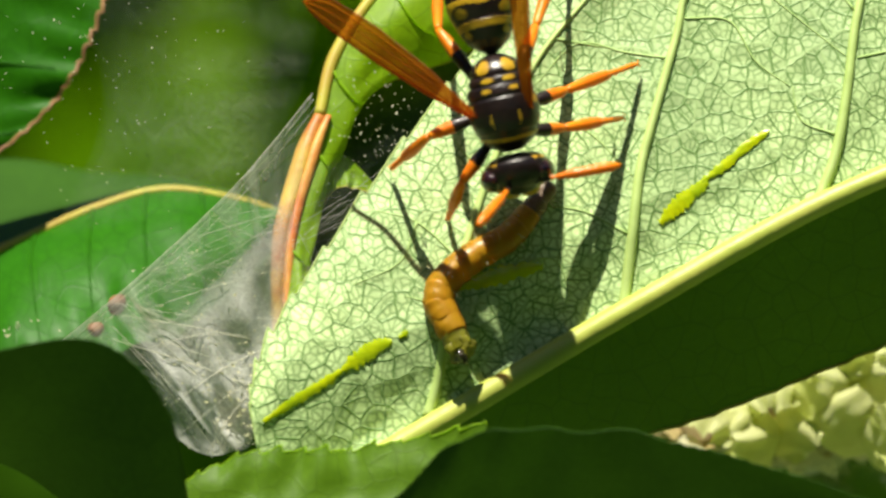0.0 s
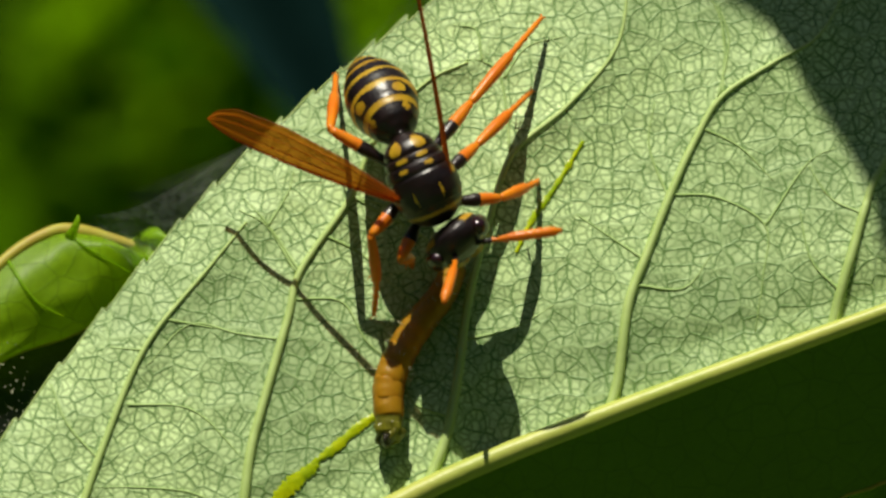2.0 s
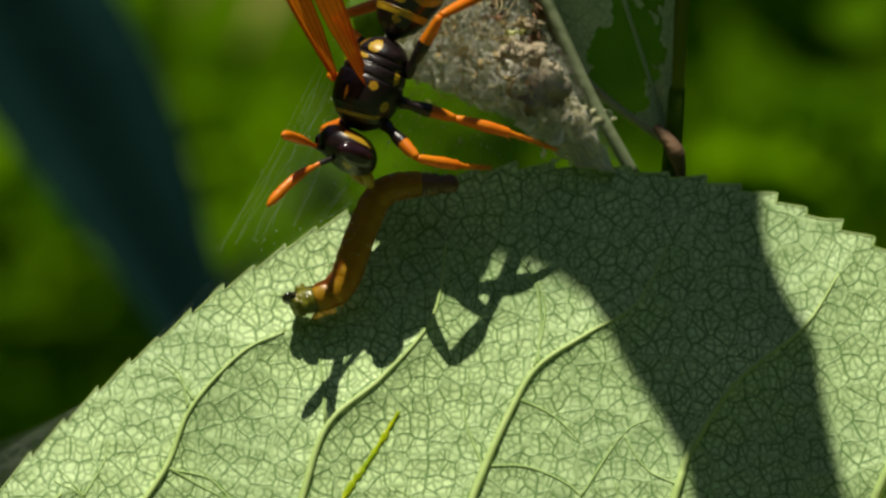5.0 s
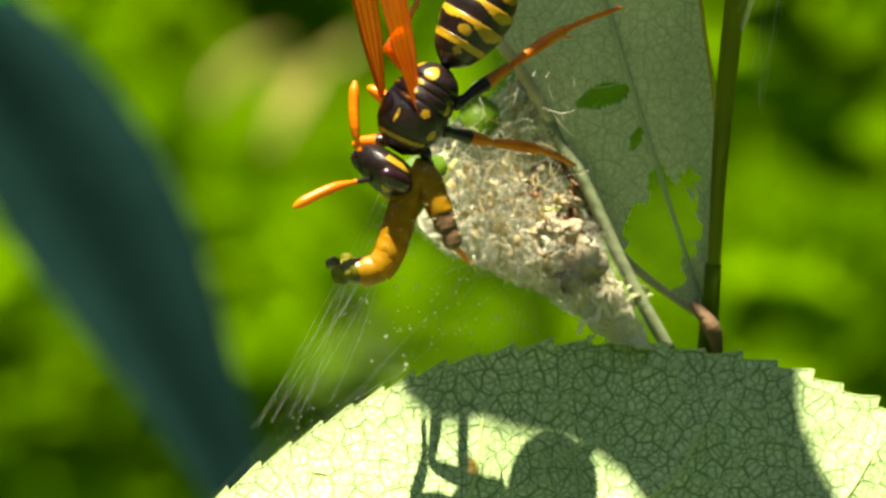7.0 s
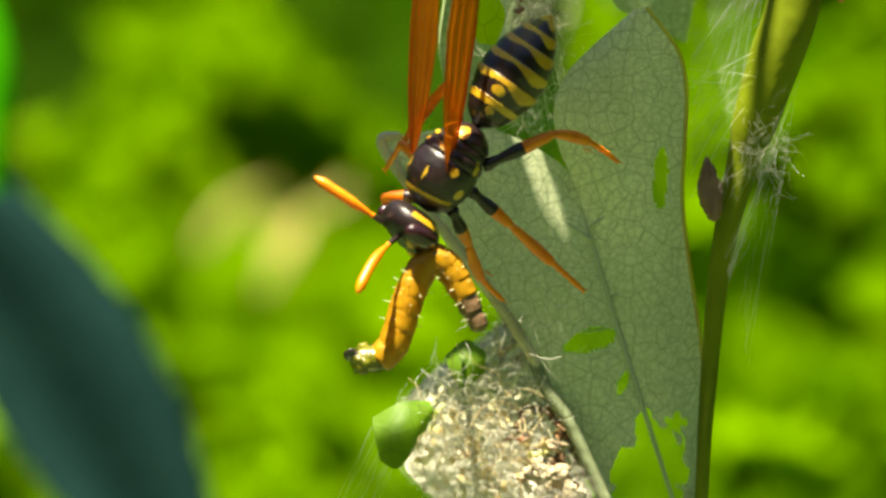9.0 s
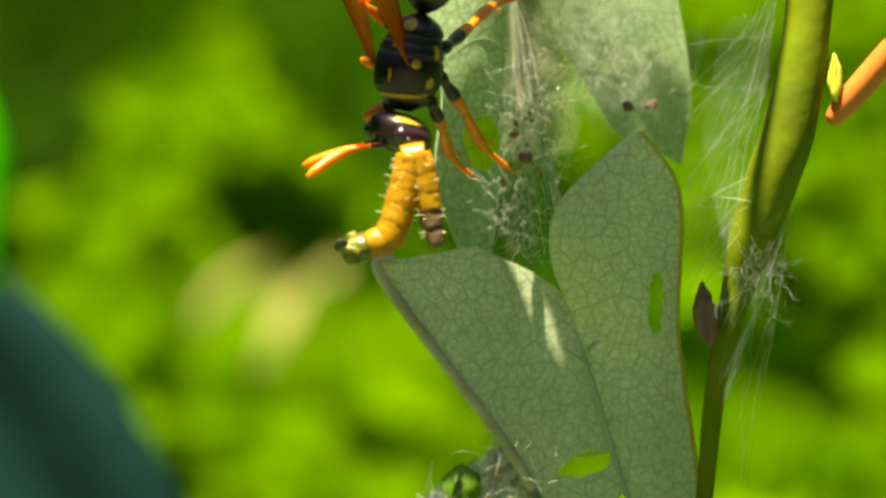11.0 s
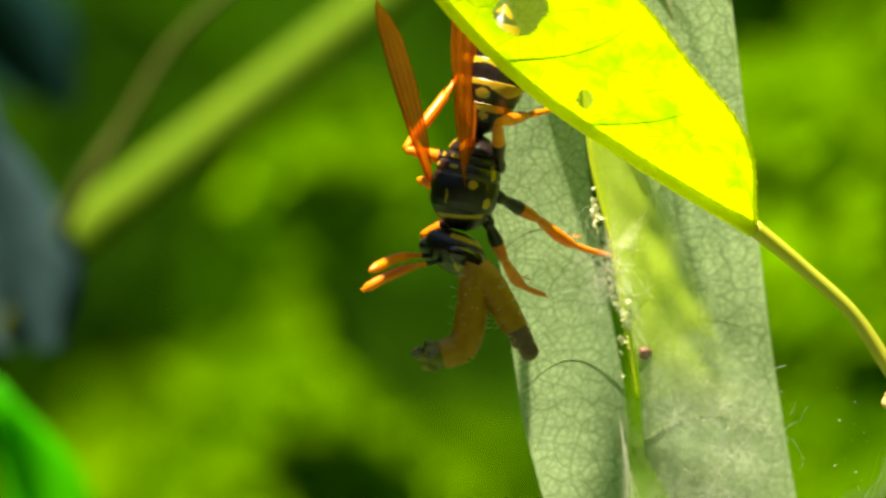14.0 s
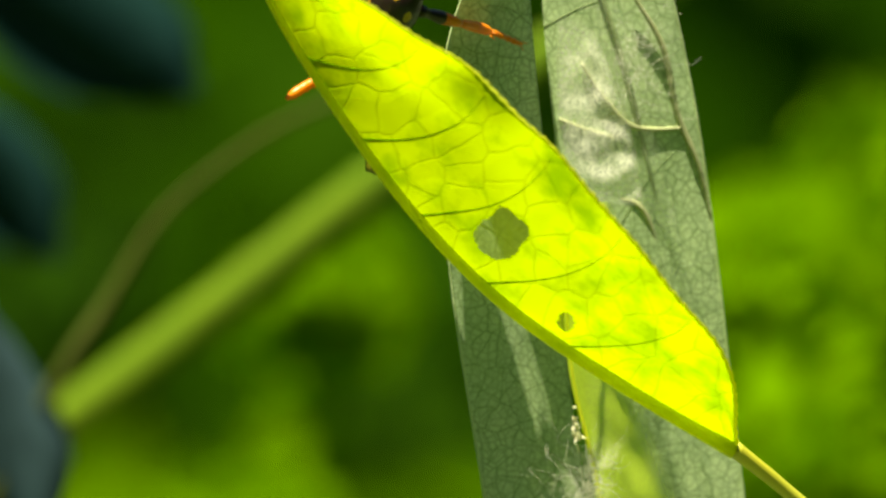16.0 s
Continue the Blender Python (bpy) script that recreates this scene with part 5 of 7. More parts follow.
    gauze(cone, "silk_sheet", [(-5.6, 5, 15.0), (-9.5, 5, 6.5), (-13.7, 5, -0.3)], [(4.8, 5, 8.5), (4.8, 5, 6.1), (3.4, 5, 3.8)], 15, mat=CONE)
    threads(cone, "silk", ((-5.7, 5, 15.0), (-4.3, 5, 11.8), (-13.9, 5, -0.3), (-8.7, 5, 1.4)), 9, 16, 0.006, sag=0.3)
    threads(cone, "silk", ((-2.0, 4, 10.5), (4.1, 4, 9.2), (-8.0, 5, 1.4), (4.8, 5, 4.5)), 14, 17, 0.005, sag=0.4)
    litter(cone, "dust", CHAFF, (-2.6, 4, 6.5), (9, 1, 5), 70, 0.11, 18)
    upper = thing("seam_web", "torn silk sheets and lines over the leaf seam", "web")
    gauze(upper, "silk_sheet", [(4.1, 6, 55.6), (4.4, 6, 50.2), (5.7, 6, 44.5), (7.8, 6, 39.1)], [(8.4, 6, 54.6), (10.8, 6, 48.5), (11.5, 6, 43.2), (12.8, 6, 38.5)], 21, mat=GAUZE_THICK)
    gauze(upper, "silk_sheet", [(4.8, 4.5, 56.4), (4.4, 4.5, 53.0), (4.5, 4.5, 48.5), (6.1, 5, 43.8), (8.1, 5.5, 38.5)], [(9.9, 4.8, 56.6), (11.0, 4.8, 53.6), (12.6, 5, 48.5), (13.6, 5.5, 43.2), (13.7, 6, 37.8)], 41, mat=VEIL)
    tangle(upper, "matted_silk", (10.1, 4.5, 50.2), (2.4, 0.6, 4.5), 46, 42, 0.012)
    gauze(upper, "silk_sheet", [(2.0, 5, 62.7), (1.4, 5, 59.3), (2.4, 5, 57.0), (3.9, 5, 53.9)], [(4.4, 5, 62.7), (3.4, 5, 59.3), (4.0, 5, 56.3), (4.9, 5, 53.3)], 22)
    tangle(upper, "matted_silk", (1.5, 5, 59.6), (1.0, 0.8, 3.0), 70, 23, 0.012)
    tangle(upper, "matted_silk", (8.8, 6, 43.8), (2.5, 1, 5), 60, 24, 0.014)
    threads(upper, "silk", ((3.4, 6, 49.2), (2.4, 6, 42.5), (5.7, 6, 31.7), (3.4, 6, 32.4)), 4, 25, 0.007, sag=0.6)
    threads(upper, "silk", ((3.0, 6, 47.2), (2.4, 6, 34.4), (6.4, 7, 44.5), (7.8, 7, 37.8)), 7, 26, 0.006, sag=0.6)
    threads(upper, "silk", ((19.3, 4, 52.9), (17.5, 4, 35.8), (13.1, 9, 46.9), (13.7, 9, 32.3)), 6, 27, 0.008, sag=0.3)
    threads(upper, "silk", ((19.3, 3, 52.9), (18.8, 3, 47.9), (14.5, 5, 35.1), (16.8, 4, 31.8)), 5, 28, 0.008, sag=0.3)
    tangle(upper, "matted_silk", (16.8, 2.5, 30.6), (0.8, 0.4, 1.8), 16, 30, 0.008)
    tangle(upper, "matted_silk", (17.2, 3, 31.4), (1.0, 0.5, 2.8), 40, 31, 0.010)
    threads(upper, "silk", ((19.9, 3, 35.5), (17.9, 3, 31.1), (14.9, 4, 26.4), (16.9, 4, 17.7)), 11, 32, 0.008)
    gauze(upper, "silk_sheet", [(2.2, 7.5, 52.0), (2.6, 7.2, 45.0), (2.2, 6.8, 38.0), (2.6, 6.2, 31.6)], [(4.6, 7.5, 52.4), (6.0, 7.2, 45.4), (7.2, 6.8, 40.4), (5.0, 6.0, 32.6)], 51, mat=VEIL)
    tangle(upper, "matted_silk", (3.9, 6.0, 38.6), (1.8, 0.8, 6.0), 60, 52, 0.018)
    tangle(upper, "matted_silk", (3.2, 7.0, 34.2), (1.6, 0.6, 1.6), 50, 53, 0.018)
    threads(upper, "silk", ((2.6, 6, 51.0), (3.2, 6, 47.0), (4.0, 6, 31.6), (6.4, 6, 33.0)), 14, 55, 0.016, sag=0.5)
    threads(upper, "silk", ((1.4, 6, 44.0), (1.4, 6, 36.0), (5.0, 6, 46.0), (5.6, 6, 36.0)), 10, 56, 0.014, sag=0.5)
    threads(upper, "silk", ((19.0, 3, 50.0), (18.0, 3, 40.0), (13.2, 6, 44.0), (13.4, 6, 30.0)), 7, 57, 0.012, sag=0.35)
    threads(upper, "silk", ((18.2, 2, 38.0), (16.4, 2.4, 33.4), (13.2, 6, 37.0), (13.4, 6, 28.0)), 7, 58, 0.014, sag=0.35)
    gauze(upper, "silk_sheet", [(13.0, 6, 46.0), (13.2, 6, 38.0), (13.2, 6, 30.0)], [(18.8, 3, 47.0), (17.4, 3, 37.0), (15.6, 4, 30.0)], 59, mat=GAUZE_THIN)
    litter(upper, "dust", CHAFF, (5.2, 5.5, 39.8), (3, 1, 7), 16, 0.11, 33)
    litter(upper, "frass", BROWN, (3.7, 5, 38.1), (2.5, 1, 6), 20, 0.24, 34)
    litter(upper, "dust", CHAFF, (16.8, 4, 47.9), (4, 2, 9), 26, 0.06, 35)
    ridge = leaning([(1.5, 8, 91.6), (3.7, 8, 85.6), (5.6, 8.5, 78.5), (7.0, 9, 72.7), (8.2, 9.5, 69.0)])
    gauze(upper, "silk_sheet", [(x - 1.2, y, z) for x, y, z in ridge], [(x + 1.0, y, z) for x, y, z in ridge], 36, mat=GAUZE_THICK)
    gauze(upper, "silk_sheet", [(0.0, 7.2, 87.9), (0.0, 7.2, 81.8), (0.9, 7.4, 76.4)], [(2.2, 7.4, 87.2), (4.4, 7.6, 81.2), (5.3, 8, 76.1)], 38, mat=WAD)
    tangle(upper, "matted_silk", (4.6, 8, 84.2), (1.4, 0.6, 5.0), 50, 37, 0.014)
    litter(upper, "chaff", CHAFF, (1.2, 6.0, 63.0), (0.5, 0.4, 4.0), 14, 0.3, 63, "cream crumbs along the torn seam")
    litter(upper, "chaff", CHAFF, (2.8, 6.0, 55.6), (0.6, 0.4, 4.5), 14, 0.28, 64)
    for p, s in (((9.9, 5.2, 41.0), 0.35), ((11.3, 6.5, 41.1), 0.4), ((3.8, 5, 38.0), 0.45), ((3.2, 5, 39.3), 0.3), ((4.1, 6, 54.5), 0.4)):
        bm = bmesh.new()
        ball(bm, p, (s, s * 0.8, s * 0.8), 0, 14, 10)
        for v in bm.verts:
            v.co += (v.co - Vector(p)) * 0.7 * noise.noise(v.co * 2.5)
        tagged(part("dropping", bm, PINK, None), "reddish brown dropping stuck in silk", "dropping", "droppings in the web")
    scrap = thing("green_scrap", "small chewed green leaf scrap held by silk", "leaf scrap")
    bm = bmesh.new()
    lattice(bm, blade_points([(0.3, 1.5, 40.2), (0.1, 1.5, 38.9), (0.7, 1.5, 37.3)], [(1.8, 1.6, 40.4), (2.3, 1.4, 38.9), (1.7, 1.6, 37.1)], 16, 8, bulge=0.5))
    part("blade", bm, CURL, scrap)


def stem_details():
    for name, p, size, mat, label in (("bud", (18.6, 2.5, 51.5), (0.42, 0.4, 0.42), CREAM, "cream and orange bud on the stem"), ("bud", (19.2, 2.5, 54.1), (0.4, 0.4, 0.6), REDDISH, "orange leaf scar on the stem"),
                                      ("bud", (20.2, 2, 60.3), (0.55, 0.5, 0.7), REDDISH, "orange-red bud at a node"), ("bud", (22.1, 2, 42.4), (0.4, 0.4, 1.0), SHOOT, "yellow bud beside the side shoot"),
                                      ("bud", (14.3, 3.5, 28.6), (0.6, 0.5, 1.2), BROWN, "dark brown bud on the stem"), ("bud", (14.7, 3.5, 27.9), (0.55, 0.5, 1.1), BROWN, "reddish brown bud on the stem")):
        bm = bmesh.new()
        ball(bm, p, size, 0, 24, 18)
        for k in range(5):
            a = k * 2.4
            ball(bm, (p[0] + 0.5 * size[0] * math.sin(a), p[1] - 0.5 * size[1] * abs(math.cos(a)), p[2] + size[2] * (0.25 * k - 0.5)), (size[0] * 0.62, size[1] * 0.6, size[2] * 0.62), 0, 14, 10)
        for v in bm.verts:
            d = v.co - Vector(p)
            v.co += d * (0.25 * noise.noise(v.co * 1.0) + 0.12 * noise.noise(v.co * 3.2)) + Vector((0, 0, max(0, d.z) * 0.5))
        tagged(part(name, bm, mat, None), label, "bud", "buds on the stem")
    leaf = thing("small_leaf", "small bright yellow-green leaf at the stem node", "leaf")
    half_leaf(leaf, "blade", [(21.9, 0, 59.6), (23.4, -1, 61.6), (26.0, -2, 64.6), (28.6, -3, 66.6)], [(22.0, -1, 59.5), (24.1, -6, 59.9), (27.4, -7, 62.5), (28.6, -3, 66.5)], BACKLIT, n=40, m=8, rim=0.1, rim_mat=EDGE)
    rib(leaf, [(21.5, 2, 60.3), (21.9, 0, 59.6), (23.4, -1, 61.6), (28.6, -3, 66.6)], (0.4, 0.35, 0.2), SHOOT)
    # Separate sheet whose yellow-green paints the light coming through the hanging leaf.
    inner = thing("sunlit_fold", "thin yellow-green band added for sunlight passing through the hanging leaf", "leaf")
    gauze(inner, "blade", [(0.1, 6.7, 76.5), (0.3, 6.6, 73.0), (0.7, 6.5, 66.6), (2.0, 6.5, 60.9), (2.9, 6.5, 55.5), (3.5, 6.5, 51.5)], [(3.4, 3.2, 76.5), (3.7, 3.3, 73.0), (4.5, 3.5, 66.6), (6.5, 4, 60.9), (8.7, 4.5, 55.5), (10.1, 5, 51.5)], 44, 80, 24, 0.5, TISSUE, True)
    rib(inner, [(0.3, 6.4, 76.0), (0.9, 6.3, 66.6), (2.2, 6.2, 60.9), (3.1, 6.2, 55.5), (3.7, 6.2, 51.8)], (0.1, 0.12, 0.1, 0.05), GLOW_RIB, "rib", 40)


def stem_litter():
    heap = thing("dry_litter", "cream-coloured dry leaf litter caught in web below the leaf", "litter")
    litter(heap, "chaff", CHAFF, (-12.6, 27, -42.4), (11, 4, 6), 110, 1.3, 41, "", 24)
    litter(heap, "straw", FRASS, (-16.1, 27, -42.4), (12, 4, 5), 70, 1.3, 42, "", 16)
    litter(heap, "frass", BROWN, (3.2, 27, -35.7), (6, 4, 4), 50, 0.9, 43)
    for k, (x, z, s) in enumerate(((-14.1, -41.6) + (3.0,), (-10.4, -40.6) + (3.4,), (-7.4, -39.9) + (2.8,), (-16.8, -42.9) + (2.4,), (-3.2, -41.5) + (3.0,), (-11.8, -43.6) + (2.6,), (-15.4, -43.9) + (2.8,), (-9.1, -42.6) + (2.6,), (-12.8, -40.6) + (2.4,), (-5.8, -43.2) + (3.0,), (-8.5, -39.2) + (2.6,), (-3.8, -38.5) + (2.8,))):
        bm = bmesh.new()
        s *= 0.55 + 0.12 * (k * 5 % 4)
        lattice(bm, blade_points([(-s, 2, 0.4 * s), (-0.3 * s, 0, s), (0.9 * s, 2, 1.1 * s)], [(-0.7 * s, -1, -0.9 * s), (0.2 * s, -2.6, -0.5 * s), (1.3 * s, -1, -0.3 * s)], 24, 12, bulge=0.9, ripple=1.1, seed=k))
        bmesh.ops.rotate(bm, cent=(0, 0, 0), matrix=Matrix.Rotation(2.4 * k, 3, "Y") @ Matrix.Rotation(0.7 * math.sin(3.1 * k), 3, "X"), verts=bm.verts)
        bmesh.ops.translate(bm, vec=(x, 21.5 + 0.8 * (k % 3), z), verts=bm.verts)
        part("curled_scrap", bm, PALE_SCRAP, heap, "pale yellow-green curled leaf scrap")
    tangle(heap, "matted_silk", (-5.9, 25, -38.9), (10, 3, 7), 140, 44, 0.06)
    gauze(heap, "silk_sheet", [(-24.8, 26, -43.8), (-17.8, 26, -41.0), (-7.4, 26, -37.5), (7.7, 26, -32.9)], [(-24.8, 26, -47.9), (-16.1, 26, -47.9), (-7.4, 26, -47.9), (7.7, 26, -42.0)], 45)


def dry_heads():
    p = (-19.9, 425, 24.3)
    tuft = thing("dry_grass_tuft", "beige dry grass tuft far out of focus", "grass tuft")
    rnd = random.Random(4)
    for _ in range(18):
        q = (p[0] + rnd.gauss(0, 4), p[1] + rnd.gauss(0, 5), p[2] + rnd.uniform(-12, 4))
        bm = bmesh.new()
        tube(bm, curve([(q[0] - 5, q[1], q[2] - 8), q, (q[0] + 5, q[1], q[2] + rnd.uniform(3, 5))], 8), (0.3, 0.9, 0.2), 5)
        part("dry_blade", bm, DRY, tuft)


# ---- the wasp and its prey ----
def lathe(bm, xs, ry, rz, zs, seg, rows, paint):
    """A body of rings along x, each face given the slot that paint(x, angle from the back) names."""
    u = np.linspace(0, 1, len(xs))
    t = np.linspace(0, 1, rows)
    X, Y, Z, O = (np.interp(t, u, v) for v in (xs, ry, rz, zs))
    k = np.ones(7) / 7
    Y, Z = (np.convolve(np.pad(v, 3, mode="edge"), k, "valid") for v in (Y, Z))
    rings = [[bm.verts.new((X[i], Y[i] * math.sin(a), O[i] + Z[i] * math.cos(a))) for a in (2 * math.pi * j / seg for j in range(seg))] for i in range(rows)]
    for i in range(rows - 1):
        for j in range(seg):
            a = 2 * math.pi * (j + 0.5) / seg
            a = a - 2 * math.pi if a > math.pi else a
            bm.faces.new((rings[i][j], rings[i][(j + 1) % seg], rings[i + 1][(j + 1) % seg], rings[i + 1][j])).material_index = paint((X[i] + X[i + 1]) / 2, a)
    for r in (rings[0], rings[-1]):
        bm.faces.new(r)


def inside(x, a, cx, ca, rx, ra):
    return ((x - cx) / rx) ** 2 + ((abs(a) - ca) / ra) ** 2 < 1


def paint_thorax(x, a):
    b = abs(a)
    collar = abs(x + 0.10 * b * b - 1.66) < 0.085 and b < 1.9
    spots = inside(x, a, -0.70, 0.44, 0.11, 0.16) or inside(x, a, -1.18, 0.38, 0.12, 0.24) or inside(x, a, -1.8, 0.55, 0.34, 0.3)
    sides = inside(x, a, 0.75, 1.75, 0.26, 0.16) or inside(x, a, -0.7, 1.85, 0.36, 0.12) or inside(x, a, 0.0, 1.15, 0.2, 0.14)
    lines = inside(x, a, 0.75, 0.42, 0.34, 0.035)
    return 1 if collar or spots or sides or lines else 0


BANDS = (-0.5, -1.75, -3.0, -4.15, -5.2, -6.15, -6.95)


def paint_abdomen(x, a):
    for k in range(6):
        if BANDS[k + 1] <= x < BANDS[k]:
            f = (BANDS[k] - x) / (BANDS[k] - BANDS[k + 1])
            if k == 0:
                return 1 if f > 0.72 or inside(f, a, 0.5, 0.9, 0.16, 0.2) else 0
            wave = 0.66 + 0.12 * math.cos(2 * a) - 0.12 * math.cos(4 * a)
            return 1 if f > wave or (k == 1 and inside(f, a, 0.42, 0.75, 0.22, 0.25)) else 0
    return 1 if x < -6.5 else 0


LEGS = {"front": (Vector((1.8, 0.95, -1.3)), 3.1, 5.5), "middle": (Vector((0.3, 1.05, -1.55)), 3.6, 6.6), "hind": (Vector((-1.25, 1.0, -1.45)), 4.6, 8.6)}
WING_AT, WING_LONG = Vector((0.3, 1.45, 1.2)), 13.6
FEELER_AT, FEELER_LONG = Vector((1.8, 0.52, 0.55)), 5.4
HEAD_AT, TAIL_AT = Vector((2.9, 0, -0.2)), Vector((-2.9, 0, -0.12))


def grown(bm, k):
    bmesh.ops.scale(bm, vec=(k, k, k), verts=bm.verts)
    return bm


def leg_meshes(femur, shin):
    """The dark thigh and the orange shin with its jointed foot, both along x."""
    a, b = bmesh.new(), bmesh.new()
    n = 15
    r = np.interp(np.linspace(0, 1, n), (0, 0.08, 0.2, 0.5, 0.85, 1), (0.34, 0.42, 0.28, 0.43, 0.33, 0.22))
    tube(a, [(femur * i / (n - 1), 0, 0) for i in range(n)], r, 10)
    for f in a.faces:
        f.material_index = 1 if f.calc_center_median().x > femur * 0.58 else 0
    n = 41
    t = np.linspace(0, 1, n)
    r = np.interp(t, (0, 0.05, 0.3, 0.5, 0.53, 0.6, 0.97, 1), (0.20, 0.27, 0.37, 0.31, 0.16, 0.17, 0.14, 0.08))
    r = r + np.where(t > 0.53, 0.05 * (np.abs(((t - 0.53) * 11) % 1 - 0.15) < 0.15), 0)
    tube(b, [(shin * k, 0, 0.35 * math.sin(math.pi * k) - 0.25 * max(0, k - 0.55)) for k in t], r, 8)
    for s in (1, -1):
        tube(b, [(shin * 0.5, 0.1 * s, -0.1), (shin * 0.57, 0.22 * s, -0.3)], (0.06, 0.02), 5)
        tube(b, curve([(shin, 0.03 * s, -0.1), (shin + 0.2, 0.16 * s, -0.12), (shin + 0.25, 0.22 * s, -0.3)], 5), (0.05, 0.02), 5)
    return a, b


def make_wasp():
    wasp = thing("paper_wasp", "black and yellow paper wasp with orange legs holding a caterpillar", "wasp")
    bm = bmesh.new()
    shape = ((-2.4, 0.2), (-2.3, 0.5), (-2.05, 0.95), (-1.75, 1.2), (-1.5, 1.28), (-1.42, 1.18), (-1.3, 1.36), (-1.05, 1.42), (-0.98, 1.34), (-0.85, 1.52), (-0.5, 1.6), (-0.4, 1.52), (-0.25, 1.62), (0.3, 1.68), (0.9, 1.6), (1.25, 1.45), (1.33, 1.36), (1.45, 1.4), (1.75, 1.15), (2.0, 0.8), (2.2, 0.4))
    xs, rs = [s[0] for s in shape], [s[1] for s in shape]
    lathe(bm, xs, rs, [r * 0.97 for r in rs], [-0.1 if abs(x) > 1.4 else 0 for x in xs], 160, 180, paint_thorax)
    part("thorax", grown(bm, 1.25), (BLACK, YELLOW), wasp)
    bm = bmesh.new()
    step = [(BANDS[0] + 0.5, 0.22), (-0.15, 0.3), (-0.35, 0.62), (-0.8, 1.15), (-1.7, 1.62), (-1.8, 1.55), (-2.4, 1.82), (-2.95, 1.92), (-3.05, 1.84), (-3.6, 1.9), (-4.1, 1.84), (-4.2, 1.75), (-4.7, 1.68), (-5.15, 1.5), (-5.25, 1.42), (-5.7, 1.22), (-6.1, 1.0), (-6.2, 0.92), (-6.6, 0.62), (-6.95, 0.3), (-7.2, 0.08)]
    xs, rs = [s[0] for s in step], [s[1] for s in step]
    lathe(bm, xs, rs, [r * 0.95 for r in rs], [-0.1 * math.sin(i / 6) for i in range(len(xs))], 96, 150, paint_abdomen)
    part("abdomen", grown(bm, 1.1), (BLACK, YELLOW), wasp, "black abdomen with wavy yellow bands", at=TAIL_AT)
    bm = bmesh.new()
    lathe(bm, (0.0, 0.1, 0.35, 0.7, 1.1, 1.45, 1.65, 1.75), (0.4, 0.95, 1.3, 1.45, 1.42, 1.15, 0.7, 0.2), (0.4, 0.9, 1.2, 1.35, 1.35, 1.1, 0.65, 0.2), (0, 0, 0, -0.1, -0.2, -0.35, -0.45, -0.5), 64, 50,
          lambda x, a: 1 if (abs(a) > 2.35 and x > 1.15) or inside(x, a, 1.45, 1.1, 0.2, 0.2) or (abs(x - 0.28) < 0.1 and 0.7 < abs(a) < 2.4) else 0)
    head = part("head", grown(bm, 1.36), (BLACK, YELLOW), wasp, at=HEAD_AT)
    for s in (1, -1):
        bm = bmesh.new()
        ball(bm, (0.95, 1.12 * s, 0.0), (0.52, 0.5, 0.95), 0, 24, 16)
        part("eye", grown(bm, 1.36), EYE, head, "glossy dark compound eye")
        bm = bmesh.new()
        tube(bm, curve([(1.35, 0.55 * s, -1.0), (1.6, 0.6 * s, -1.35), (1.75, 0.35 * s, -1.75), (1.8, 0.05 * s, -1.9)], 8), (0.25, 0.26, 0.16, 0.05), 8)
        part("mandible", grown(bm, 1.36), YELLOW, head)
        bm = bmesh.new()
        t = np.linspace(0, 1, 34)
        r = np.interp(t, (0, 0.05, 0.25, 0.29, 0.34, 0.5, 0.9, 1), (0.13, 0.16, 0.17, 0.11, 0.17, 0.29, 0.31, 0.12)) + 0.015 * np.cos(t * 75)
        tube(bm, [(FEELER_LONG * k, 0, 0.45 * math.sin(math.pi * k)) for k in t], r, 10)
        for f in bm.faces:
            f.material_index = 1 if f.calc_center_median().x > FEELER_LONG * 0.24 else 0
        part("antenna", bm, (BLACK, ORANGE), head, "orange club-tipped antenna with a dark base", at=(FEELER_AT.x, FEELER_AT.y * s, FEELER_AT.z))
    for s in (1, -1):
        bm = bmesh.new()
        n, m = 50, 17
        pts = np.zeros((n, m, 3))
        for i in range(n):
            k = i / (n - 1)
            w = np.interp(k, (0, 0.06, 0.3, 0.6, 0.85, 0.95, 1), (0.35, 0.8, 1.75, 2.3, 2.1, 1.3, 0.15))
            for j in range(m):
                v = j / (m - 1)
                pts[i, j] = (WING_LONG * k, s * (-0.35 + (v - 0.25) * w), 0.03 * math.cos(v * 6.5 * math.pi) * min(1, k * 4) - 0.5 * k * k + 0.25 * v)
        lattice(bm, pts)
        wing = part("wing", bm, WING, wasp, "narrow folded amber wing", at=(WING_AT.x, WING_AT.y * s, WING_AT.z))
        for j, r in ((0, 0.12), (4, 0.05), (8, 0.035), (12, 0.035), (16, 0.04)):
            bm = bmesh.new()
            tube(bm, pts[:n - 1, j], (r, r * 0.8, r * 0.3), 6)
            part("wing_vein", bm, WING_VEIN, wing)
    for name, (at, femur, shin) in LEGS.items():
        for s in (1, -1):
            a, b = leg_meshes(femur, shin)
            thigh = part("leg", a, (BLACK, ORANGE), wasp, "dark thigh of a jointed leg", at=(at.x, at.y * s, at.z))
            part("shin", b, ORANGE, thigh, "orange shin and foot", at=(femur, 0, 0))
    return wasp


GRUB_LONG, GRUB_PIECES = 12.8, 13


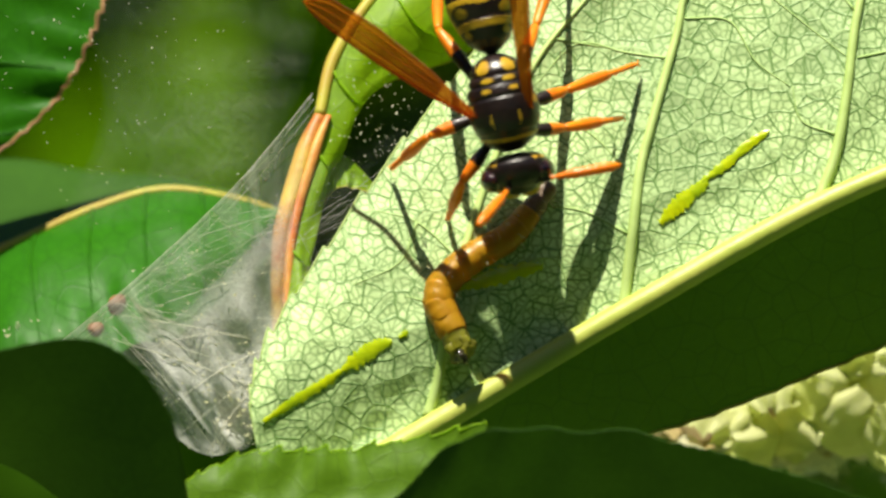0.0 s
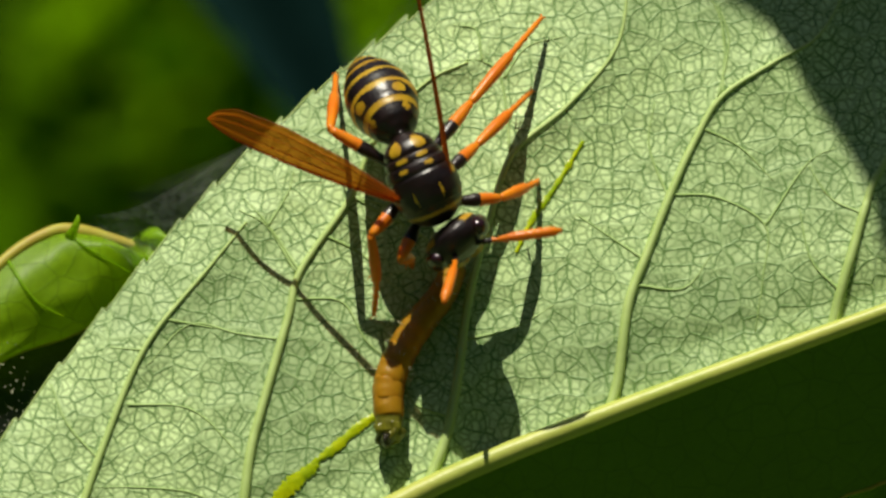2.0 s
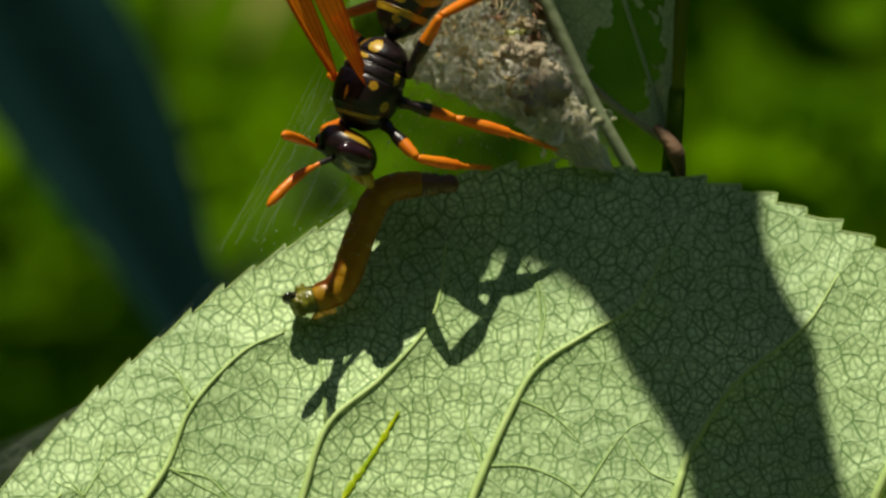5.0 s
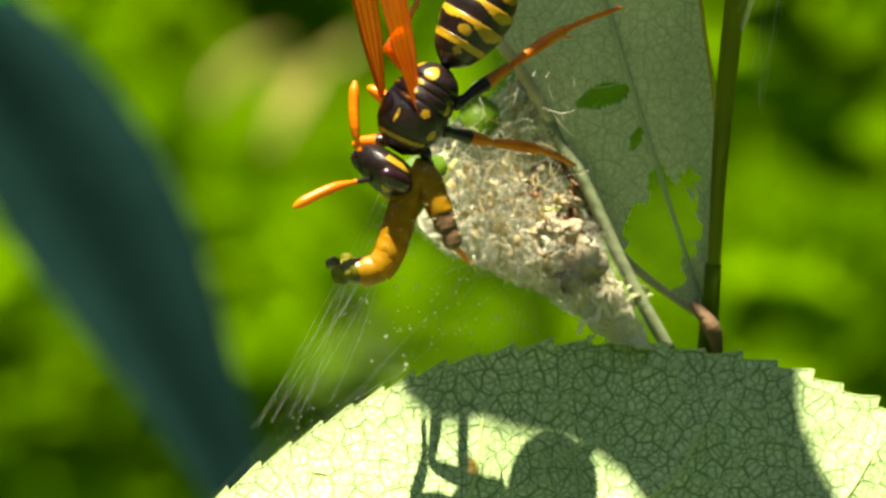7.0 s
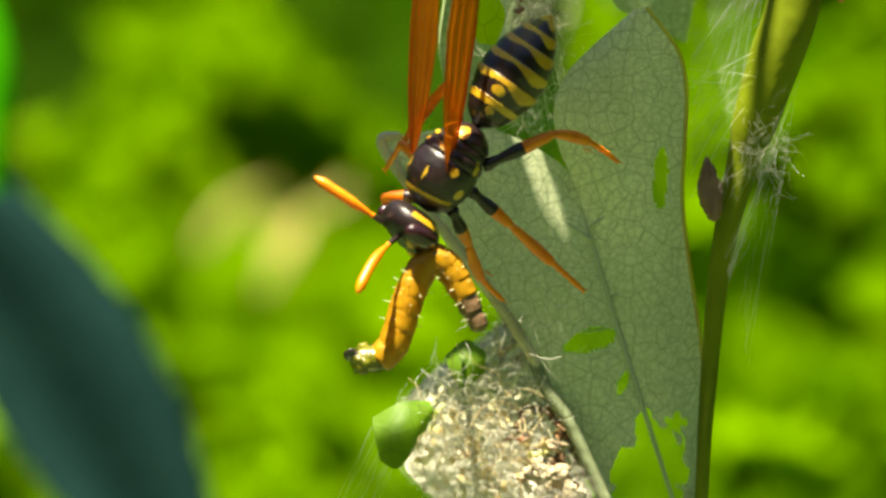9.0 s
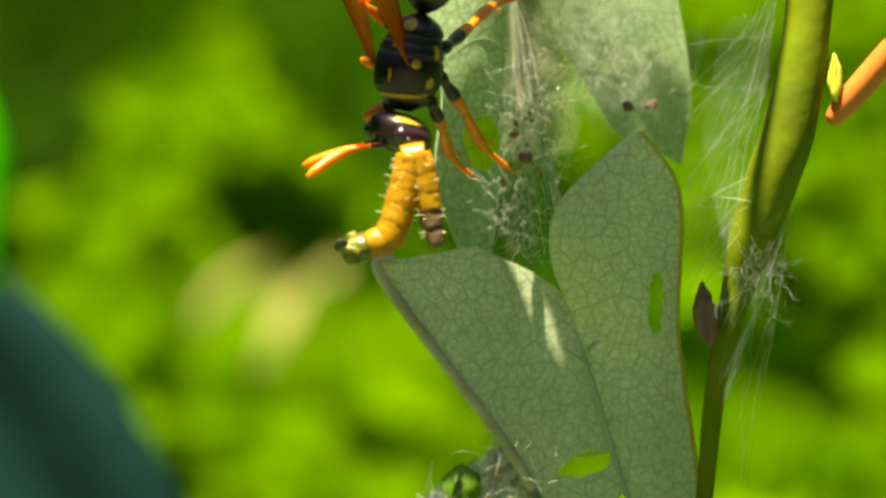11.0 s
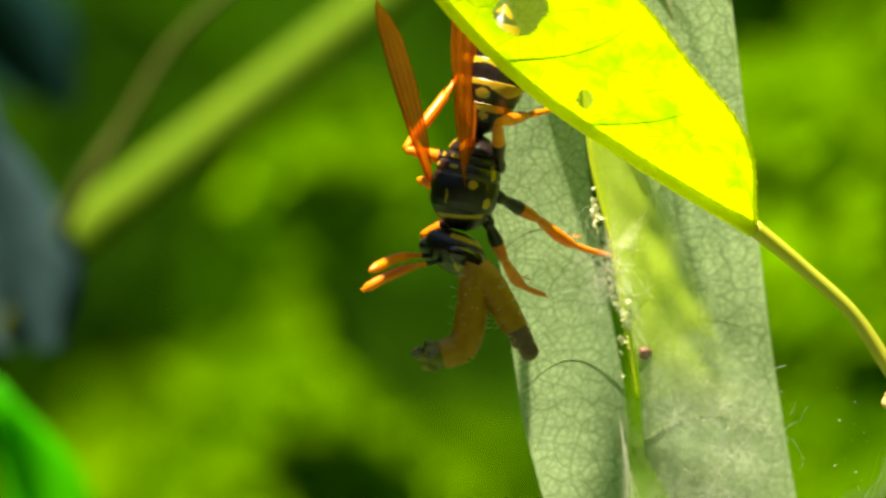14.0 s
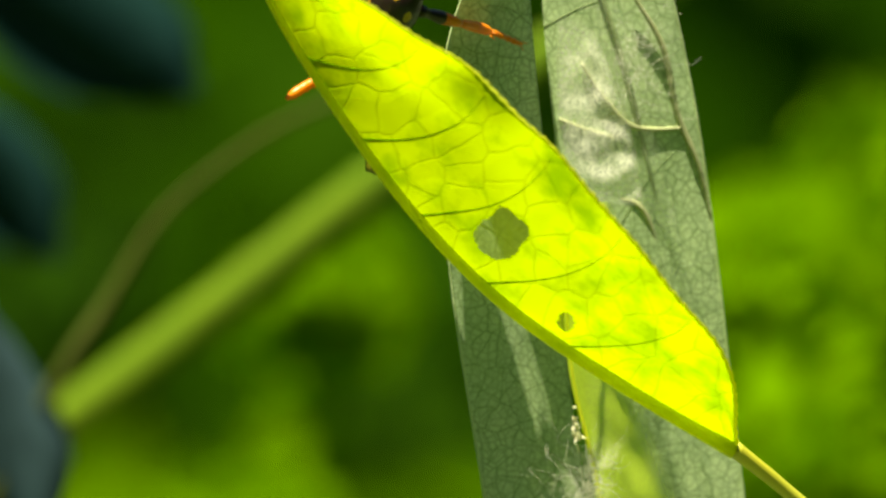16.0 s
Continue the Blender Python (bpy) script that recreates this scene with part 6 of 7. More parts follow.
def make_caterpillar():
    grub = thing("caterpillar", "limp ochre caterpillar with a green end in the wasp's jaws", "caterpillar")
    rnd = random.Random(3)
    each = GRUB_LONG / GRUB_PIECES
    for k in range(GRUB_PIECES):
        u = k / (GRUB_PIECES - 1)
        r = float(np.interp(u, (0, 0.1, 0.3, 0.6, 0.85, 1), (0.8, 0.92, 0.96, 0.9, 0.78, 0.55)))
        bm = bmesh.new()
        xs = np.linspace(-0.72, 0.72, 11) * each
        prof = [r * (0.88 + 0.12 * math.cos(x / each * 2.0) ** 0.5) for x in xs]
        tube(bm, [(x, 0, 0) for x in xs], prof, 18)
        for v in bm.verts:
            v.co += Vector((0, 1, 1)) * 0.06 * noise.noise(v.co * 2.2 + Vector((k * 7, 0, 0)))
        if k == GRUB_PIECES - 1:
            ball(bm, (0.45, 0, 0), (0.5, 0.55, 0.5))
        mat = GRUB_GREEN if k < 1 else GRUB_DARK if k > 10 else GRUB
        seg = part("segment", bm, mat, grub, "green wet end segment" if k < 1 else "dark brown end segment" if k > 10 else "ochre body segment")
        if 2 <= k <= 4 or 7 <= k <= 9:
            for s in (1, -1):
                bm = bmesh.new()
                tube(bm, [(0, 0.4 * s, -r * 0.7), (0.05, 0.5 * s, -r - 0.2), (0.1, 0.45 * s, -r - 0.4)], (0.22, 0.17, 0.08), 6)
                part("proleg", bm, GRUB, seg)
        if k < 3:
            continue
        bm = bmesh.new()
        for _ in range(6):
            a = rnd.uniform(-2.4, 2.4)
            d = Vector((rnd.uniform(-0.3, 0.3), math.sin(a), math.cos(a)))
            tube(bm, [d * r * 0.8, d * (r + rnd.uniform(0.2, 0.5))], (0.03, 0.01), 4)
        tagged(part("bristles", bm, CHAFF, seg), kind="stuff")
    bm = bmesh.new()
    ball(bm, (-0.55, 0.0, 0.0), (0.75, 0.8, 0.78), 0, 40, 30)
    for v in bm.verts:
        v.co += (v.co - Vector((-0.55, 0, 0))) * (0.45 * noise.noise(v.co * 1.6) + 0.2 * noise.noise(v.co * 4.0))
    part("wet_pulp", bm, GRUB_GREEN, grub.children[0], "wet green pulp at the torn end")
    bm = bmesh.new()
    ball(bm, (-0.95, 0.15, 0.25), (0.55, 0.5, 0.55), 0, 32, 24)
    for v in bm.verts:
        v.co += (v.co - Vector((-0.95, 0.15, 0.25))) * (0.8 * noise.noise(v.co * 1.7) + 0.3 * noise.noise(v.co * 4.4))
    part("head", bm, WET_BLACK, grub.children[0], "shiny black crumpled head")
    return grub


# ---- the place ----
ground()
hedge()
hedge_stems()
bank()
lie = broad_leaf()
upright_leaf()
cupped_leaf()
backlit_leaf()
main_stem()
overhead_leaf()
branch = blurred_branch()
swaying_leaf = far_leaves()
web_side_leaves()
wasp = make_wasp()
grub = make_caterpillar()
green_trail(lie)
silk_nest()
webs()
stem_details()
stem_litter()
dry_heads()


# ---- what moves ----
POSES, PREY = [], []


def key(t, body, head=(0, 0), tail=(0, 0), wings=None, feelers=None, feet=None):
    """A pose of the wasp: its thorax (x, y, z, lean, pitch, roll), turns of head and abdomen, and the places that its limbs reach for."""
    POSES.append((t, body, head, tail, wings or {}, feelers or {}, feet or {}))


def prey(t, *points):
    """The caterpillar's spine from its green end to its dark end."""
    PREY.append((t, points))

key(0, (-30.27, -11.50, -24.16, 12, 0, 0), (0, 0), (0, -10), wings={"L": (-29.78, -11.50, -12.23), "R": (-42.36, -11.50, -17.79)}, feelers={"L": (-23.07, -11.50, -27.60), "R": (-31.74, -11.50, -31.19)}, feet={"FL": (-22.43, -3.21, -24.71), "ML": (-21.58, -2.21, -21.37), "MR": (-36.84, -4.16, -27.87), "FR": (-33.47, -5.05, -30.85), "HL": (-26.20, 0.25, -13.16), "HR": (-33.87, -0.55, -15.85)})
key(0.5, (-22.94, -10.50, -22.79, 5, 0, 0), (0, 0), (0, -10), wings={"L": (-20.49, -10.50, -10.51), "R": (-34.40, -10.50, -14.77)}, feelers={"L": (-16.06, -10.50, -28.13), "R": (-25.07, -10.50, -30.33)}, feet={"FL": (-14.92, -3.51, -25.69), "ML": (-12.20, -1.21, -18.02), "MR": (-29.23, -3.66, -26.19), "FR": (-26.85, -4.10, -27.68), "HL": (-19.16, 0.66, -11.81), "HR": (-26.17, 0.25, -13.16)})
key(1, (-17.47, -8.50, -15.62, 25, 0, 0), (18, 0), (8, -30), wings={"L": (-17.50, -8.50, -2.64), "R": (-29.83, -8.50, -12.82)}, feelers={"L": (-9.95, -8.50, -17.42), "R": (-16.35, -8.50, -22.85)}, feet={"FL": (-8.95, -0.79, -16.65), "ML": (-12.42, 0.82, -11.28), "MR": (-23.59, -3.24, -24.81), "FR": (-17.29, -2.20, -21.32), "HL": (-11.89, 2.43, -5.89), "HR": (-24.53, 0.43, -12.56)})
key(1.5, (-14.53, -6.50, -14.41, 30, 0, 0), (18, 0), (5, -50), wings={"L": (-17.00, -6.50, 0.09), "R": (-29.70, -6.50, -12.77)}, feelers={"L": (-5.46, -6.50, -17.12), "R": (-11.40, -6.50, -22.16)}, feet={"FL": (-6.46, 0.17, -13.43), "ML": (-5.83, 2.46, -5.81), "MR": (-17.52, -3.10, -24.34), "FR": (-15.03, -2.21, -21.36), "HL": (-10.85, 3.01, -3.96), "HR": (-24.04, 0.62, -11.93)})
key(2, (-12.09, -6.50, -12.01, 25, 0, 0), (15, 0), (5, -48), wings={"L": (-12.68, -6.50, 2.17), "R": (-26.53, -6.50, -7.56)}, feelers={"L": (-3.28, -6.50, -14.81), "R": (-10.87, -6.50, -19.10)}, feet={"FL": (-5.19, 0.61, -11.96), "ML": (-5.28, 2.32, -6.26), "MR": (-14.92, -1.78, -19.95), "FR": (-12.70, -0.89, -16.97), "HL": (-4.16, 3.84, -1.21), "HR": (-17.23, 2.52, -5.59)})
key(2.5, (-8.61, -4.50, -5.71, 30, 0, 0), (20, 0), (5, -58), wings={"L": (-10.10, -4.50, 7.86), "R": (-23.67, -4.50, -3.56)}, feelers={"L": (-0.01, -4.50, -4.98), "R": (-5.57, -4.50, -12.06)}, feet={"FL": (-0.44, 2.95, -4.18), "ML": (-1.10, 4.04, -0.53), "MR": (-14.70, 0.16, -13.47), "FR": (-9.07, 0.26, -13.13), "HL": (-2.10, 5.36, 3.87), "HR": (-13.51, 3.84, -1.21)})
key(3, (-5.19, -3.50, -2.68, 28, 0, 0), (22, 0), (8, -50), wings={"L": (-6.68, -3.50, 11.23), "R": (-20.33, -3.50, -0.63)}, feelers={"L": (3.59, -3.50, -3.35), "R": (-1.94, -3.50, -9.64)}, feet={"FL": (3.17, 3.17, -3.43), "ML": (0.74, 5.20, 3.33), "MR": (-8.97, 0.59, -12.03), "FR": (-5.10, 1.46, -9.13), "HL": (1.35, 6.57, 7.91), "HR": (-11.09, 4.64, 1.46)})
key(3.5, (-3.70, -2.50, 0.90, 20, 0, 0), (10, 0), (5, -25), wings={"L": (-4.19, -2.50, 14.51), "R": (-18.27, -2.50, 6.48)}, feelers={"L": (4.60, -2.50, -2.09), "R": (-3.36, -2.50, -5.74)}, feet={"FL": (2.84, 4.40, 0.66), "ML": (3.43, 6.17, 6.57), "MR": (-8.32, 1.78, -8.07), "FR": (-5.54, 1.93, -7.57), "HL": (-2.19, 7.65, 11.50), "HR": (-7.92, 6.07, 6.23)})
key(4, (1.45, -2.50, 2.24, 12, 0, 5), (12, 0), (5, -20), wings={"L": (0.68, -2.50, 16.01), "R": (-13.23, -2.50, 7.18)}, feelers={"L": (9.81, -2.50, -2.64), "R": (0.68, -2.50, -5.30)}, feet={"FL": (11.15, 4.90, 2.33), "ML": (8.00, 6.98, 9.27), "MR": (-4.21, 3.84, -1.21), "FR": (-1.06, 3.03, -3.89), "HL": (2.44, 8.10, 13.01), "HR": (-3.64, 7.39, 10.63)})
key(4.5, (-3.03, -1.00, 6.78, -20, 0, 58), (0, -5), (0, 0), wings={"L": (-6.96, -1.00, 18.93), "R": (-9.29, -1.00, 17.93)}, feelers={"L": (-8.45, -1.00, -0.31), "R": (-7.55, -1.00, 2.02)}, feet={"FL": (3.05, 2.00, 0.82), "ML": (6.47, 3.00, 2.13), "HL": (2.04, 2.00, 15.37)})
key(5, (-4.30, 0.00, 9.70, -22, 0, 60), (0, -5), (0, 0), wings={"L": (-9.47, 0.00, 22.03), "R": (-11.80, 0.00, 20.70)}, feelers={"L": (-10.30, 0.00, 2.53), "R": (-9.37, 0.00, 6.70)}, feet={"FL": (2.81, 2.00, 4.78), "ML": (7.91, 3.00, 5.56), "HL": (6.23, 3.00, 16.11)})
key(7.5, (-3.13, -6.50, 21.50, -32, 0, 48), (0, 0), (0, 0), wings={"L": (-5.29, -6.50, 34.76), "R": (-7.44, -6.50, 34.43)}, feelers={"L": (-10.39, -6.50, 15.93), "R": (-7.01, -6.50, 23.22)}, feet={"FL": (0.31, 0.00, 13.53), "ML": (7.42, 1.00, 17.88), "HL": (9.26, 1.00, 28.77), "HR": (-3.90, 0.00, 28.58)})
key(8, (-2.07, -6.50, 24.30, -32, 0, 48), (0, 0), (0, 0), wings={"L": (-2.46, -6.50, 37.40), "R": (-5.12, -6.50, 36.73)}, feelers={"L": (-8.37, -6.50, 17.76), "R": (-7.31, -6.50, 24.33)}, feet={"FL": (3.82, 0.00, 18.00), "ML": (8.75, 1.00, 20.79), "HL": (8.99, 1.00, 28.73), "HR": (-1.80, 0.00, 30.88)})
key(8.5, (-1.40, -6.50, 26.38, -32, 0, 50), (0, 0), (0, 0), wings={"L": (1.42, -6.50, 38.98), "R": (-2.23, -6.50, 38.98)}, feelers={"L": (-8.43, -6.50, 20.67), "R": (-5.05, -6.50, 28.20)}, feet={"FL": (2.95, 0.00, 19.73), "ML": (8.75, 1.00, 20.73), "HL": (8.98, 1.00, 28.60), "HR": (-4.51, 0.00, 31.43)})
key(8.7, (-1.20, -6.50, 27.78, -35, 0, 50), (0, 0), (0, 0), wings={"L": (1.12, -6.50, 40.71), "R": (-2.20, -6.50, 40.71)}, feelers={"L": (-6.18, -6.50, 20.55), "R": (-7.44, -6.50, 29.10)}, feet={"FL": (2.71, 0.00, 19.96), "ML": (8.62, 1.00, 20.95), "HL": (9.12, 1.00, 28.56), "HR": (-4.88, 0.00, 31.16)})
key(11, (-3.05, -7.50, 43.33, -12, 0, 55), (0, 0), (0, 0), wings={"L": (-7.19, -7.50, 56.08), "R": (-9.18, -7.50, 54.42)}, feelers={"L": (-9.91, -7.50, 37.20), "R": (-9.01, -7.50, 36.71)}, feet={"FL": (1.10, 1.50, 35.73), "ML": (4.11, 2.50, 35.50), "HL": (3.62, 4.50, 47.64)})
key(11.5, (-5.10, -7.50, 48.17, -5, 0, 62), (0, 0), (0, 0), wings={"L": (-8.08, -7.50, 60.92), "R": (-11.73, -7.50, 59.59)}, feelers={"L": (-9.74, -7.50, 40.32), "R": (-8.65, -7.50, 44.69)}, feet={"FL": (2.81, 3.50, 45.49), "ML": (4.64, 5.50, 48.13), "HL": (-1.47, 4.50, 56.83)})
key(12, (-4.92, 0.00, 54.82, -2, 0, 66), (0, 0), (0, 0), wings={"L": (-7.30, 0.00, 68.09), "R": (-12.28, 0.00, 67.43)}, feelers={"L": (-8.37, 0.00, 45.70), "R": (-11.28, 0.00, 50.91)}, feet={"FL": (2.52, 6.00, 47.54), "ML": (3.88, 8.00, 54.10), "HL": (-2.00, 6.00, 64.29), "FR": (-2.94, 6.00, 49.88)})
key(12.5, (-5.42, 0.00, 58.60, -6, 0, 66), (0, 0), (0, 0), wings={"L": (-7.91, 0.00, 71.87), "R": (-13.88, 0.00, 71.53)}, feelers={"L": (-10.16, 0.00, 49.41), "R": (-10.73, 0.00, 55.55)}, feet={"FL": (-0.19, 6.00, 51.46), "ML": (2.98, 8.00, 54.42), "HL": (-0.93, 6.00, 67.71)})
key(13, (-5.15, 0.00, 59.78, -6, 0, 66), (0, 0), (0, 0), wings={"L": (-9.04, 0.00, 73.54), "R": (-12.52, 0.00, 73.21)}, feelers={"L": (-8.67, 0.00, 51.09), "R": (-11.39, 0.00, 56.17)}, feet={"FL": (1.59, 6.00, 53.35), "ML": (3.14, 8.00, 61.01), "HL": (-0.15, 6.00, 68.86)})
key(13.5, (-7.03, -0.50, 62.45, -20, 0, 58), (0, -8), (0, 0), wings={"L": (-5.37, -0.50, 75.38), "R": (-9.02, -0.50, 76.05)}, feelers={"L": (-9.25, -0.50, 53.26), "R": (-15.42, -0.50, 59.13)}, feet={"FL": (0.46, 5.50, 55.05), "ML": (5.41, 7.50, 59.57), "HL": (-0.31, 3.50, 69.15), "HR": (-4.98, 4.50, 72.51)})
key(14, (-6.54, -1.00, 64.51, -12, 0, 55), (0, -8), (0, 0), wings={"L": (-6.21, -1.00, 77.95), "R": (-11.75, -1.00, 74.80)}, feelers={"L": (-12.68, -1.00, 58.21), "R": (-12.18, -1.00, 59.37)}, feet={"FL": (-1.94, 5.00, 57.85), "ML": (3.06, 7.00, 59.62), "HL": (-1.02, 3.00, 69.05), "HR": (-5.69, 4.00, 72.74)})
key(14.5, (-6.89, -2.00, 69.36, -16, 0, 55), (0, -8), (0, 0), wings={"L": (-7.55, -2.00, 82.80), "R": (-9.21, -2.00, 82.63)}, feelers={"L": (-11.37, -2.00, 60.24), "R": (-12.66, -2.00, 67.21)}, feet={"FL": (-1.22, 4.00, 63.98), "ML": (1.65, 6.00, 62.91), "HL": (-3.23, 3.00, 73.60)})
key(15, (-9.09, -1.80, 73.69, -8, 0, 35), (0, 10), (0, 0), wings={"L": (-10.02, -1.80, 87.12), "R": (-12.01, -1.80, 86.46)}, feelers={"L": (-14.07, -1.80, 67.55), "R": (-12.11, -1.80, 77.11)}, feet={"FL": (-3.95, 4.20, 66.84), "ML": (-1.32, 6.20, 69.94), "HL": (-5.03, 3.20, 78.61)})
key(15.5, (-9.59, -1.80, 82.14, -20, 0, 55), (0, 0), (0, 0), wings={"L": (-10.08, -1.80, 95.57), "R": (-11.74, -1.80, 95.57)}, feelers={"L": (-16.32, -1.80, 76.11), "R": (-11.74, -1.80, 83.30)}, feet={"FL": (-6.43, 4.20, 75.39), "ML": (-2.06, 6.20, 85.32)})
key(16, (-9.88, -1.80, 88.66, -20, 0, 55), (0, 0), (0, 0), wings={"L": (-10.55, -1.80, 102.26), "R": (-12.21, -1.80, 102.26)}, feelers={"L": (-15.92, -1.80, 82.49), "R": (-11.54, -1.80, 90.32)}, feet={"FL": (-6.23, 4.20, 82.44), "ML": (-2.20, 6.20, 85.97)})
prey(0, (-33.21, -7.40, -37.27), (-34.03, -6.75, -35.13), (-32.22, -6.15, -33.16), (-29.91, -5.75, -31.84), (-28.26, -5.15, -29.86))
prey(0.5, (-28.67, -6.65, -34.77), (-29.00, -6.05, -32.80), (-26.53, -5.55, -31.15), (-24.21, -5.05, -29.50), (-23.05, -4.55, -27.85))
prey(1, (-16.99, -4.89, -28.94), (-18.30, -4.19, -26.63), (-17.47, -3.39, -23.98), (-16.14, -2.59, -21.33), (-15.30, -1.99, -19.33))
prey(1.5, (-15.52, -4.41, -27.29), (-15.85, -3.81, -25.31), (-14.20, -3.01, -22.67), (-12.21, -2.41, -20.69), (-11.88, -1.81, -18.70))
prey(2, (-14.07, -4.04, -26.05), (-14.01, -3.29, -23.58), (-12.69, -2.49, -20.94), (-10.70, -1.69, -18.29), (-10.04, -0.99, -15.97))
prey(2.5, (-8.12, -1.69, -18.29), (-8.79, -1.19, -16.63), (-7.46, -0.49, -14.30), (-6.13, 0.31, -11.64), (-5.47, 1.01, -9.30))
prey(3, (-5.03, -0.89, -15.62), (-6.19, -0.29, -13.63), (-4.87, 0.51, -10.97), (-3.37, 1.21, -8.63), (-2.87, 1.81, -6.63))
prey(3.5, (-4.20, -0.12, -13.06), (-4.70, 0.38, -11.40), (-4.20, 1.08, -9.07), (-3.03, 1.78, -6.73), (-2.20, 2.48, -4.39))
prey(4, (-1.63, 0.88, -9.73), (-2.63, 1.33, -8.24), (-0.96, 1.93, -6.23), (1.21, 2.48, -4.40), (2.72, 3.13, -2.22))
prey(4.5, (-5.80, 1.70, -5.53), (-3.63, 1.70, -5.87), (-3.13, 1.70, -3.03), (-2.13, 1.70, 0.63), (1.20, 1.70, 3.37))
prey(5, (-8.48, 2.20, -3.14), (-6.14, 2.20, -2.30), (-4.81, 2.20, 1.04), (-3.31, 2.20, 3.54), (0.70, 2.20, 3.87))
prey(7.5, (-7.77, -6.50, 11.38), (-5.62, -6.50, 11.38), (-4.46, -6.50, 14.20), (-3.30, -6.50, 17.02), (-1.57, -6.50, 12.38))
prey(8, (-6.78, -6.50, 13.85), (-4.79, -6.50, 13.68), (-3.63, -6.50, 16.50), (-2.30, -6.50, 19.15), (0.12, -6.50, 14.35))
prey(8.5, (-6.37, -6.50, 17.26), (-4.22, -6.50, 17.42), (-2.72, -6.50, 20.41), (-1.40, -6.50, 22.06), (-0.07, -6.50, 16.76))
prey(8.7, (-6.51, -6.50, 17.50), (-4.52, -6.50, 17.83), (-3.36, -6.50, 21.14), (-1.53, -6.50, 23.47), (1.12, -6.50, 19.09))
prey(11, (-5.54, -9.20, 32.73), (-4.21, -9.20, 33.23), (-3.38, -9.20, 35.88), (-2.72, -9.20, 38.20), (-1.63, -9.20, 33.73))
prey(11.5, (-5.27, -9.20, 36.41), (-3.45, -9.20, 36.41), (-3.28, -9.20, 39.72), (-2.95, -9.20, 42.70), (-1.20, -9.20, 38.13))
prey(12, (-6.31, -2.60, 43.55), (-4.65, -2.60, 43.05), (-3.99, -2.60, 46.20), (-3.32, -2.60, 48.85), (-0.51, -2.60, 44.54))
prey(12.5, (-7.41, -2.60, 46.66), (-5.25, -2.60, 46.99), (-4.76, -2.60, 49.98), (-4.09, -2.60, 52.80), (-0.94, -2.60, 48.32))
prey(13, (-8.37, -2.60, 48.84), (-6.55, -2.60, 49.17), (-4.89, -2.60, 51.65), (-3.89, -2.60, 54.31), (-1.24, -2.60, 48.50))
prey(13.5, (-14.32, -2.60, 56.15), (-12.66, -2.60, 53.83), (-8.85, -2.60, 55.32), (-6.53, -2.60, 57.31), (-3.38, -2.60, 53.99))
prey(14, (-8.36, -2.80, 54.40), (-6.71, -2.80, 54.90), (-6.21, -2.80, 57.05), (-5.71, -2.80, 59.37), (-2.89, -2.80, 54.73))
prey(14.5, (-11.70, -2.00, 62.56), (-9.87, -2.00, 60.74), (-6.23, -2.00, 63.23), (-4.24, -2.00, 64.39), (-2.41, -2.00, 60.74))
prey(15, (-9.85, -1.80, 65.90), (-8.36, -1.80, 66.06), (-7.86, -1.80, 68.22), (-7.53, -1.80, 70.37), (-4.88, -1.80, 66.73))
prey(15.5, (-12.07, -1.80, 72.52), (-10.08, -1.80, 72.36), (-9.75, -1.80, 75.01), (-9.92, -1.80, 77.66), (-6.77, -1.80, 73.19))
prey(16, (-10.48, -1.80, 78.87), (-9.39, -1.80, 78.71), (-9.39, -1.80, 81.36), (-9.88, -1.80, 84.35), (-6.57, -1.80, 79.70))


def frame_of(x, z, at):
    """A pose at a place whose x axis follows x and whose z axis leans to z."""
    x = Vector(x).normalized()
    y = Vector(z).cross(x).normalized()
    z = x.cross(y)
    m = Matrix((x, y, z)).transposed().to_4x4()
    m.translation = at
    return m


def body_pose(body):
    x, y, z, lean, pitch, roll = body
    a, p, r = radians(lean), radians(pitch), radians(roll)
    f = Vector((math.sin(a) * math.cos(p), math.sin(p), -math.cos(a) * math.cos(p)))
    back = Vector((0, -1, 0)) * math.cos(r) + Vector((f.z, 0, -f.x)) * math.sin(r)
    return frame_of(f, back, Vector((x, y, z)))


def metres(m):
    m = m.copy()
    m.translation /= 1000
    return m


def reach(root, target, long, up):
    """A limb of fixed length at root that shows its tip where the target is: the rest of its length goes towards the eye."""
    d = target - root
    flat = math.hypot(d.x, d.z)
    if flat >= long:
        d = Vector((d.x, 0, d.z))
    else:
        d.y = -math.sqrt(long * long - flat * flat) * up
    return d.normalized()


def bend(hip, foot, a, b, pole):
    """Where the knee lies between hip and foot."""
    d = foot - hip
    n = min(max(d.length, abs(a - b) + 0.05), a + b - 0.02)
    u = d.normalized()
    k = (a * a - b * b + n * n) / (2 * n)
    side = (pole - u * pole.dot(u)).normalized()
    return hip + u * k + side * math.sqrt(max(a * a - k * k, 0.0))


REST = {"front": Vector((5.2, 4.0, -5.0)), "middle": Vector((0.5, 7.0, -5.2)), "hind": Vector((-7.5, 5.5, -5.0))}


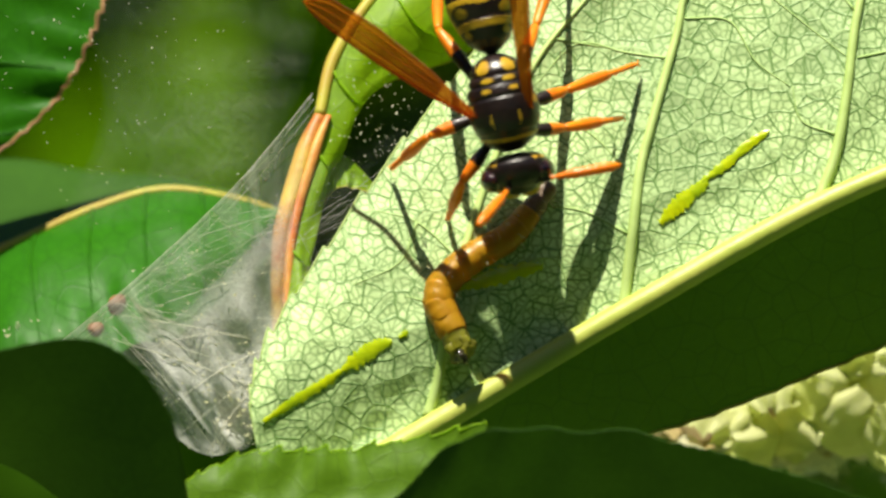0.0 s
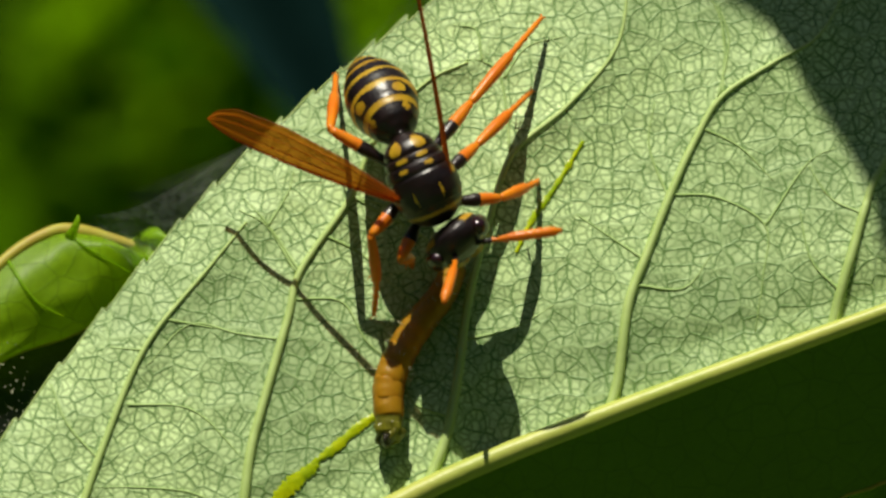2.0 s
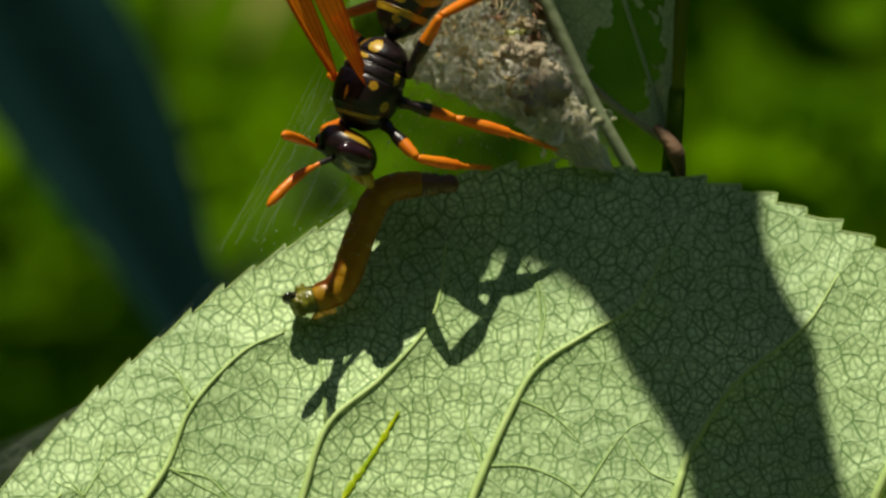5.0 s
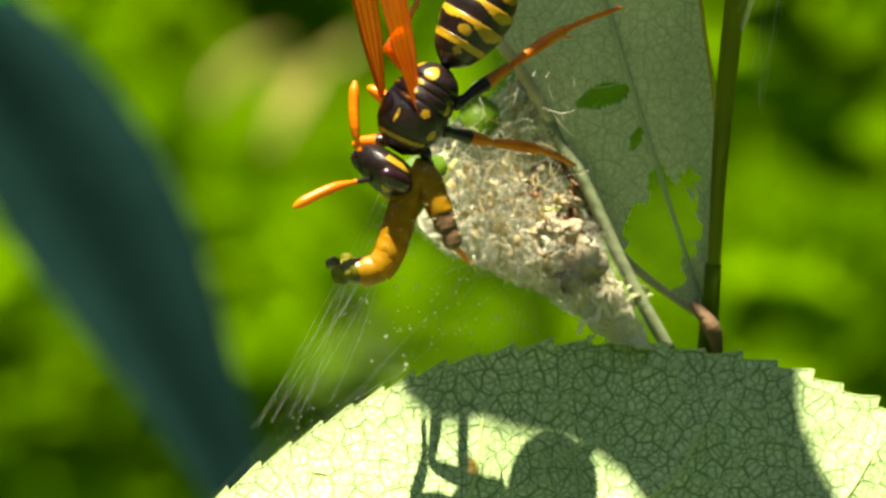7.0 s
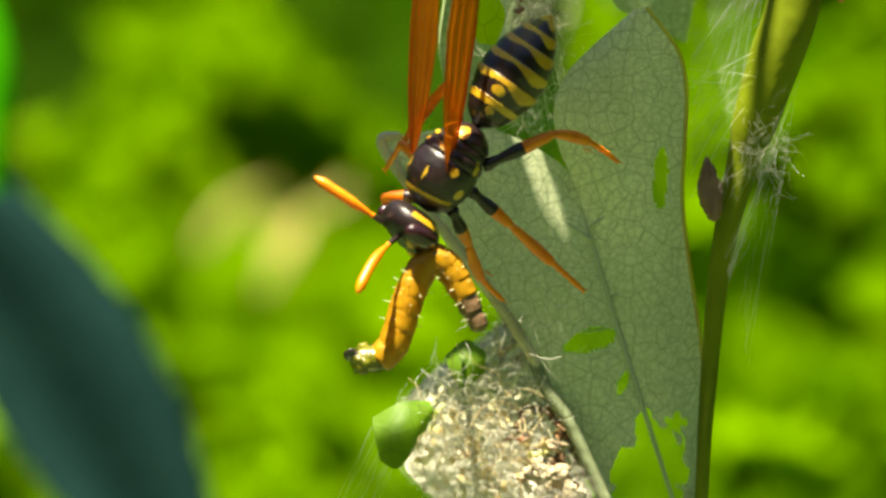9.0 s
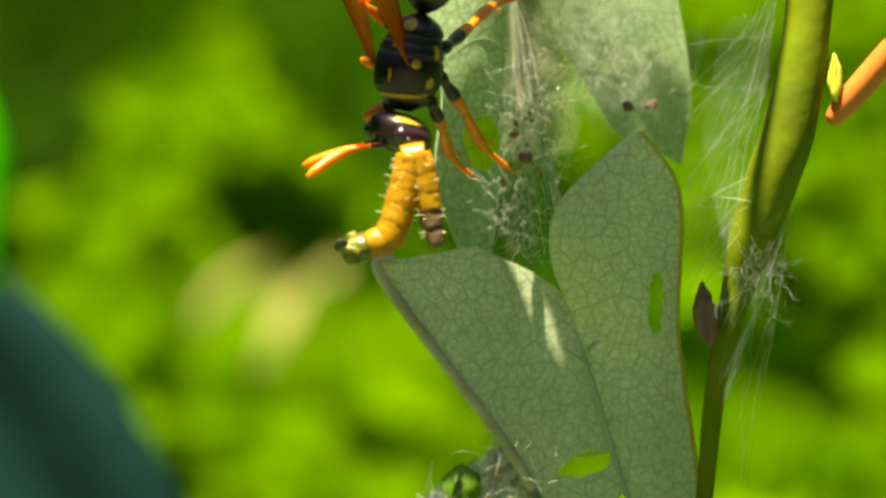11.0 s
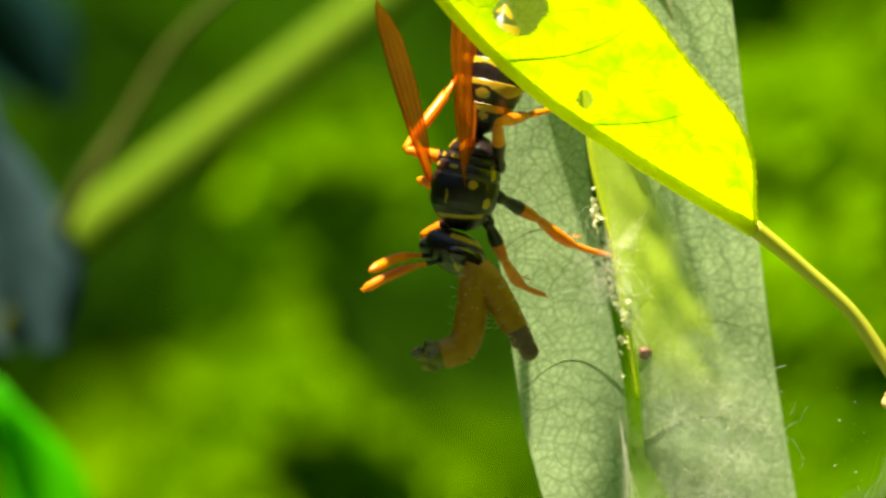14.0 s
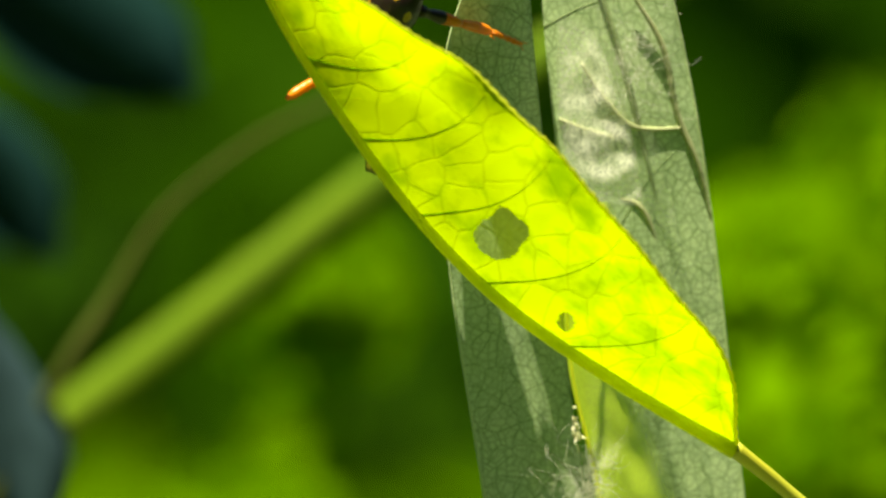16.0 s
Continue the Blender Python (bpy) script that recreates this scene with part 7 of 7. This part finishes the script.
def motions():
    parts = list(wasp.children)
    head = next(o for o in parts if o.name.startswith("head"))
    tail = next(o for o in parts if o.name.startswith("abdomen"))
    wings = [o for o in parts if o.name.startswith("wing")]
    legs = [o for o in parts if o.name.startswith("leg")]
    feelers = [o for o in head.children if o.name.startswith("antenna")]
    rows = {o: [] for o in [wasp, head, tail, *wings, *legs, *feelers, *(o.children[0] for o in legs)]}
    for t, body, hd, tl, wg, fe, ft in POSES:
        m = body_pose(body)
        inv = m.inverted()
        rows[wasp].append((t, metres(m)))
        hm = Matrix.Translation(HEAD_AT) @ pose(0, 0, 0, 0, hd[1], hd[0])
        rows[head].append((t, metres(hm)))
        rows[tail].append((t, metres(Matrix.Translation(TAIL_AT) @ pose(0, 0, 0, 0, tl[1], tl[0]))))
        for o, side, s in ((wings[0], "L", 1), (wings[1], "R", -1)):
            root = Vector((WING_AT.x, WING_AT.y * s, WING_AT.z))
            d = Vector((-0.85, 0.35 * s, 0.35))
            if side in wg:
                out = reach(m @ root, Vector(wg[side]), WING_LONG, 1)
                if t < 4.2 and side == "R":
                    out = Vector((out.x, 0.42, out.z)).normalized()
                d = inv.to_3x3() @ out
            way = m.to_3x3() @ d
            face = way.cross(SUN) if t < 4.2 else Vector((0.85 * s, -1, 0))
            face = inv.to_3x3() @ (face if face.y < 0 else -face)
            rows[o].append((t, metres(frame_of(d, face, root))))
        for o, side, s in ((feelers[0], "L", 1), (feelers[1], "R", -1)):
            root = Vector((FEELER_AT.x, FEELER_AT.y * s, FEELER_AT.z))
            d = Vector((0.7, 0.6 * s, 0.15))
            if side in fe:
                w = m @ hm
                d = w.inverted().to_3x3() @ reach(w @ root, Vector(fe[side]), FEELER_LONG, 1)
            rows[o].append((t, metres(frame_of(d, (0, 0.1, 1), root))))
        for i, (name, (at, a, b)) in enumerate(LEGS.items()):
            for j, s in enumerate((1, -1)):
                o = legs[2 * i + j]
                hip = Vector((at.x, at.y * s, at.z))
                foot = Vector((REST[name].x, REST[name].y * s, REST[name].z))
                code = name[0].upper() + "LR"[j]
                if code in ft:
                    foot = inv @ Vector(ft[code])
                lead = {"front": 0.5, "middle": 0.0, "hind": -0.5}[name]
                knee = bend(hip, foot, a, b, Vector((lead, 0.7 * s, 0.8)))
                thigh = frame_of(knee - hip, (0, 0, 1), hip)
                local = thigh.inverted() @ foot - Vector((a, 0, 0))
                rows[o].append((t, metres(thigh)))
                rows[o.children[0]].append((t, metres(frame_of(local, (0, 0.01, 1), Vector((a, 0, 0))))))
    for o, r in rows.items():
        walk(o, r)
    walk(branch, [
        (0, pose(-0.0340, 0.210, 0.0597)),
        (6, pose(-0.0340, 0.210, 0.0597)),
        (11, pose(-0.0340, 0.210, 0.0597)),
        (12, pose(-0.0340, 0.210, 0.0597)),
        (12.5, pose(-0.0340, 0.210, 0.0607)),
        (13, pose(-0.0340, 0.210, 0.0633)),
        (13.5, pose(-0.0340, 0.210, 0.0546)),
        (14, pose(-0.0340, 0.210, 0.0640)),
        (14.5, pose(-0.0340, 0.210, 0.0519)),
        (15, pose(-0.0340, 0.210, 0.0562)),
        (15.5, pose(-0.0340, 0.210, 0.0558)),
        (16, pose(-0.0340, 0.210, 0.0618)),
    ])
    walk(swaying_leaf, [
        (0, pose(0.0045, 0, 0.0028)),
        (11, pose(0.0045, 0, 0.0028)),
        (12, pose(0.0045, 0, 0.0028)),
        (12.5, pose(0.0035, 0, 0.0022)),
        (13, pose(0.0024, 0, 0.0014)),
        (13.5, pose(-0.0004, 0, 0.0006)),
        (14, pose(0, 0, 0)),
        (15, pose(0.0005, 0, -0.0010)),
        (16, pose(0.0004, 0, -0.0006)),
    ])
    segments = [o for o in grub.children if o.name.startswith("segment")]
    steps = {o: [] for o in segments}
    base = []
    for t, points in PREY:
        line = curve(points, 120)
        cut = np.concatenate([[0], np.cumsum(np.linalg.norm(np.diff(line, axis=0), axis=1))])
        mid = Vector(line[60])
        base.append((t, metres(Matrix.Translation(mid))))
        slack = (GRUB_LONG - cut[-1]) / 2
        for k, o in enumerate(segments):
            d = (k + 0.5) / GRUB_PIECES * GRUB_LONG - slack
            a, b = (Vector([float(np.interp(min(max(d + e, 0), cut[-1]), cut, line[:, c])) for c in range(3)]) for e in (-0.5, 0.5))
            way = b - a
            if way.length < 0.2:
                way = Vector(line[-1] - line[-6]) if d > cut[-1] / 2 else Vector(line[5] - line[0])
            c = (a + b) / 2
            if d < 0:
                c = Vector(line[0]) + way.normalized() * d
            elif d > cut[-1]:
                c = Vector(line[-1]) + way.normalized() * (d - cut[-1])
            steps[o].append((t, metres(frame_of(way, (0.2, -1, 0.3), c - mid))))
    walk(grub, base)
    for o, r in steps.items():
        walk(o, r)


motions()
